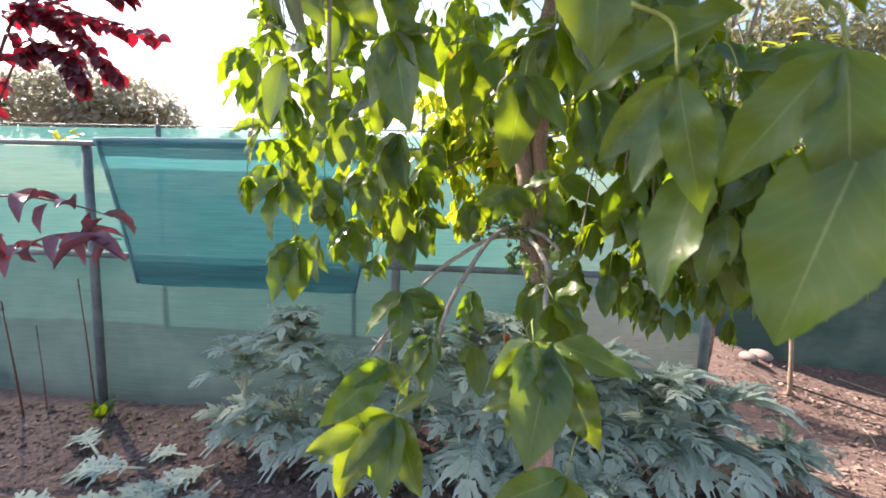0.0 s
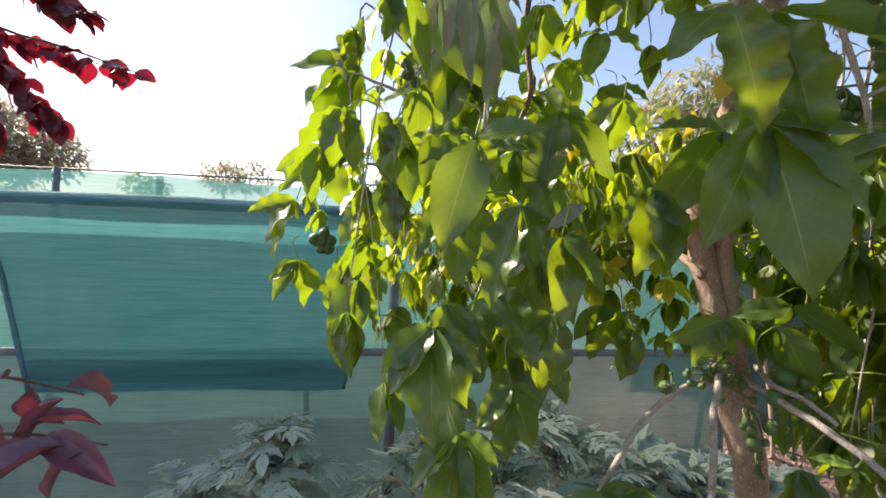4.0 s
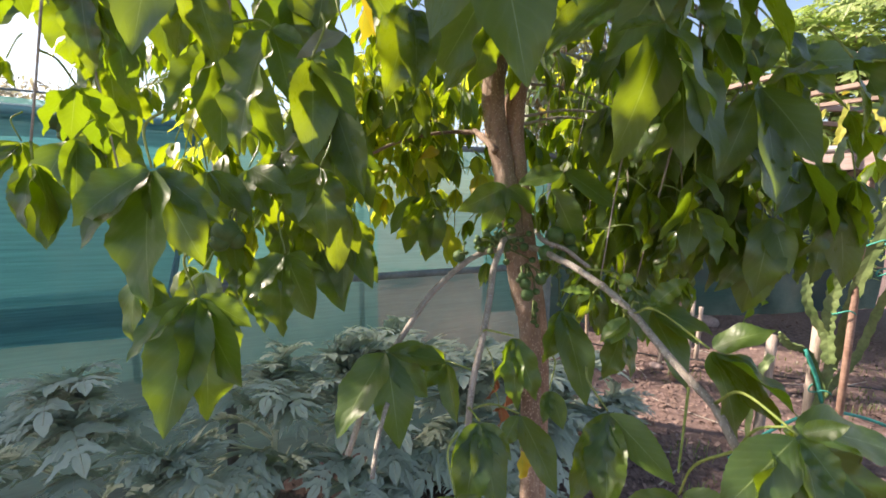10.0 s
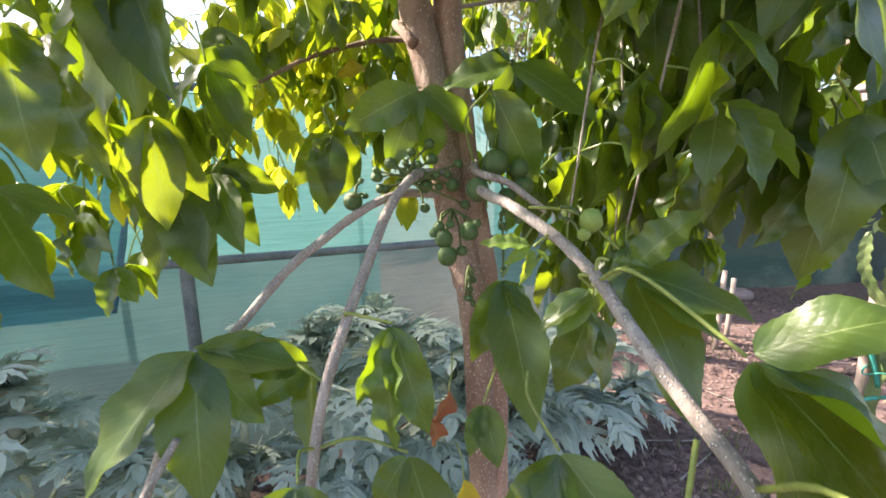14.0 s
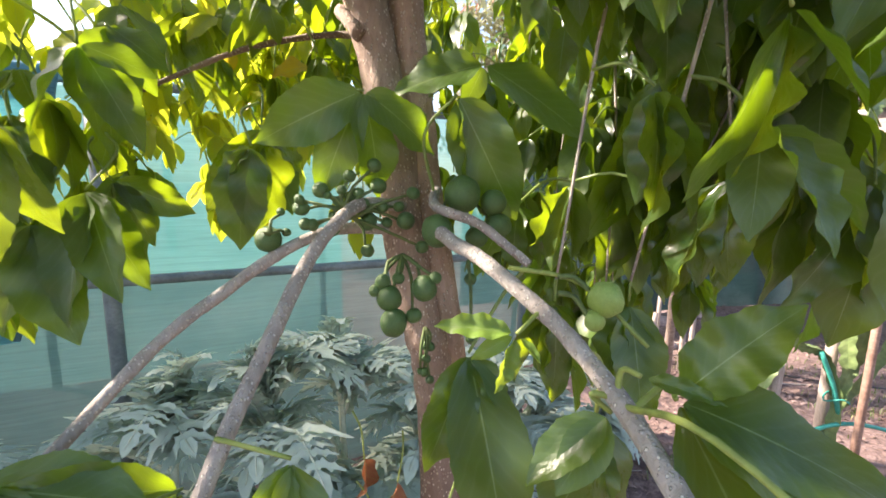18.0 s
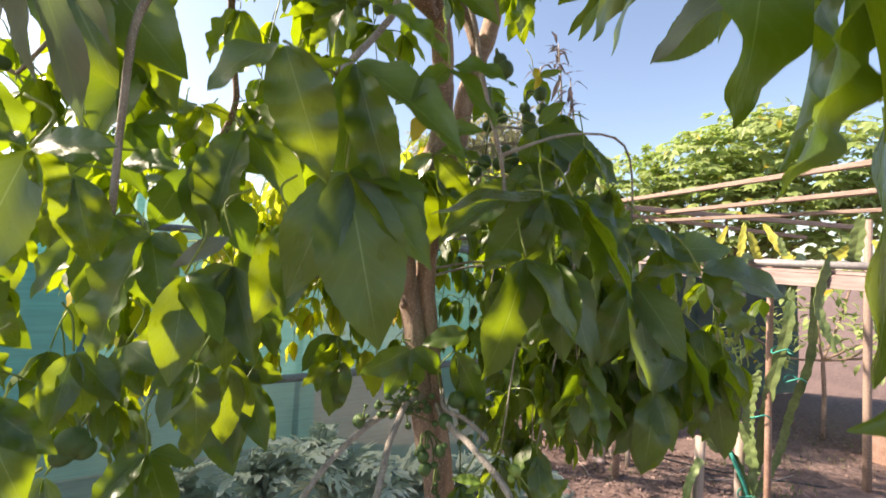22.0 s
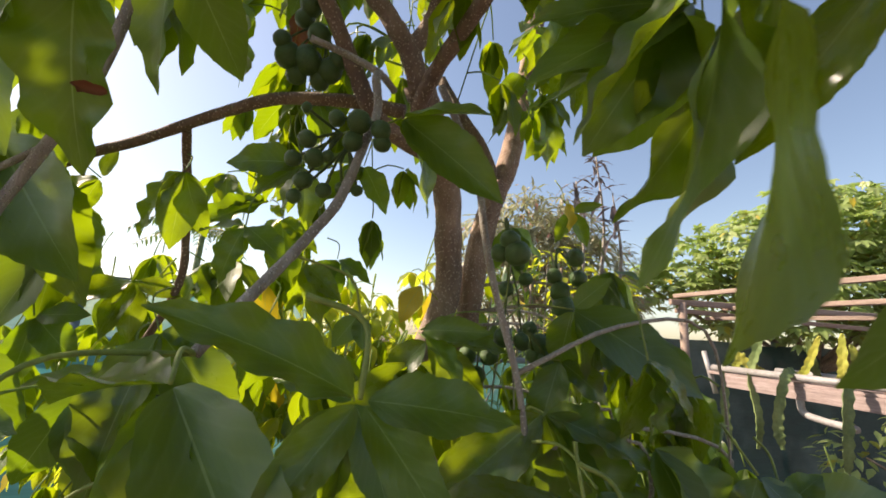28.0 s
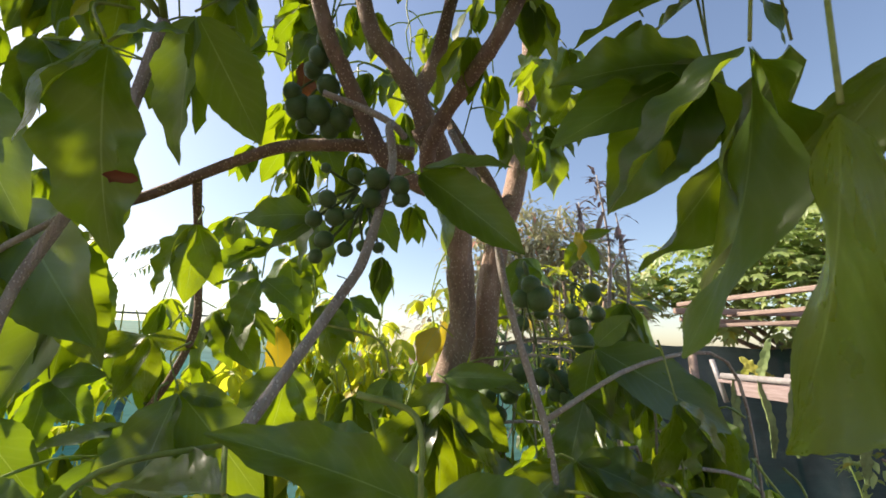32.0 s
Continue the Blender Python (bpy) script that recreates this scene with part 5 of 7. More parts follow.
tuft((-0.03, 1.72, 2.49), 140)
tuft((-0.50, 1.49, 2.33), 87)
tuft((-0.17, 1.47, 2.31), 268)
tuft((-0.40, 1.37, 2.29), 34)
tuft((0.93, 1.62, 1.96), 88)
tuft((1.30, 1.75, 1.83), 235)
tuft((1.08, 1.77, 1.83), 68)
tuft((0.76, 1.30, 1.87), 290)
tuft((0.90, 1.52, 1.70), 107)
tuft((0.74, 1.36, 1.76), 183)
tuft((0.41, 1.30, 1.94), 273)
tuft((0.05, 1.55, 1.95), 199)
tuft((0.80, 1.45, 1.82), 328)
tuft((-0.10, 1.31, 2.16), 130)
tuft((1.04, 1.63, 1.69), 139)
tuft((0.98, 1.47, 1.89), 106)
tuft((-0.02, 1.37, 2.08), 39)
tuft((0.79, 1.36, 2.01), 331)
tuft((0.28, 1.07, 1.88), 309)
tuft((0.69, 0.96, 1.83), 14)
tuft((0.88, 1.23, 1.85), 103)
tuft((0.84, 1.07, 1.78), 72)
tuft((1.02, 1.05, 1.92), 106)
tuft((0.59, 0.98, 1.83), 74)
tuft((0.70, 1.12, 1.78), 248)
tuft((0.78, 1.17, 1.90), 341)
tuft((1.34, 1.18, 1.77), 53)
tuft((0.50, 1.06, 1.85), 352)
tuft((1.00, 1.09, 1.77), 167)
tuft((1.02, 1.23, 1.73), 127)
tuft((0.58, 1.52, 1.99), 129)
tuft((1.50, 1.09, 1.87), 79)
tuft((0.98, 1.30, 1.88), 296)
tuft((0.69, 1.08, 1.88), 338)
tuft((1.09, 1.27, 1.90), 264)
tuft((0.83, 1.27, 1.79), 186)
tuft((1.20, 1.38, 1.79), 258)
tuft((1.02, 0.95, 1.68), 170)
tuft((0.39, 1.21, 1.87), 297)
tuft((0.62, 1.08, 1.82), 292)
tuft((0.66, 1.33, 1.83), 180)
tuft((0.69, 1.45, 1.90), 232)

# unseen limbs and tufts added above the path to shade the leaves below
limb("limb", [(-0.14, 1.12, 2.88), (-0.4, 1.2, 3.3), (-0.8, 1.3, 3.6), (-1.2, 1.3, 3.75)], 0.011, 0.006, seed=41)
limb("limb", [(0.34, 1.0, 3.15), (0.42, 0.6, 3.25), (0.4, 0.2, 3.2), (0.35, 0.0, 3.0)], 0.009, 0.005, seed=43)
limb("limb", [(-0.06, 1.2, 3.15), (-0.3, 1.0, 3.5), (-0.6, 0.9, 3.7)], 0.01, 0.005, seed=42)


# added out of view, blocking sun and sky from the near leaves
def shade_tuft(p, az):
    rng = random.Random(az)
    x, y, z = p
    strand((x, y, z + 0.1), (x + rng.uniform(-0.1, 0.1), y + rng.uniform(-0.1, 0.1), z - 0.12), 4, 0.13, az, mass=True)


shade_tuft((-0.62, 1.1, 2.76), 11)
shade_tuft((-0.7, 1.2, 2.9), 12)
shade_tuft((-0.55, 1.03, 2.72), 13)
shade_tuft((-0.75, 1.05, 2.86), 14)
shade_tuft((-0.64, 1.02, 2.88), 15)
shade_tuft((0.14, 0.48, 2.71), 17)
shade_tuft((0.43, 0.24, 2.55), 9)
shade_tuft((0.34, 0.49, 3.29), 334)
shade_tuft((0.28, 0.14, 2.44), 176)
shade_tuft((0.11, 0.44, 2.81), 241)
shade_tuft((0.28, 0.33, 2.83), 193)
shade_tuft((0.56, 0.42, 2.94), 113)
shade_tuft((0.36, 0.40, 2.71), 208)
shade_tuft((0.26, 0.42, 2.50), 35)
shade_tuft((0.43, 0.34, 2.23), 319)
shade_tuft((0.59, 0.27, 2.63), 343)
shade_tuft((0.22, 0.29, 2.53), 284)
shade_tuft((0.12, 0.02, 2.53), 199)
shade_tuft((0.16, 0.23, 2.77), 70)
shade_tuft((0.14, 0.33, 3.04), 7)
shade_tuft((0.32, 0.25, 2.07), 198)
shade_tuft((0.49, 0.33, 2.51), 288)
shade_tuft((0.11, 0.01, 2.34), 325)
shade_tuft((0.18, 0.20, 2.64), 189)
shade_tuft((0.08, 0.70, 3.08), 314)
shade_tuft((0.12, 0.81, 3.36), 29)
shade_tuft((0.30, 0.64, 3.22), 148)
shade_tuft((0.40, 0.80, 3.06), 347)
shade_tuft((0.22, 0.82, 3.12), 31)
shade_tuft((-0.22, 0.90, 3.06), 164)
shade_tuft((-0.02, 0.53, 2.74), 204)
shade_tuft((0.16, 0.63, 2.83), 302)
shade_tuft((-0.17, 0.61, 2.71), 211)
shade_tuft((-0.03, 0.66, 3.15), 33)
shade_tuft((0.26, 0.66, 3.09), 285)
shade_tuft((-0.19, 0.65, 3.21), 244)
shade_tuft((0.65, 0.60, 3.50), 252)
shade_tuft((0.08, 0.65, 3.00), 174)
shade_tuft((0.02, 0.73, 3.36), 18)
shade_tuft((0.36, 0.62, 3.10), 236)
shade_tuft((0.23, 0.53, 3.06), 34)
shade_tuft((-0.10, 0.78, 2.84), 117)
shade_tuft((0.01, 0.82, 2.96), 82)
shade_tuft((-0.05, 0.89, 3.12), 11)
shade_tuft((0.28, 0.71, 3.34), 11)
shade_tuft((0.55, 0.61, 2.87), 58)
shade_tuft((0.29, 0.63, 2.87), 197)
shade_tuft((0.06, 0.53, 3.14), 317)
shade_tuft((0.11, 0.61, 3.33), 60)
shade_tuft((-0.20, 0.56, 2.81), 122)
shade_tuft((0.02, 0.63, 2.69), 358)
shade_tuft((-0.14, 0.56, 3.13), 182)
shade_tuft((0.22, 0.79, 3.32), 220)
shade_tuft((0.54, 0.79, 3.31), 329)
shade_tuft((-0.32, 0.81, 3.20), 48)
shade_tuft((-0.25, 0.58, 3.29), 216)
shade_tuft((0.16, 0.51, 3.40), 235)
shade_tuft((0.13, 0.61, 2.72), 132)
shade_tuft((0.39, 0.79, 3.41), 237)
shade_tuft((0.14, 0.74, 2.98), 353)
shade_tuft((0.30, 0.77, 3.16), 266)
shade_tuft((0.48, 0.74, 3.03), 242)
shade_tuft((-0.26, 0.61, 2.57), 30)
shade_tuft((0.15, 0.97, 3.34), 348)
shade_tuft((0.50, 0.59, 3.25), 98)
shade_tuft((0.14, 0.50, 3.00), 224)
shade_tuft((0.49, 0.59, 3.01), 139)
shade_tuft((0.37, 0.56, 2.88), 102)
shade_tuft((-0.17, 0.76, 2.93), 244)
shade_tuft((0.26, 0.74, 2.99), 232)
shade_tuft((0.14, 0.79, 3.22), 357)
shade_tuft((-0.19, 0.87, 3.25), 256)
shade_tuft((0.32, 0.82, 3.25), 322)
shade_tuft((0.09, 0.96, 3.26), 106)
shade_tuft((-0.45, 0.68, 2.62), 219)
shade_tuft((-0.03, 0.65, 2.90), 277)
shade_tuft((-0.17, 0.61, 3.04), 348)
shade_tuft((0.56, 0.50, 2.55), 298)
shade_tuft((-0.32, 0.75, 2.62), 105)
shade_tuft((-0.15, 0.79, 3.31), 14)
shade_tuft((-1.22, 1.62, 3.20), 131)
shade_tuft((-1.03, 1.72, 3.26), 288)
shade_tuft((-0.66, 1.55, 3.39), 251)
shade_tuft((-0.82, 1.65, 3.75), 133)
shade_tuft((-1.06, 1.16, 2.94), 230)
shade_tuft((-1.12, 1.84, 3.52), 150)
shade_tuft((-1.06, 1.34, 3.34), 120)
shade_tuft((-1.53, 2.00, 3.96), 84)
shade_tuft((-1.20, 1.56, 3.63), 257)
shade_tuft((-1.20, 1.28, 3.02), 148)
shade_tuft((-1.29, 1.86, 4.06), 64)
shade_tuft((-0.78, 1.95, 3.84), 232)
shade_tuft((-0.84, 1.24, 2.90), 190)
shade_tuft((-1.07, 1.38, 3.04), 233)
shade_tuft((-1.19, 1.50, 3.13), 42)
shade_tuft((-0.89, 1.35, 3.03), 250)
shade_tuft((-1.36, 1.98, 3.86), 204)
shade_tuft((-1.68, 2.09, 3.67), 14)



# loose strands that fill the crown
def curtain(seed, count, xr, yr, ztop, drop, leaves, size, mass=False, el=-58):
    rng = random.Random(seed)
    for i in range(count):
        x, y, z = rng.uniform(*xr), rng.uniform(*yr), rng.uniform(*ztop)
        strand((x, y, z), (x + rng.uniform(-0.12, 0.12), y + rng.uniform(-0.1, 0.1), z - rng.uniform(*drop)), leaves, size, seed * 100 + i, mass=mass, r=0.0028, el=el)


curtain(32, 3, (-0.7, -0.3), (1.25, 1.6), (2.1, 2.5), (0.4, 0.7), 5, 0.125)
curtain(33, 9, (0.45, 0.85), (1.2, 1.6), (1.9, 2.2), (0.35, 0.6), 5, 0.12)
curtain(35, 5, (0.6, 0.95), (1.35, 1.8), (1.7, 2.0), (0.3, 0.5), 5, 0.12, True)
curtain(37, 16, (0.3, 1.0), (1.6, 2.1), (1.8, 2.5), (0.3, 0.6), 5, 0.115, True)
curtain(39, 6, (-0.1, 0.35), (1.35, 1.7), (2.85, 3.3), (0.3, 0.5), 5, 0.12, True)
curtain(41, 9, (-0.7, 0.1), (1.0, 1.7), (3.0, 3.5), (0.3, 0.5), 5, 0.13, True)
# added high towards the sun to shade the upper leaves
curtain(43, 4, (-0.75, -0.35), (1.1, 1.55), (3.0, 3.3), (0.25, 0.45), 5, 0.13, True)
curtain(44, 8, (0.3, 0.75), (0.95, 1.3), (2.0, 2.3), (0.35, 0.55), 4, 0.13)
curtain(42, 5, (-0.1, 0.3), (0.95, 1.6), (3.0, 3.5), (0.3, 0.5), 5, 0.13, True)
stuff("foliage", MASS, M_LEAF_MASS, "dense drooping green foliage behind the trunks, with unseen shading tufts added overhead", "foliage", tree)

# young yellow-green leaves behind the trunks, the sun's glow raised in their colour
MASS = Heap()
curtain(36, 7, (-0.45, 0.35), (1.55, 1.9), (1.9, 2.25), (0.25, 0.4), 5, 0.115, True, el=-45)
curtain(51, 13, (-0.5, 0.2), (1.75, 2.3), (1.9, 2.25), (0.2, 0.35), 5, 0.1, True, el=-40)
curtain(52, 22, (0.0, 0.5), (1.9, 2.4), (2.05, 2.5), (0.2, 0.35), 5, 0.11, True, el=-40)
stuff("young_foliage", MASS, M_YOUNG, "bright yellow-green young leaves, glow of light from behind put into their colour", "foliage", tree)


# ---- fruits ----
FRUIT_ME = [mesh_of("fruit", *ball(1.0, 0.94 + 0.1 * i, 9, 14, 0.012 * i), M_FRUIT) for i in range(3)]
NEW_FRUIT_ME = mesh_of("new_fruit", *ball(1.0, 1.15, 9, 14, 0.05), M_NEW_FRUIT)


def fruit(x, y, z, r, stem, me=None, seed=0):
    rng = random.Random(int(x * 9999) + int(z * 999))
    ob = child("fruit", me or FRUIT_ME[rng.randrange(3)], tree, pose(x, y, z, rng.uniform(-35, 35), rng.uniform(-35, 35), rng.uniform(0, 360)) @ Matrix.Scale(r, 4))
    top = Vector((x, y, z)) + (Vector(stem) - Vector((x, y, z))).normalized() * r * 0.9
    mid = (top + Vector(stem)) / 2 + Vector((rng.uniform(-1, 1), rng.uniform(-1, 1), 0.5)) * 0.006
    child("fruit_stalk", Heap().add(*tube([top, mid, stem], 0.0016, 0.002, 5, 2)).mesh("fruit_stalk", M_STALK), ob)


def cluster(stem, fruits):
    for x, y, z, r in fruits:
        fruit(x, y, z, r, stem)


cluster((-0.01, 1.03, 2.44), ((-0.072, 0.988, 2.411, 0.0092), (-0.049, 0.979, 2.409, 0.0138), (-0.026, 0.970, 2.401, 0.0113), (-0.022, 0.975, 2.388, 0.0103), (-0.052, 0.989, 2.389, 0.0113)))
cluster((-0.06, 1.02, 2.41), ((-0.099, 0.995, 2.382, 0.0104), (-0.105, 0.983, 2.412, 0.0054), (-0.110, 1.006, 2.361, 0.0094), (-0.089, 0.999, 2.364, 0.0109), (-0.097, 1.009, 2.340, 0.0109), (-0.076, 0.993, 2.367, 0.0069)))
cluster((-0.05, 1.03, 2.4), ((-0.075, 1.001, 2.330, 0.0088), (-0.051, 0.986, 2.348, 0.0074), (-0.104, 1.012, 2.321, 0.0078), (-0.042, 0.986, 2.332, 0.0069), (-0.058, 0.993, 2.334, 0.0074)))
cluster((-0.08, 1.17, 2.66), ((-0.131, 1.158, 2.582, 0.0195), (-0.103, 1.154, 2.581, 0.0219), (-0.070, 1.152, 2.573, 0.0195), (-0.116, 1.169, 2.562, 0.0162), (-0.082, 1.164, 2.560, 0.0154), (-0.093, 1.129, 2.611, 0.0178), (-0.142, 1.148, 2.598, 0.0138), (-0.061, 1.139, 2.587, 0.0146)))
cluster((-0.09, 1.16, 2.75), ((-0.110, 1.125, 2.653, 0.0168), (-0.103, 1.106, 2.671, 0.0168), (-0.116, 1.138, 2.638, 0.0143)))
cluster((0.16, 1.0, 2.34), ((0.149, 0.972, 2.303, 0.0126), (0.156, 0.967, 2.287, 0.0164), (0.142, 0.983, 2.288, 0.0120)))
cluster((0.33, 1.1, 2.34), ((0.329, 1.055, 2.318, 0.0143), (0.317, 1.077, 2.264, 0.0161), (0.320, 1.073, 2.240, 0.0179), (0.333, 1.053, 2.284, 0.0143), (0.310, 1.083, 2.289, 0.0125)))
cluster((0.3, 1.2, 2.33), ((0.294, 1.198, 2.276, 0.0138), (0.319, 1.172, 2.294, 0.0138), (0.308, 1.180, 2.322, 0.0118), (0.315, 1.174, 2.183, 0.0158), (0.290, 1.198, 2.188, 0.0168)))
cluster((0.27, 1.1, 2.2), ((0.307, 1.117, 2.180, 0.0176), (0.298, 1.131, 2.205, 0.0130), (0.319, 1.097, 2.147, 0.0167), (0.312, 1.107, 2.155, 0.0148), (0.300, 1.122, 2.161, 0.0130)))
cluster((0.24, 1.2, 2.2), ((0.219, 1.200, 2.153, 0.0164), (0.251, 1.180, 2.154, 0.0164), (0.233, 1.187, 2.123, 0.0143), (0.213, 1.202, 2.140, 0.0133)))
cluster((-0.31, 1.48, 2.13), ((-0.302, 1.493, 2.107, 0.0207), (-0.267, 1.492, 2.082, 0.0196), (-0.247, 1.492, 2.076, 0.0207), (-0.263, 1.488, 2.062, 0.0184)))
cluster((-0.77, 1.73, 1.93), ((-0.803, 1.735, 1.888, 0.0198), (-0.782, 1.738, 1.878, 0.0215), (-0.757, 1.741, 1.886, 0.0198), (-0.764, 1.739, 1.862, 0.0198), (-0.784, 1.736, 1.857, 0.0165), (-0.776, 1.740, 1.906, 0.0165)))
cluster((-0.55, 1.1, 2.16), ((-0.550, 1.160, 2.184, 0.0127), (-0.536, 1.163, 2.170, 0.0109), (-0.554, 1.156, 2.197, 0.0100)))
cluster((-0.41, 1.14, 1.7), ((-0.424, 1.130, 1.666, 0.0200), (-0.432, 1.126, 1.652, 0.0143), (-0.411, 1.132, 1.655, 0.0143)))
cluster((0.2, 1.16, 1.65), ((0.197, 1.130, 1.647, 0.0188), (0.163, 1.117, 1.612, 0.0154), (0.229, 1.122, 1.639, 0.0137), (0.234, 1.119, 1.615, 0.0143), (0.216, 1.132, 1.602, 0.0122)))
cluster((0.14, 1.15, 1.585), ((0.115, 1.119, 1.550, 0.0119), (0.146, 1.108, 1.559, 0.0119), (0.117, 1.112, 1.528, 0.0128), (0.103, 1.124, 1.557, 0.0062), (0.135, 1.107, 1.534, 0.0079), (0.110, 1.123, 1.565, 0.0075), (0.124, 1.119, 1.568, 0.0062), (0.156, 1.105, 1.569, 0.0062)))
cluster((0.02, 1.21, 1.605), ((0.019, 1.230, 1.596, 0.0140), (0.032, 1.230, 1.625, 0.0045), (0.037, 1.230, 1.603, 0.0050)))
cluster((0.09, 1.19, 1.63), ((0.122, 1.187, 1.675, 0.0074), (0.098, 1.195, 1.664, 0.0069), (0.127, 1.189, 1.654, 0.0090), (0.069, 1.202, 1.649, 0.0085), (0.050, 1.206, 1.630, 0.0085), (0.087, 1.200, 1.637, 0.0064), (0.117, 1.194, 1.616, 0.0095), (0.155, 1.181, 1.617, 0.0101), (0.081, 1.202, 1.608, 0.0074), (0.148, 1.183, 1.632, 0.0064), (0.136, 1.188, 1.615, 0.0064), (0.099, 1.197, 1.642, 0.0064)))
cluster((0.1, 1.19, 1.62), ((0.111, 1.189, 1.635, 0.0063), (0.053, 1.201, 1.614, 0.0068), (0.081, 1.197, 1.622, 0.0057), (0.160, 1.172, 1.647, 0.0073), (0.114, 1.188, 1.585, 0.0073), (0.169, 1.168, 1.589, 0.0073), (0.089, 1.194, 1.649, 0.0052), (0.106, 1.190, 1.646, 0.0063), (0.048, 1.201, 1.639, 0.0052), (0.060, 1.200, 1.613, 0.0063), (0.075, 1.197, 1.644, 0.0047), (0.130, 1.184, 1.632, 0.0063)))
cluster((0.17, 1.16, 1.5), ((0.169, 1.156, 1.481, 0.0049), (0.174, 1.153, 1.480, 0.0049), (0.168, 1.151, 1.468, 0.0054), (0.164, 1.147, 1.455, 0.0054), (0.168, 1.141, 1.448, 0.0049), (0.160, 1.149, 1.456, 0.0038)))
cluster((0.2, 1.12, 1.58), ((0.204, 1.122, 1.560, 0.0064), (0.199, 1.109, 1.501, 0.0059), (0.223, 1.111, 1.571, 0.0069)))
fruit(0.193, 0.937, 1.587, 0.0108, (0.173, 0.957, 1.599), NEW_FRUIT_ME)
fruit(0.186, 0.938, 1.574, 0.0062, (0.174, 0.958, 1.588), NEW_FRUIT_ME)


# spent fruit stalks hanging by the trunk, and a dead leaf caught above the fruits
rngw = random.Random(77)
for i in range(18):
    x, y, z = rngw.uniform(0.28, 0.45), rngw.uniform(1.16, 1.3), rngw.uniform(2.15, 2.38)
    d = rngw.uniform(0.14, 0.34)
    pts = [(x, y, z), (x + rngw.uniform(-0.03, 0.03), y - 0.01, z - d * 0.5), (x + rngw.uniform(-0.05, 0.05), y + rngw.uniform(-0.03, 0.03), z - d)]
    child("dry_twig", Heap().add(*tube(pts, 0.0018, 0.001, 5, 4)).mesh("dry_twig", M_TWIG if i % 3 else M_GREEN_TWIG), tree)
DEAD = blade(0.5, 0.6, 0.3, 0.08, 2, seed=91)
child("dead_leaf", mesh_of("dead_leaf", DEAD[0], DEAD[1], M_DEAD, DEAD[2]), tree, leaf_pose((-0.125, 1.225, 2.705), (0.1, -0.1, -1), (0.3, -1, 0.2), 0.075), "dead rust-brown leaf caught between the fruits")


def single_leaf(name, p, d, size, mat, seed, label, curl=0.5):
    """One loose leaf hanging from its stalk at p."""
    shape = blade(0.5, curl, 0.25, 0.06, 2, seed=seed)
    child(name, mesh_of(name, shape[0], shape[1], mat, shape[2]), tree, leaf_pose(p, d, (0.3, -1, 0.3), size, seed * 17 % 50 - 25), label)
    top = Vector(p) - Vector(d).normalized() * 0.05 + Vector((0, 0.01, 0.01))
    child("leaf_stalk", Heap().add(*tube([p, (Vector(p) + top) / 2 + Vector((0.004, 0, 0.006)), top], 0.0012, 0.0014, 5, 3)).mesh("leaf_stalk", M_GREEN_TWIG), tree)


for i, (p, d, size) in enumerate((((0.119, 1.231, 1.31), (0.2, -0.2, -1), 0.07), ((0.156, 1.21, 1.28), (-0.3, -0.2, -1), 0.08), ((0.126, 1.212, 1.23), (0.4, -0.1, -1), 0.07))):
    single_leaf("dead_leaf", p, d, size, M_DEAD, 100 + i, "withered curled brown leaf", 0.9)
for i, (p, d, size) in enumerate((((0.169, 1.182, 1.13), (0.1, -0.2, -1), 0.08), ((-0.088, 1.611, 2.26), (0.05, -0.1, -1), 0.13), ((0.291, 1.524, 2.3), (-0.3, -0.2, -1), 0.09), ((0.456, 1.222, 2.48), (0.25, -0.2, -1), 0.065), ((-0.065, 1.96, 1.98), (-0.4, -0.3, -1), 0.11), ((-0.03, 2.0, 2.02), (0.3, -0.3, -1), 0.1), ((0.114, 1.553, 1.86), (-0.9, -0.3, -0.3), 0.07))):
    single_leaf("yellow_leaf", p, d, size, M_YELLOW, 120 + i, "old leaf turned yellow", 0.4)

# an eaten brown patch on one of the big leaves over the path
rngp = random.Random(5)
u = Vector((0.9, 0.42, 0.1)).normalized()
n = Vector((0.42, -0.89, -0.15)).normalized()
w = n.cross(u).normalized()
c = Vector((-0.2576, 0.9124, 2.3420)) + n * 0.0015
ring = [c + u * 0.011 * math.cos(a) * rngp.uniform(0.7, 1.15) + w * 0.005 * math.sin(a) * rngp.uniform(0.6, 1.3) for a in np.linspace(0, 2 * math.pi, 15)[:-1]]
child("eaten_patch", mesh_of("eaten_patch", ring + [p - n * 0.0008 for p in ring], [tuple(range(14))] + [(i, (i + 1) % 14, 14 + (i + 1) % 14, 14 + i) for i in range(14)], M_DEAD, [(0.5, 0.2)] * 28), tree, label="dry rust-brown patch eaten into a leaf")


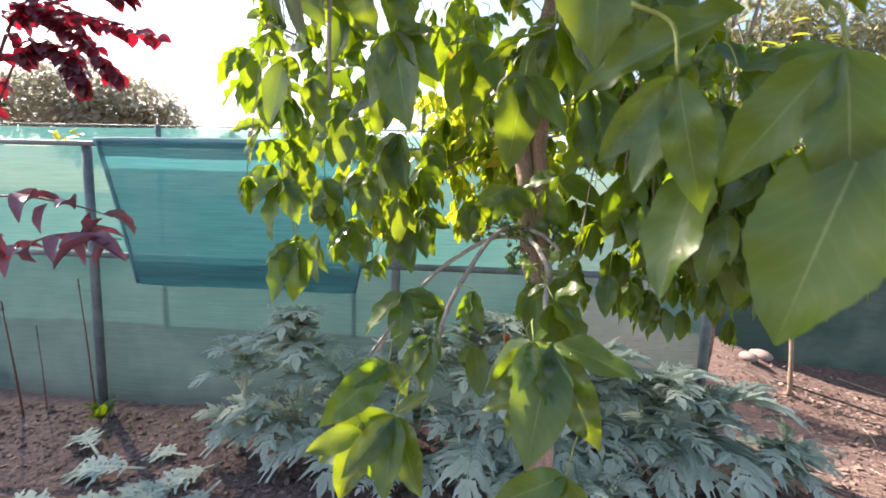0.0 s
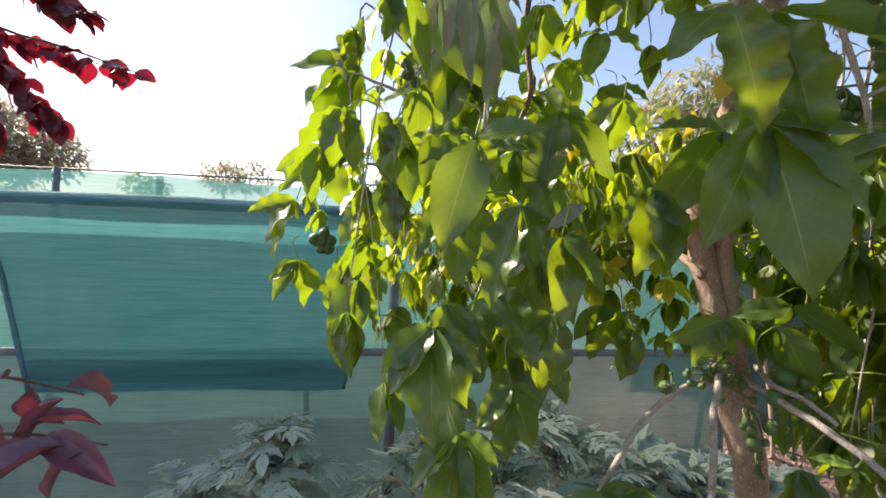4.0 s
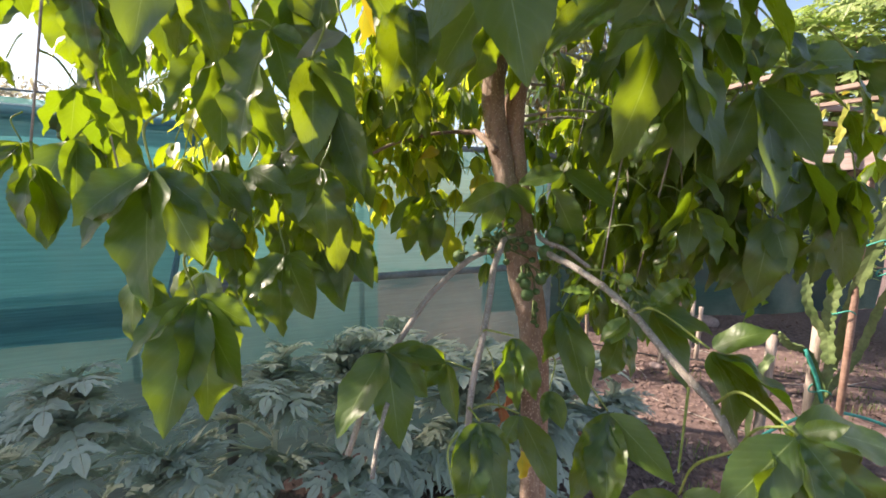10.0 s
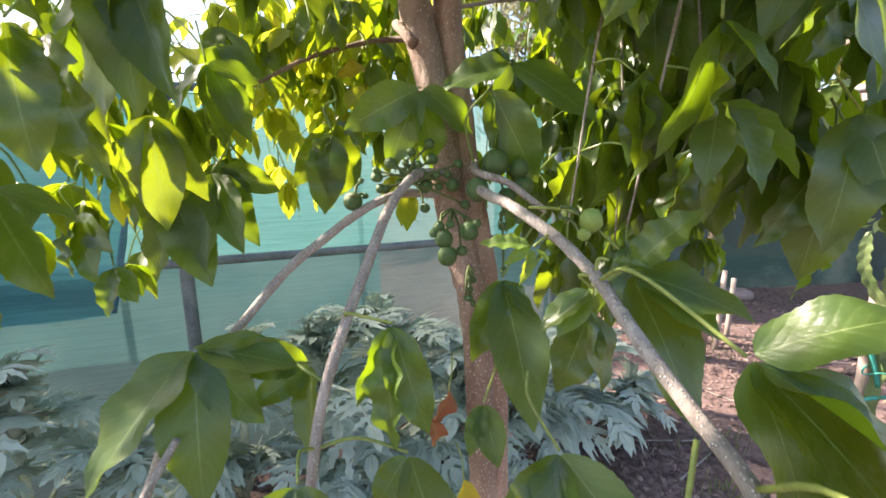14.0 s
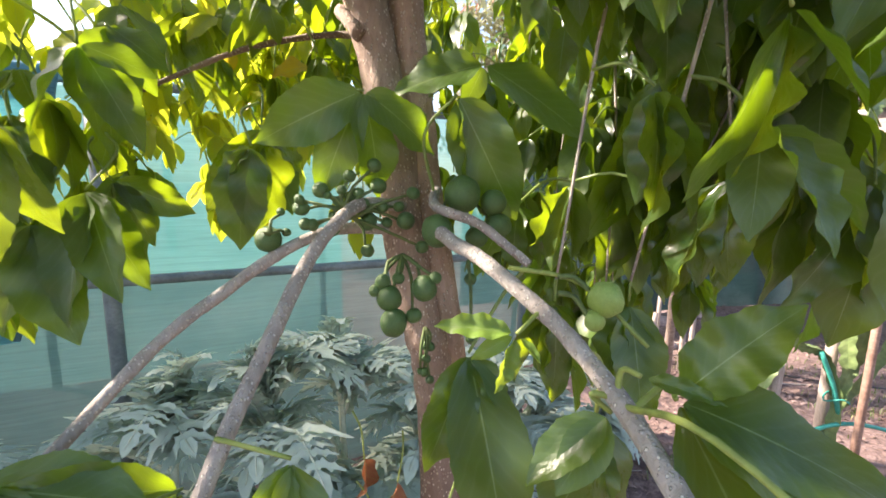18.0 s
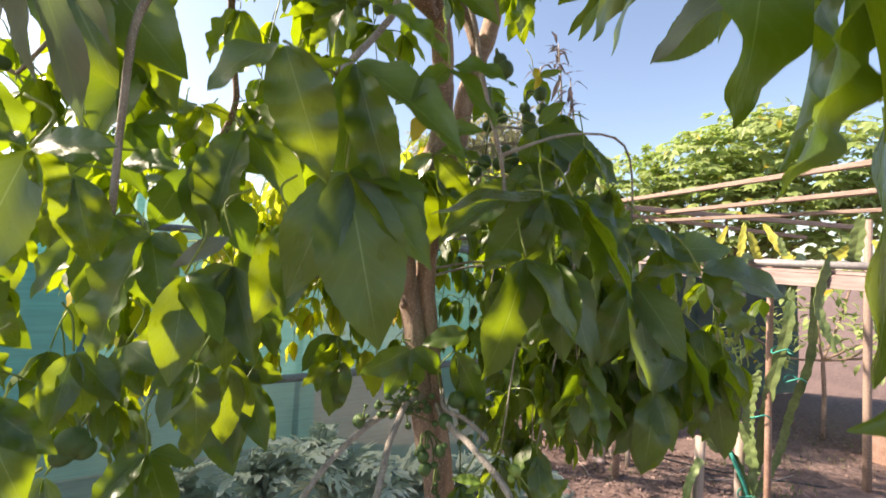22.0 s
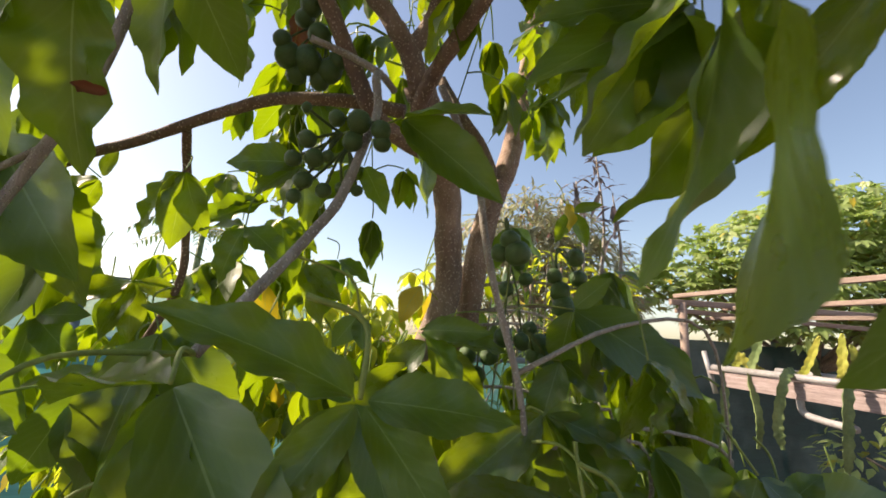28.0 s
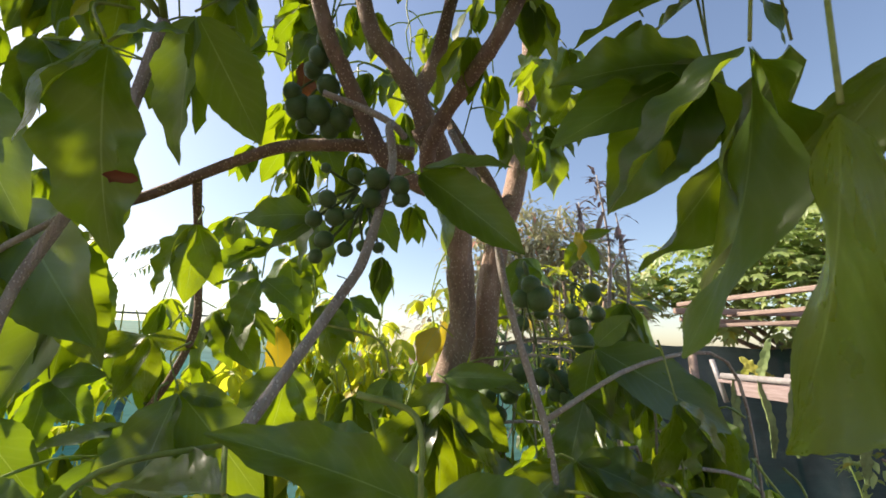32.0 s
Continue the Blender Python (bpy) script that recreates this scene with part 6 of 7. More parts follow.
# ---- cardoon plants along the fence ----
def lobed(length=1.0, lobes=9, width=0.34, arch=0.5, seed=0, droop=0.35):
    """A long silvery leaf, cut to the rib into toothed lobes, arching over; returns blade and rib shapes."""
    rng = random.Random(seed)

    def rib(s):
        a = arch * 1.9 * s
        return Vector((length * (s - 0.28 * arch * s * s), 0, length * (arch * 0.75 * math.sin(min(a, 2.6)) - droop * s ** 3)))

    h = Heap()
    for k in range(lobes):
        s0 = 0.2 + 0.74 * k / lobes
        p = rib(s0)
        d = (rib(min(s0 + 0.03, 1)) - p).normalized()
        for side in (-1, 1):
            w = width * length * math.sin(math.pi * (0.12 + 0.78 * s0)) ** 0.8 * rng.uniform(0.75, 1.2)
            out = (d * rng.uniform(0.5, 0.95) + Vector((0, side, rng.uniform(-0.05, 0.45)))).normalized()
            perp = (d - out * d.dot(out)).normalized()
            lift, curl = rng.uniform(-0.5, -0.05), rng.uniform(-0.3, 0.3)
            n, v, uv = 8, [], []
            for i in range(n + 1):
                t = i / n
                half = w * 0.22 * (1 - t) ** 0.6 * (0.7 + 0.4 * math.sin(3.0 * t))
                fore, aft = half * (1.35 if i % 3 == 1 else 0.62), half * (1.3 if i % 3 == 2 else 0.6)
                c = p + out * w * t + Vector((0, 0, lift * w * t * t)) + perp * curl * w * t * t
                e = Vector((0, 0, 0.3 * half))
                v += [c - perp * aft - out * aft * 0.3 * (i % 3 == 2) + e, c, c + perp * fore + out * fore * 0.4 * (i % 3 == 1) + e]
                uv += [(0.3 + 0.5 * t, 0.1), (0.3 + 0.5 * t, 0.5), (0.3 + 0.5 * t, 0.9)]
            f = []
            for i in range(n):
                a = i * 3
                f += [(a, a + 3, a + 4, a + 1), (a + 1, a + 4, a + 5, a + 2)]
            h.add([tuple(x) for x in v], f, uv)
    tip = blade(0.5, 0.3, 0.1, 0.05, 3, rows=6, seed=seed)
    e = rib(0.9)
    d = (rib(1.0) - rib(0.93)).normalized()
    put(h, tip, leaf_pose(e, d, (0, 0, 1), length * 0.2))
    r = tube([rib(i / 7) for i in range(8)], 0.016 * length + 0.003, 0.003, 6, 3)
    return h, r


CARDOON_ME = []
for i in range(7):
    blades, ribs = lobed(1.0, 11 + i % 3, 0.24 + 0.04 * (i % 3), 0.4 + 0.12 * (i % 4), i, 0.45 + 0.12 * (i % 3))
    CARDOON_ME.append((blades.mesh("cardoon_leaf", M_CARDOON), Heap().add(*ribs).mesh("leaf_rib", M_CARDOON_RIB)))


def cardoon(x, y, height, leaves, seed, lean=(0, 0), stalk=0.0):
    rng = random.Random(seed)
    z = ground_z(x, y)
    plant = root(thing("cardoon_plant", (x, y, z), "silvery grey-green cardoon with deeply cut arching leaves", "plant", "cardoons along the fence"))
    if stalk:
        child("stem", Heap().add(*tube([(x, y, z - 0.02), (x + lean[0] * 0.3, y + lean[1] * 0.3, z + stalk * 0.6), (x + lean[0] * 0.5, y + lean[1] * 0.5, z + stalk)], 0.02, 0.012, 8, 4, 0.06)).mesh("stem", M_CARDOON_RIB), plant)
    for i in range(leaves):
        s = (i + 0.5) / leaves
        az = i * 137.5 + rng.uniform(-20, 20)
        if math.sin(radians(az)) * height > 2.8 - y:
            az = -az
        ln = height * (1.05 - 0.45 * s) * rng.uniform(0.8, 1.15)
        pitch = -(24 + 52 * s) + rng.uniform(-10, 10)
        hz = z + 0.02 + stalk * (rng.uniform(0.25, 1.0) * s if s < 0.3 else rng.uniform(0.5, 1.0))
        m = pose(x + lean[0] * 0.5 * s, y + lean[1] * 0.5 * s, hz, 0, 0, az) @ pose(0, 0, 0, rng.uniform(-15, 15), pitch, 0) @ Matrix.Scale(ln, 4)
        k = rng.randrange(7)
        leaf = child("cardoon_leaf", CARDOON_ME[k][0], plant, m)
        child("leaf_rib", CARDOON_ME[k][1], leaf, m)


cardoon(-1.5, 2.5, 0.42, 16, 1, (0.1, 0.1), 0.6)
cardoon(-1.12, 2.6, 0.56, 32, 2, (0.05, 0.0), 0.72)
cardoon(-0.75, 2.5, 0.52, 22, 3, (0.0, 0.0), 0.4)
cardoon(-0.35, 2.7, 0.6, 26, 4, (0.1, 0.0), 0.7)
cardoon(0.05, 2.6, 0.64, 28, 5, (0.05, 0.0), 0.72)
cardoon(0.42, 2.72, 0.66, 28, 6, (-0.05, 0.0), 0.72)
cardoon(0.78, 2.6, 0.64, 26, 7, (0.0, 0.0), 0.5)
cardoon(1.15, 2.55, 0.62, 26, 8, (0.1, -0.05), 0.4)
cardoon(1.5, 2.6, 0.67, 16, 9, (0.1, -0.05), 0.25)
cardoon(1.85, 2.5, 0.56, 12, 10, (0.1, -0.05), 0.1)
cardoon(0.2, 2.2, 0.44, 18, 11)
cardoon(-0.45, 2.2, 0.4, 14, 12)
cardoon(0.75, 2.1, 0.44, 18, 13)


def fallen_leaves():
    """Cut cardoon leaves lying flat on the mulch."""
    rng = random.Random(8)
    for i, (x, y, az) in enumerate(((-1.75, 2.35, 170), (-1.9, 2.2, 190), (-1.6, 2.1, 215), (-2.1, 2.1, 160), (-1.4, 2.15, 250), (-1.75, 1.95, 200), (-2.3, 2.3, 150), (-1.2, 2.0, 265), (-1.5, 2.3, 230), (-2.0, 1.85, 185))):
        k = rng.randrange(7)
        m = pose(x, y, ground_z(x, y) + 0.04, 0, 0, az) @ pose(0, 0, 0, rng.uniform(-25, 25), 14, 0) @ Matrix.Diagonal((0.5, 0.5, 0.3, 1))
        leaf = root(tagged(new("cut_cardoon_leaf", CARDOON_ME[k][0]), "cut silvery cardoon leaf lying on the mulch", "leaf", "cut leaves on the ground"))
        leaf.matrix_basis = m
        WORLD_OF[leaf] = m
        child("leaf_rib", CARDOON_ME[k][1], leaf, m)


fallen_leaves()

# a small weed at the fence
weed = root(thing("broadleaf_weed", (-2.68, 2.7, 0), "small green broad-leaved weed by the fence post", "plant"))
for i in range(9):
    child("weed_leaf", LEAFLET_ME[i], weed, leaf_pose((-2.68, 2.72, 0.02), (math.cos(i * 0.7), math.sin(i * 0.7), 0.9 + 0.5 * (i % 3)), (0, 0, 1), 0.13 + 0.03 * (i % 3)))


# ---- red-leaved shrub ----
red = root(thing("red_leaf_shrub", (-2.3, 1.7, 0), "dark red-leaved shrub with thin arching stems", "shrub"))
RED_SHAPES = [blade(0.68, 0.25 + 0.1 * i, 0.12, 0.03, 2.5, rows=8, seed=50 + i) for i in range(4)]
RED_HEAP = Heap()
RED_ME = [mesh_of("red_leaf", *(lambda s: (s[0], s[1]))(blade(0.68, 0.25 + 0.1 * i, 0.12, 0.03, 2.5, rows=8, seed=50 + i)), M_RED, blade(0.68, 0.25 + 0.1 * i, 0.12, 0.03, 2.5, rows=8, seed=50 + i)[2]) for i in range(4)]
RED_NARROW = [mesh_of("red_leaf", v, f, M_MAUVE, uv) for v, f, uv in (blade(0.3 + 0.04 * i, 0.5 + 0.15 * i, 0.5, 0.02, 2.5, rows=12, seed=60 + i) for i in range(4))]


def red_stem(points, n, size, seed, r=0.006, hang=-20, joined=False, narrow=False):
    rng = random.Random(seed)
    child("stem", Heap().add(*tube(points, r, 0.0015, 6, 5, 0.05, seed)).mesh("stem", M_RED_STEM), red)
    line = smooth_line(points, 8)
    for i in range(n):
        s = 0.35 + 0.65 * (i + 0.7) / n
        p = line[min(int(s * (len(line) - 1)), len(line) - 1)]
        az, e = rng.uniform(0, 6.28), radians(hang + rng.uniform(-35, 30))
        d = Vector((math.cos(az) * math.cos(e), math.sin(az) * math.cos(e), math.sin(e)))
        k = rng.randrange(4)
        m = leaf_pose(p + d * 0.015, d, (rng.uniform(-0.3, 0.3), -0.5, 0.8), size * rng.uniform(0.75, 1.15), rng.uniform(-30, 30))
        if joined:
            put(RED_HEAP, RED_SHAPES[k], m)
        else:
            child("red_leaf", (RED_NARROW if narrow else RED_ME)[k], red, m)


red_stem([(-2.3, 1.7, 0.0), (-2.3, 1.75, 1.5), (-2.0, 1.75, 2.45), (-1.6, 1.7, 2.42), (-1.27, 1.68, 2.33)], 70, 0.072, 1, 0.012)
red_stem([(-2.2, 1.75, 2.0), (-2.0, 1.75, 2.45), (-1.75, 1.72, 2.42), (-1.5, 1.72, 2.18)], 110, 0.075, 2, hang=-40)
red_stem([(-2.2, 1.75, 2.0), (-2.05, 1.75, 2.6), (-1.7, 1.75, 2.62), (-1.45, 1.72, 2.5)], 100, 0.075, 3, joined=True)
red_stem([(-2.25, 1.75, 2.0), (-2.1, 1.8, 2.7), (-1.8, 1.8, 2.8), (-1.5, 1.8, 2.72)], 90, 0.075, 4, joined=True)
red_stem([(-2.2, 1.75, 1.9), (-2.05, 1.8, 2.3), (-1.85, 1.78, 2.35), (-1.7, 1.75, 2.15)], 90, 0.075, 5, hang=-40, joined=True)
red_stem([(-2.3, 1.7, 0.9), (-1.8, 1.3, 1.6), (-1.35, 1.12, 1.68), (-1.15, 1.12, 1.66), (-1.03, 1.12, 1.63)], 11, 0.12, 6, hang=-14, narrow=True)
red_stem([(-2.3, 1.7, 0.9), (-1.8, 1.2, 1.45), (-1.4, 1.02, 1.6), (-1.2, 0.98, 1.58)], 10, 0.13, 7, hang=-35, narrow=True)
red_stem([(-2.3, 1.7, 0.9), (-1.7, 1.3, 1.4), (-1.3, 1.15, 1.55), (-1.1, 1.1, 1.58), (-0.97, 1.08, 1.57)], 10, 0.12, 8, hang=-10, narrow=True)

stuff("red_foliage", RED_HEAP, M_RED_MASS, "dense dark red foliage of the shrub", "foliage", red)


# ---- trellis for the climbing cacti ----
def beam(name, a, b, w, hgt, mat, parent=None, label=""):
    a, b = Vector(a), Vector(b)
    d = b - a
    v, f = box((0, -w / 2, -hgt / 2), (d.length, w / 2, hgt / 2), min(w, hgt) * 0.12)
    x = d.normalized()
    y = Vector((0, 0, 1)).cross(x).normalized()
    m = Matrix.Translation(a) @ Matrix((x, y, x.cross(y))).transposed().to_4x4()
    return child(name, mesh_of(name, v, f, mat, smooth=False), parent, m, label)


pergola = root(thing("timber_pergola", (3.25, 2.93, 0), "weathered open pergola of pinkish timber poles and beams", "pergola"))
for x, y in ((3.25, 2.93), (5.35, 1.71)):
    child("post", Heap().add(*tube([(x, y, -0.05), (x, y, 2.6)], 0.035, 0.032, 10, 3, 0.03)).mesh("post", M_WOOD), pergola)
for a, b, w, hg in (((3.15, 2.97, 2.6), (6.2, 1.9, 2.6), 0.04, 0.05), ((3.25, 3.0, 2.66), (2.95, 0.3, 2.66), 0.04, 0.035), ((3.7, 2.85, 2.58), (3.5, 0.3, 2.58), 0.06, 0.035), ((3.5, 2.9, 2.48), (3.9, 0.8, 2.48), 0.035, 0.03), ((3.2, 2.96, 2.53), (6.0, 2.4, 2.5), 0.03, 0.04)):
    beam("beam", a, b, w, hg, M_WOOD, pergola)

rack = root(thing("cactus_rack", (3.0, 1.7, 0), "low rack of pale weathered boards and pipes carrying cacti", "rack"))
for i, (dx, z, w, hg) in enumerate(((0.0, 2.05, 0.1, 0.022), (0.1, 2.05, 0.09, 0.022), (0.22, 2.06, 0.1, 0.025), (-0.05, 2.0, 0.022, 0.08), (0.33, 2.05, 0.09, 0.022))):
    beam("board", (3.05 + dx, 2.58 - 0.03 * i, z), (2.86 + dx, 0.75 + 0.05 * i, z - 0.06), w, hg, M_PALE_WOOD, rack)
for a, b, r in (((3.0, 2.55, 2.085), (2.82, 0.9, 2.04), 0.022), ((3.12, 2.2, 2.09), (2.95, 0.8, 2.04), 0.025)):
    child("pipe", rod(a, b, r, 12).mesh("pipe", M_PVC), rack)
child("pipe", rod((3.03, 2.56, 1.9), (3.02, 2.62, 2.2), 0.018, 12).mesh("pipe", M_PVC), rack, label="upright white pipe end")
child("pipe_elbow", Heap().add(*tube([(2.95, 2.0, 2.0), (2.95, 2.0, 1.88), (2.9, 1.9, 1.85), (2.8, 1.7, 1.84)], 0.02, 0.02, 10, 5)).mesh("pipe_elbow", M_PVC), rack)
for x, y in ((2.98, 1.62), (2.92, 0.95)):
    child("leg", Heap().add(*tube([(x, y, -0.05), (x, y, 2.04)], 0.02, 0.018, 8, 3, 0.05)).mesh("leg", M_BRICK), rack)


def cactus_stem(points, w, mat=M_CACTUS, seed=0):
    """A three-winged climbing cactus stem with scalloped ribs."""
    line = smooth_line(points, 7)
    rng = random.Random(seed)
    v, f = [], []
    side = Vector((1, 0.2, 0.1))
    n = len(line)
    for i, p in enumerate(line):
        d = (line[min(i + 1, n - 1)] - line[max(i - 1, 0)]).normalized()
        side = (side - d * side.dot(d)).normalized()
        up = d.cross(side)
        k = (1.0 + 0.16 * (1 if i % 2 else -1)) * min(1, 0.35 + 4 * (n - 1 - i) / n)
        for j in range(6):
            a = 2 * math.pi * j / 6 + 0.25 * i / n
            r = w * k if j % 2 == 0 else w * 0.34
            v.append(p + (side * math.cos(a) + up * math.sin(a)) * r)
    for i in range(n - 1):
        for j in range(6):
            a, b = i * 6 + j, i * 6 + (j + 1) % 6
            f.append((a, b, b + 6, a + 6))
    f += [tuple(range(5, -1, -1)), tuple(range((n - 1) * 6, n * 6))]
    return mesh_of("cactus_stem", v, f, mat, smooth=False)


cactus = root(thing("climbing_cactus", (3.0, 1.75, 0), "green three-ribbed climbing cactus tied to wooden stakes", "cactus"))
for i, (w, pts) in enumerate(((0.034, ((3.0, 1.74, 0.0), (2.98, 1.72, 0.5), (3.02, 1.68, 0.8), (2.98, 1.62, 1.2), (2.9, 1.5, 1.65), (2.9, 1.48, 1.95))),
                              (0.026, ((2.98, 1.72, 0.45), (3.1, 1.62, 0.75), (3.12, 1.55, 1.1), (3.02, 1.42, 1.5), (2.98, 1.4, 2.0))),
                              (0.04, ((2.98, 1.7, 0.7), (2.95, 1.72, 0.95), (2.93, 1.7, 1.2), (2.92, 1.65, 1.35))),
                              (0.03, ((2.98, 1.72, 0.5), (2.9, 1.78, 0.75), (2.8, 1.85, 0.8), (2.74, 1.88, 0.88))),
                              (0.028, ((2.72, 1.9, 0.72), (2.66, 1.95, 0.5), (2.68, 1.97, 0.1))),
                              (0.03, ((2.97, 1.72, 0.85), (2.85, 1.8, 1.1), (2.83, 1.8, 1.3))),
                              (0.03, ((3.0, 1.75, 0.3), (2.92, 1.8, 0.2), (2.85, 1.82, 0.02))),
                              (0.03, ((3.02, 1.66, 0.95), (3.08, 1.66, 1.15), (3.06, 1.64, 1.4))))):
    child("cactus_stem", cactus_stem(pts, w, seed=i), cactus)
for x, y, h, t in ((2.72, 1.92, 0.85, 0.03), (3.03, 1.8, 0.95, 0.0)):
    stake = root(tagged(new("wooden_stake", Heap().add(*tube([(x - t, y, -0.05), (x + t, y, h)], 0.032, 0.03, 10, 3, 0.03)).mesh("wooden_stake", M_STAKE)), "round pale wooden stake standing in the soil", "stake", "stakes"))
root(tagged(new("green_hose", Heap().add(*tube([(2.45, 1.95, 0.02), (2.7, 1.82, 0.25), (2.98, 1.7, 0.36), (3.3, 1.55, 0.3), (3.7, 1.3, 0.1)], 0.011, 0.011, 8, 8)).mesh("green_hose", M_ROPE)), "turquoise garden hose looped around the cactus", "hose"))
for z, x, y in ((0.5, 2.98, 1.73), (1.05, 2.97, 1.66), (1.5, 2.95, 1.54), (1.32, 3.03, 1.5)):
    ring = [(x + 0.055 * math.cos(a), y + 0.055 * math.sin(a), z + 0.02 * math.sin(2 * a)) for a in np.linspace(0, 6.3, 9)]
    child("tie", Heap().add(*tube(ring, 0.005, 0.005, 5, 3)).mesh("tie", M_ROPE), cactus, label="turquoise plastic tie")
strip = root(tagged(new("plastic_strip", Heap().add(*tube([(2.85, 1.78, 0.78), (2.93, 1.74, 0.6), (2.98, 1.71, 0.42)], 0.013, 0.013, 6, 4)).mesh("plastic_strip", M_ROPE)), "turquoise plastic strip tied to the cactus", "strip"))

draped = root(thing("draped_cactus", (3.0, 1.8, 2.08), "yellow-green climbing cactus sprawling over the board rack", "cactus"))
rngc = random.Random(21)
for i in range(26):
    y = 2.5 - 1.6 * i / 26 + rngc.uniform(-0.05, 0.05)
    x = 3.0 - 0.1 * (2.5 - y) + rngc.uniform(-0.02, 0.2)
    if i % 2:
        ax, ay = rngc.uniform(-0.14, 0.1), rngc.uniform(-0.2, 0.2)
        pts = ((x, y, 2.08), (x + ax * 0.4, y + ay * 0.4, 2.12), (x + ax, y + ay, 2.2 + rngc.uniform(0, 0.14)))
        child("cactus_stem", cactus_stem(pts, rngc.uniform(0.02, 0.034), (M_CACTUS_SUNLIT, M_CACTUS)[i % 3 == 0], i), draped, label="stem with sunlit yellow put into its colour")
    elif i % 4 == 0:
        pts = ((x, y, 2.1), (x - 0.12, y, 2.06), (x - 0.15, y + rngc.uniform(-0.05, 0.05), 1.8), (x - 0.13, y + rngc.uniform(-0.05, 0.05), 1.6 + rngc.uniform(-0.1, 0.1)))
        child("cactus_stem", cactus_stem(pts, rngc.uniform(0.026, 0.034), M_CACTUS, i), draped)

# thin white stakes
for x, y, h in ((3.48, 3.26, 0.5), (3.58, 3.03, 0.75), (4.1, 3.66, 0.6), (3.97, 3.19, 0.6), (5.0, 4.3, 0.5)):
    tagged(new("thin_stake", Heap().add(*tube([(x, y, -0.03), (x + 0.02, y, h)], 0.024, 0.022, 8, 3, 0.04)).mesh("thin_stake", M_STAKE)), "short pale stake beside a young plant", "stake", "row of stakes")

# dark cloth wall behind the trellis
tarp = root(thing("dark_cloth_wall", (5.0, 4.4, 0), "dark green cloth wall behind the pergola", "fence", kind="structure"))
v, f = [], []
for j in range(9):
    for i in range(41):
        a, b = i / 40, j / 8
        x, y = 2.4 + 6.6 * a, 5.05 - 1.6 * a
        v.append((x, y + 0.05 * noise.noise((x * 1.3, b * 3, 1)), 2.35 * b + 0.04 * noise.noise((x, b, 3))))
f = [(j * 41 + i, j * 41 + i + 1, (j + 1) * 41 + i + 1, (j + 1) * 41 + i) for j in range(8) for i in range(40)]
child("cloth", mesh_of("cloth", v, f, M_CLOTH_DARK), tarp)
for a in (0.0, 0.33, 0.66, 1.0):
    child("post", rod((2.4 + 6.6 * a, 5.1 - 1.6 * a, -0.1), (2.4 + 6.6 * a, 5.1 - 1.6 * a, 2.4), 0.03).mesh("post", M_PIPE), tarp)

# blocks and stones on the soil
for i, (x, y, s) in enumerate(((6.5, 1.8, 0.3), (6.95, 1.75, 0.3), (7.4, 1.7, 0.3), (7.9, 1.7, 0.3))):
    blk = root(tagged(new("clay_block", mesh_of("clay_block", *box((x - 0.2, y - 0.12, -0.02), (x + 0.2, y + 0.12, 0.38), 0.015), M_BRICK, smooth=False)), "large reddish clay block at the edge of the bed", "block", "edging blocks"))
for i, (x, y, s) in enumerate(((4.0, 3.45, 0.09), (4.7, 4.0, 0.12), (5.4, 4.0, 0.15), (3.1, 4.4, 0.1), (2.85, 4.2, 0.08), (3.35, 3.2, 0.06))):
    vv, ff = ball(s, 0.6, 6, 9)
    vv = [(p[0] * (1 + 0.2 * noise.noise(Vector(p) * 9 + Vector((i, 0, 0)))) + x, p[1] * 1.2 + y, p[2] + ground_z(x, y) + s * 0.3) for p in vv]
    tagged(new("stone", mesh_of("stone", vv, ff, M_PALE_WOOD)), "rounded pale stone half sunk in the soil", "stone", "stones")


# ---- trees and shrubs beyond ----
M_FIG = leaf_mat("fig_leaf", (0.24, 0.33, 0.12), (0.46, 0.52, 0.22), (0.5, 0.62, 0.16), island=True, old_part=0.05, thin=0.45)
# far foliage, paled in its base colour to stand for haze
M_HAZE_LEAF = leaf_mat("hazed_far_leaf", (0.32, 0.29, 0.23), (0.5, 0.44, 0.36), (0.5, 0.44, 0.32), island=True, old_part=0.1, old=(0.4, 0.3, 0.2), thin=0.5)
M_LONG = leaf_mat("long_leaf", (0.03, 0.07, 0.03), (0.09, 0.15, 0.05), (0.15, 0.25, 0.04), island=True, old_part=0.05, thin=0.3)
FIG_LEAF = Heap()
for a, s in ((-75, 0.6), (-38, 0.85), (0, 1.0), (38, 0.85), (75, 0.6)):
    put(FIG_LEAF, blade(0.36, 0.3, 0.08, 0.03, 2, rows=4, seed=a), leaf_pose((0, 0, 0), (math.cos(radians(a)), math.sin(radians(a)), 0), (0, 0, 1), s))
FIG_SHAPE = (np.concatenate(FIG_LEAF.v), FIG_LEAF.f, np.concatenate(FIG_LEAF.uv))
LONG_SHAPE = blade(0.2, 0.4, 0.1, 0.03, 2, rows=5, seed=4)
SMALL_SHAPE = blade(0.4, 0.3, 0.1, 0.03, 2, rows=3, seed=6)


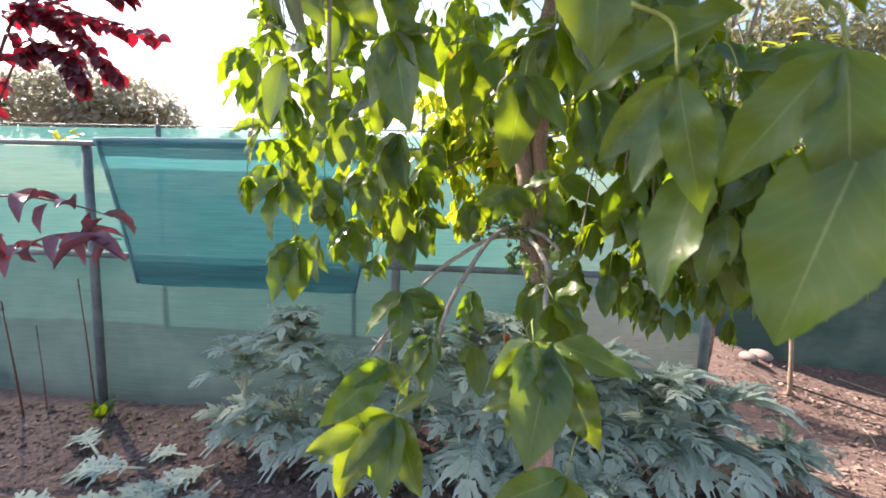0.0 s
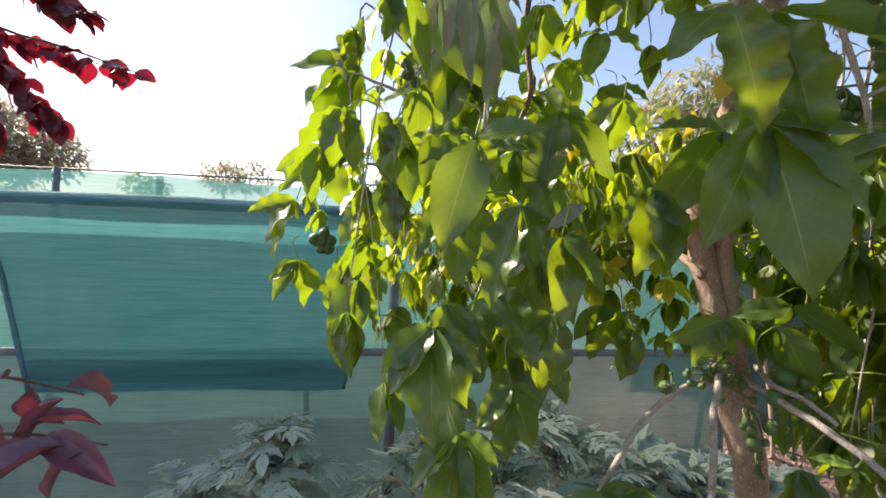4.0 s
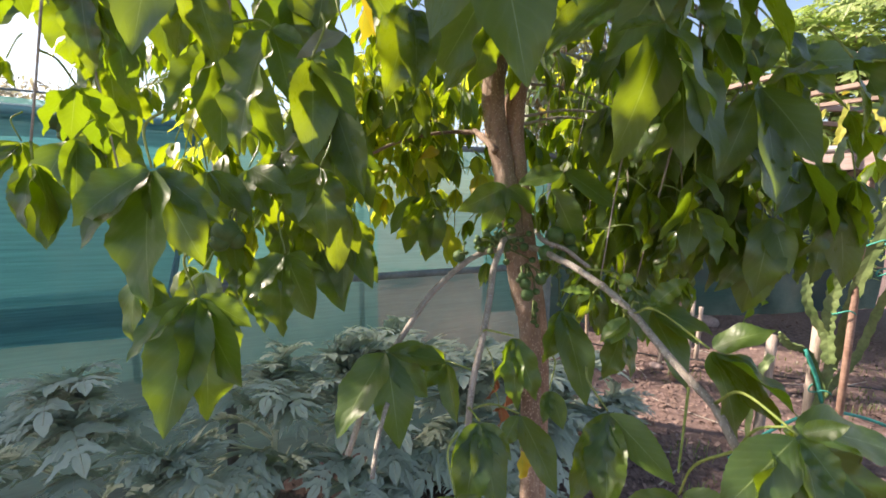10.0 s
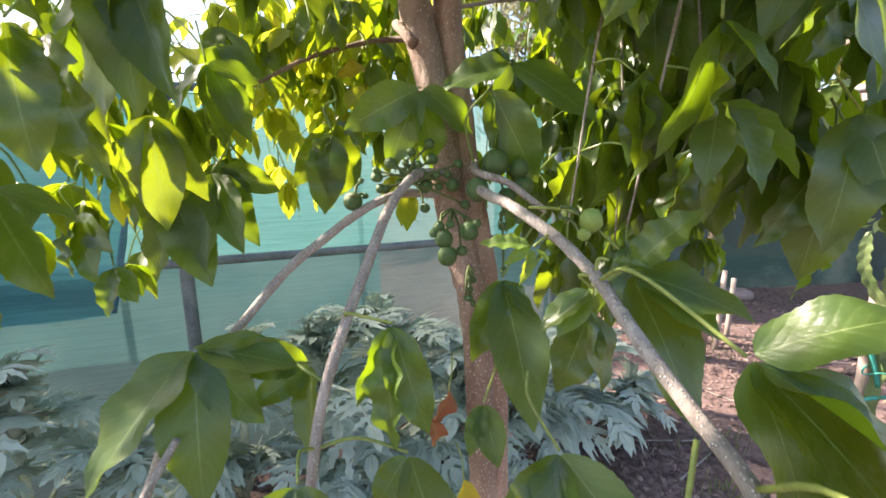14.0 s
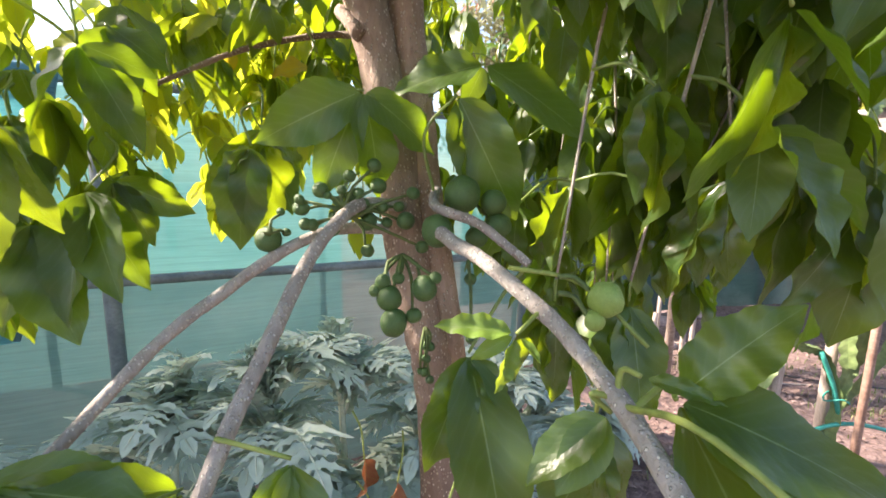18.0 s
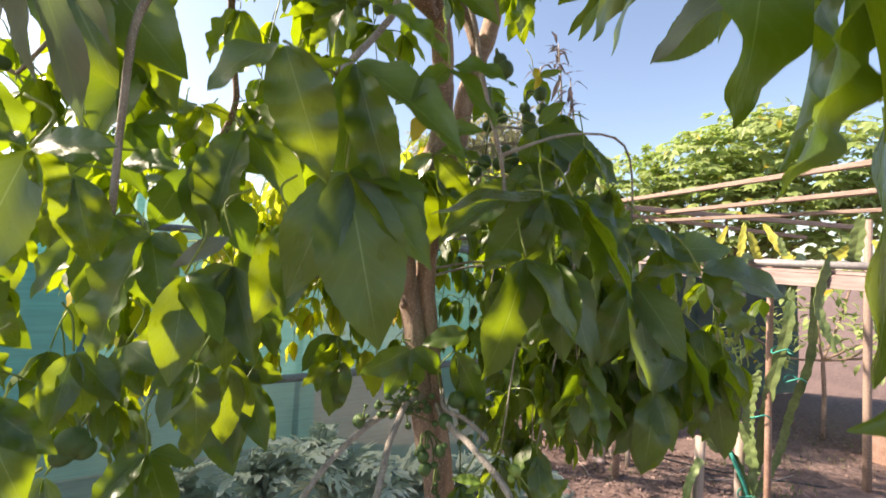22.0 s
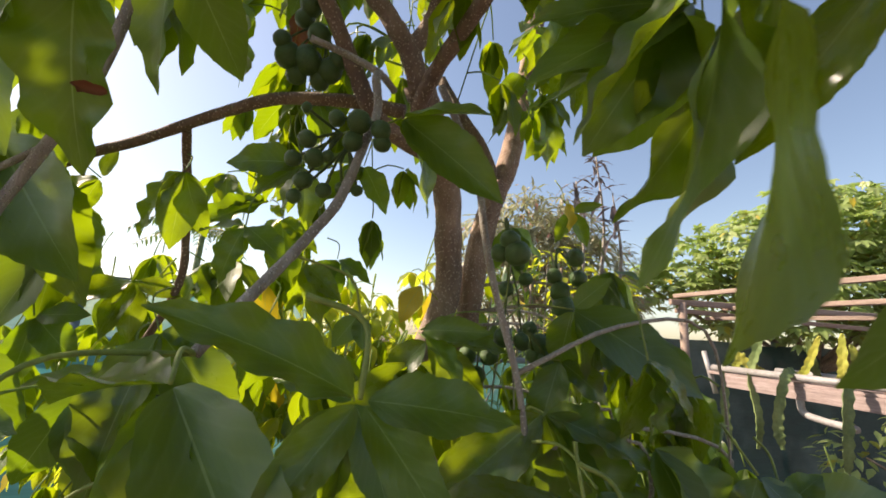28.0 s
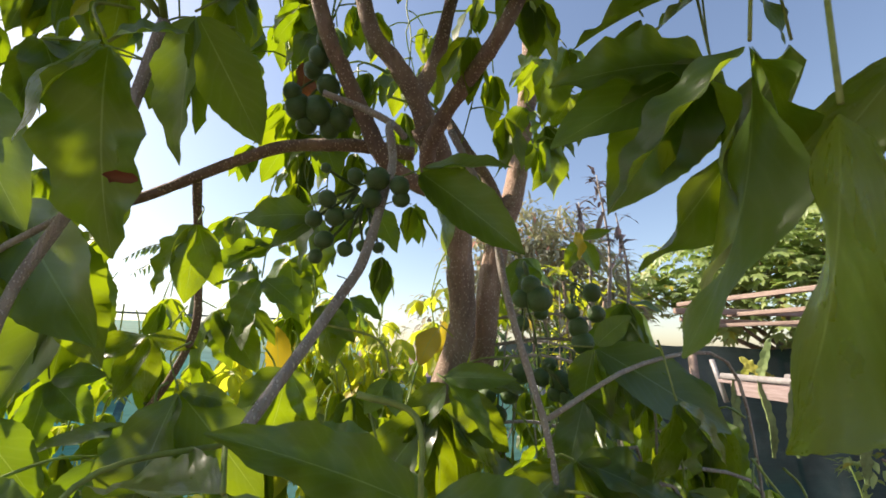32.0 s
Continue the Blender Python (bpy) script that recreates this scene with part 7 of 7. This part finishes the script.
def crown_tree(name, base, height, centres, leaves, shape, size, mat, label, category, seed, trunk_r=0.07):
    """A tree with a trunk, limbs to each clump and clumps of single leaves."""
    rng = random.Random(seed)
    t = root(thing(name, base, label, category))
    b = Vector(base)
    top = b + Vector((rng.uniform(-0.2, 0.2), rng.uniform(-0.2, 0.2), height * 0.45))
    child("trunk", Heap().add(*tube([b, (b + top) / 2 + Vector((0.05, 0, 0)), top], trunk_r, trunk_r * 0.7, 10, 4, 0.05, seed)).mesh("trunk", M_BARK), t)
    h = Heap()
    for cx, cy, cz, r in centres:
        c = Vector((cx, cy, cz))
        child("limb", Heap().add(*tube([top, (top + c) / 2 + Vector((0, 0, -0.1)), c], trunk_r * 0.5, 0.012, 7, 4, 0.05, seed)).mesh("limb", M_BARK), t)
        for i in range(int(leaves * r * r)):
            d = Vector((rng.gauss(0, 1), rng.gauss(0, 1), rng.gauss(0, 1))).normalized()
            k = r * rng.uniform(0.35, 1.0) ** 0.5 * (1 + 0.25 * noise.noise(d * 2.2 + c))
            p = c + Vector((d.x * k, d.y * k, d.z * k * 0.8))
            dd = Vector((d.x + rng.gauss(0, 0.5), d.y + rng.gauss(0, 0.5), rng.uniform(-0.9, 0.3)))
            put(h, shape, leaf_pose(p, dd, (d.x * 0.6, d.y * 0.6, 1), size * rng.uniform(0.6, 1.2)))
    crown = child("crown", h.mesh("crown", mat), t)
    tagged(crown, kind="stuff")


crown_tree("fig_tree", (7.6, 3.9, 0), 4.5, ((6.4, 3.95, 3.7, 0.75), (7.1, 3.4, 4.0, 0.9), (6.0, 4.7, 3.5, 0.7), (7.6, 2.6, 3.7, 0.9), (6.7, 3.6, 3.05, 0.85), (7.4, 2.9, 3.0, 0.8), (6.1, 4.4, 2.9, 0.6), (8.2, 1.9, 3.5, 0.9), (8.0, 3.6, 4.2, 0.8), (8.6, 1.3, 3.2, 0.9), (5.6, 5.2, 3.2, 0.5)), 620, FIG_SHAPE, 0.19, M_FIG, "broad fig tree with light green lobed leaves", "tree", 3, 0.12)
crown_tree("grey_green_tree", (-13, 14.5, 0), 6, ((-13.2, 13.8, 5.0, 1.6), (-11.6, 13.8, 4.6, 1.4), (-14.8, 13.8, 4.8, 1.6), (-10.6, 14.0, 4.2, 0.9), (-12.5, 13.5, 3.8, 1.6), (-16.3, 13.2, 4.4, 1.5)), 900, SMALL_SHAPE, 0.27, M_HAZE_LEAF, "grey-green tree beyond the fences with haze put into its colour", "tree", 5, 0.2)
crown_tree("small_tree", (-5.8, 9.9, 0), 3.3, ((-5.85, 9.8, 3.0, 0.32), (-5.55, 9.8, 2.9, 0.3)), 2200, SMALL_SHAPE, 0.15, M_FIG, "green treetop showing over the fence", "tree", 6, 0.05)
crown_tree("small_tree", (-4.2, 10.5, 0), 3.6, ((-4.4, 10.3, 3.3, 0.45), (-3.8, 10.3, 3.35, 0.5), (-4.9, 11.5, 3.5, 0.5)), 1500, SMALL_SHAPE, 0.16, M_HAZE_LEAF, "brownish treetop showing over the fence", "tree", 7, 0.05)
crown_tree("far_thicket", (5.3, 7.6, 0), 3.6, ((5.0, 7.5, 3.3, 0.8), (4.2, 7.8, 3.1, 0.8), (6.2, 7.2, 3.4, 0.8), (3.2, 8.0, 2.8, 0.8), (4.5, 7.3, 2.2, 0.9), (5.9, 6.6, 2.4, 0.9)), 320, SMALL_SHAPE, 0.2, M_HAZE_LEAF, "grey-green thicket behind the garden", "thicket", 8, 0.08)
crown_tree("garden_shrub", (6.6, 2.4, 0), 2.2, ((6.4, 2.4, 1.5, 0.5), (7.0, 2.0, 1.3, 0.55), (6.0, 2.9, 1.2, 0.45), (7.6, 1.6, 1.4, 0.6), (8.3, 1.0, 1.5, 0.6), (7.0, 2.2, 2.2, 0.6), (8.0, 1.3, 2.2, 0.7)), 420, SMALL_SHAPE, 0.16, M_FIG, "loose green shrubs behind the cactus rack", "shrub", 16, 0.03)
crown_tree("yellowing_shrub", (2.9, 3.7, 0), 3.0, ((2.8, 3.6, 2.5, 0.4), (3.1, 3.7, 2.75, 0.35), (2.5, 3.6, 2.9, 0.35), (2.75, 3.7, 2.1, 0.4), (3.2, 3.8, 2.3, 0.35)), 480, SMALL_SHAPE, 0.15, M_YOUNG, "tall shrub with yellowing light green leaves", "shrub", 14, 0.02)
M_TAN = leaf_mat("dry_narrow_leaf", (0.26, 0.25, 0.16), (0.5, 0.46, 0.33), (0.5, 0.5, 0.25), island=True, old_part=0.06, old=(0.5, 0.2, 0.16), thin=0.3)
crown_tree("dry_shrub", (3.9, 5.3, 0), 3.6, ((3.5, 5.1, 3.4, 0.6), (3.95, 5.2, 3.85, 0.6), (3.2, 5.2, 3.95, 0.5), (4.5, 5.2, 3.4, 0.6), (3.75, 5.1, 2.85, 0.6), (4.7, 5.1, 2.8, 0.5), (3.0, 5.3, 3.0, 0.55), (2.6, 5.3, 3.5, 0.5)), 2100, LONG_SHAPE, 0.21, M_TAN, "tall half-dry shrub with narrow tan and grey-green leaves", "shrub", 21, 0.03)
crown_tree("mango_shrub", (2.15, 3.75, 0), 2.6, ((2.1, 3.7, 1.7, 0.4), (2.35, 3.85, 1.25, 0.35), (2.1, 3.75, 2.3, 0.45), (2.5, 3.9, 2.0, 0.4), (2.3, 3.8, 2.8, 0.4)), 520, LONG_SHAPE, 0.2, M_LONG, "young tree with long dark drooping leaves", "shrub", 9, 0.025)


def banana(x, y, h, seed):
    rng = random.Random(seed)
    t = root(thing("banana_plant", (x, y, 0), "banana plant with long torn fronds behind the fence", "banana"))
    child("trunk", Heap().add(*tube([(x, y, 0), (x + 0.03, y, h)], 0.1, 0.07, 10, 4)).mesh("trunk", M_CACTUS), t)
    for i in range(7):
        az = i * 51 + rng.uniform(-12, 12)
        up = rng.uniform(0.5, 1.5)
        pts = [Vector((x, y, h))]
        for k in range(1, 9):
            s = k / 8
            pts.append(Vector((x + math.cos(radians(az)) * 1.5 * s, y + math.sin(radians(az)) * 1.5 * s, h + up * s - (0.6 + up * 0.75) * s * s)))
        hp = Heap().add(*tube(pts, 0.02, 0.006, 6, 2))
        side = Vector((-math.sin(radians(az)), math.cos(radians(az)), 0))
        for k in range(1, 8):
            for sd in (-1, 1):
                for q in range(2):
                    p = pts[k].lerp(pts[k + 1], q * 0.5)
                    d = (pts[k + 1] - pts[k]).normalized() * 0.35 + side * sd + Vector((0, 0, rng.uniform(-0.7, 0.0)))
                    put(hp, LONG_SHAPE, leaf_pose(p, d, (0, 0, 1), 0.33 * math.sin(math.pi * (0.1 + 0.85 * k / 8)) + 0.05))
        child("frond", hp.mesh("frond", M_LONG), t)


banana(-1.5, 12.2, 4.4, 1)


M_HOSE = plain("black_hose", (0.015, 0.015, 0.016), (0.05, 0.05, 0.05), 15, 0.5, 0.2, 0.001)
M_GRASS = leaf_mat("grass_blade", (0.05, 0.09, 0.02), (0.14, 0.19, 0.05), (0.25, 0.35, 0.04), island=True, old_part=0.2, old=(0.35, 0.28, 0.14), thin=0.35)
M_SPRIG = leaf_mat("sprig_leaf", (0.4, 0.34, 0.03), (0.62, 0.5, 0.05), (0.7, 0.6, 0.05), thin=0.45, old_part=0.0)
M_WITHER = leaf_mat("withered_leaf", (0.16, 0.12, 0.14), (0.3, 0.25, 0.27), (0.25, 0.18, 0.2), thin=0.3, old_part=0.0)
SPRIG_ME = [mesh_of("sprig_leaf", *q[:2], M_SPRIG, q[2]) for q in (blade(0.5, 0.3, 0.1, 0.03, 2, rows=6, seed=70 + i) for i in range(3))]
NARROW = blade(0.2, 0.5, 0.15, 0.03, 2, rows=6, seed=80)
NARROW_ME = mesh_of("narrow_leaf", NARROW[0], NARROW[1], M_WITHER, NARROW[2])


# ---- small things on the ground and along the fence ----
def dry_stalk(points, r=0.007):
    s = root(thing("dry_stalk", points[0], "thin dead brown flower stalk beside the fence", "stalk", "dead stalks"))
    child("stem", Heap().add(*tube(points, r, r * 0.5, 6, 4, 0.1)).mesh("stem", M_RED_STEM), s)
    end = Vector(points[-1])
    child("seed_head", Heap().add(*tube([end, end + Vector((-0.004, 0, 0.07))], r * 0.9, r * 0.5, 6, 3, 0.2)).mesh("seed_head", M_RED_STEM), s)


dry_stalk([(-2.86, 2.86, 0), (-2.88, 2.85, 0.5), (-2.92, 2.85, 0.98)])
dry_stalk([(-3.28, 2.7, 0), (-3.32, 2.7, 0.4), (-3.37, 2.7, 0.82)], 0.009)
dry_stalk([(-3.2, 2.8, 0), (-3.21, 2.8, 0.3), (-3.23, 2.8, 0.62)], 0.005)

hose = root(tagged(new("drip_hose", Heap().add(*tube([(2.9, 3.9, ground_z(2.9, 3.9) + 0.01), (3.69, 3.34, ground_z(3.69, 3.34) + 0.01), (3.96, 3.17, ground_z(3.96, 3.17) + 0.01), (4.37, 2.51, ground_z(4.37, 2.51) + 0.01), (5.0, 1.9, ground_z(5.0, 1.9) + 0.01)], 0.009, 0.009, 8, 8, 0.04)).mesh("drip_hose", M_HOSE)), "black drip irrigation hose lying on the soil", "hose"))

sprig = root(thing("yellow_sprig", (-3.08, 2.98, 2.08), "yellow-leaved sprig poking over the top rail of the fence", "sprig"))
rngs = random.Random(31)
for i in range(12):
    p = Vector((-3.08 + rngs.uniform(-0.12, 0.14), 2.97, 2.09 + rngs.uniform(-0.02, 0.06)))
    child("sprig_leaf", SPRIG_ME[i % 3], sprig, leaf_pose(p, (rngs.uniform(-1, 1), rngs.uniform(-0.6, 0.1), rngs.uniform(-0.4, 0.8)), (0, -0.4, 1), rngs.uniform(0.05, 0.09)))
child("stem", Heap().add(*tube([(-3.2, 2.98, 2.07), (-3.08, 2.97, 2.1), (-2.93, 2.97, 2.1)], 0.004, 0.002, 5, 4)).mesh("stem", M_GREEN_TWIG), sprig)


def withered_sprig(x, y, z, n, seed, high):
    """A thin far shoot with narrow greyish purple leaves."""
    rng = random.Random(seed)
    t = root(thing("withered_shoot", (x, y, z - high), "thin shoot with narrow withered purplish leaves behind the trunk", "shoot", "withered shoots"))
    child("stem", Heap().add(*tube([(x, y, z - high), (x + 0.03, y, z - high * 0.5), (x, y, z)], 0.007, 0.002, 6, 5, 0.1, seed)).mesh("stem", M_TWIG), t)
    for i in range(n):
        s = rng.uniform(0.0, 0.16)
        d = Vector((rng.uniform(-1, 1), rng.uniform(-1, 1), rng.uniform(-0.5, 0.9)))
        child("narrow_leaf", NARROW_ME, t, leaf_pose((x + rng.uniform(-0.015, 0.015), y, z - s), d, (0, -0.5, 1), rng.uniform(0.05, 0.1)))


withered_sprig(0.86, 1.53, 2.82, 26, 1, 0.5)
withered_sprig(0.8, 1.56, 2.72, 20, 2, 0.45)
withered_sprig(0.9, 1.5, 2.68, 16, 3, 0.4)


def grass():
    rng, h = random.Random(17), Heap()
    for cx, cy, n, spread in ((4.3, 2.0, 160, 0.28), (6.4, 2.2, 160, 0.5), (2.3, 2.1, 60, 0.12), (1.9, 1.8, 50, 0.1), (4.9, 2.5, 120, 0.35), (-2.3, 2.75, 60, 0.2), (3.4, 3.0, 60, 0.2)):
        for i in range(n):
            x, y = cx + rng.gauss(0, spread), cy + rng.gauss(0, spread * 0.6)
            z, a, hh = ground_z(x, y), rng.uniform(0, 6.28), rng.uniform(0.02, 0.075)
            dx, dy, w = math.cos(a) * hh * 0.5, math.sin(a) * hh * 0.5, 0.0025
            px, py = -math.sin(a) * w, math.cos(a) * w
            h.add([(x - px, y - py, z), (x + px, y + py, z), (x + dx * 0.4 + px, y + dy * 0.4 + py, z + hh * 0.7), (x + dx * 0.4 - px, y + dy * 0.4 - py, z + hh * 0.7), (x + dx, y + dy, z + hh)], [(0, 1, 2, 3), (3, 2, 4)], [(0.5, 0.2)] * 5)
    stuff("grass", h, M_GRASS, "short sparse green grass growing through the mulch", "grass")


grass()


def sticks():
    rng = random.Random(23)
    for i in range(14):
        x, y, a = rng.uniform(1.6, 5.0), rng.uniform(1.8, 4.0), rng.uniform(0, 6.28)
        ln = rng.uniform(0.12, 0.4)
        p = [(x + math.cos(a) * ln * (k - 1) + rng.uniform(-0.02, 0.02), y + math.sin(a) * ln * (k - 1), ground_z(x + math.cos(a) * ln * (k - 1), y + math.sin(a) * ln * (k - 1)) + 0.008) for k in range(3)]
        tagged(new("fallen_stick", Heap().add(*tube(p, 0.006, 0.003, 5, 3, 0.1, i)).mesh("fallen_stick", M_TWIG)), "dry grey stick lying on the mulch", "stick", "fallen sticks")


sticks()


build_mulch()
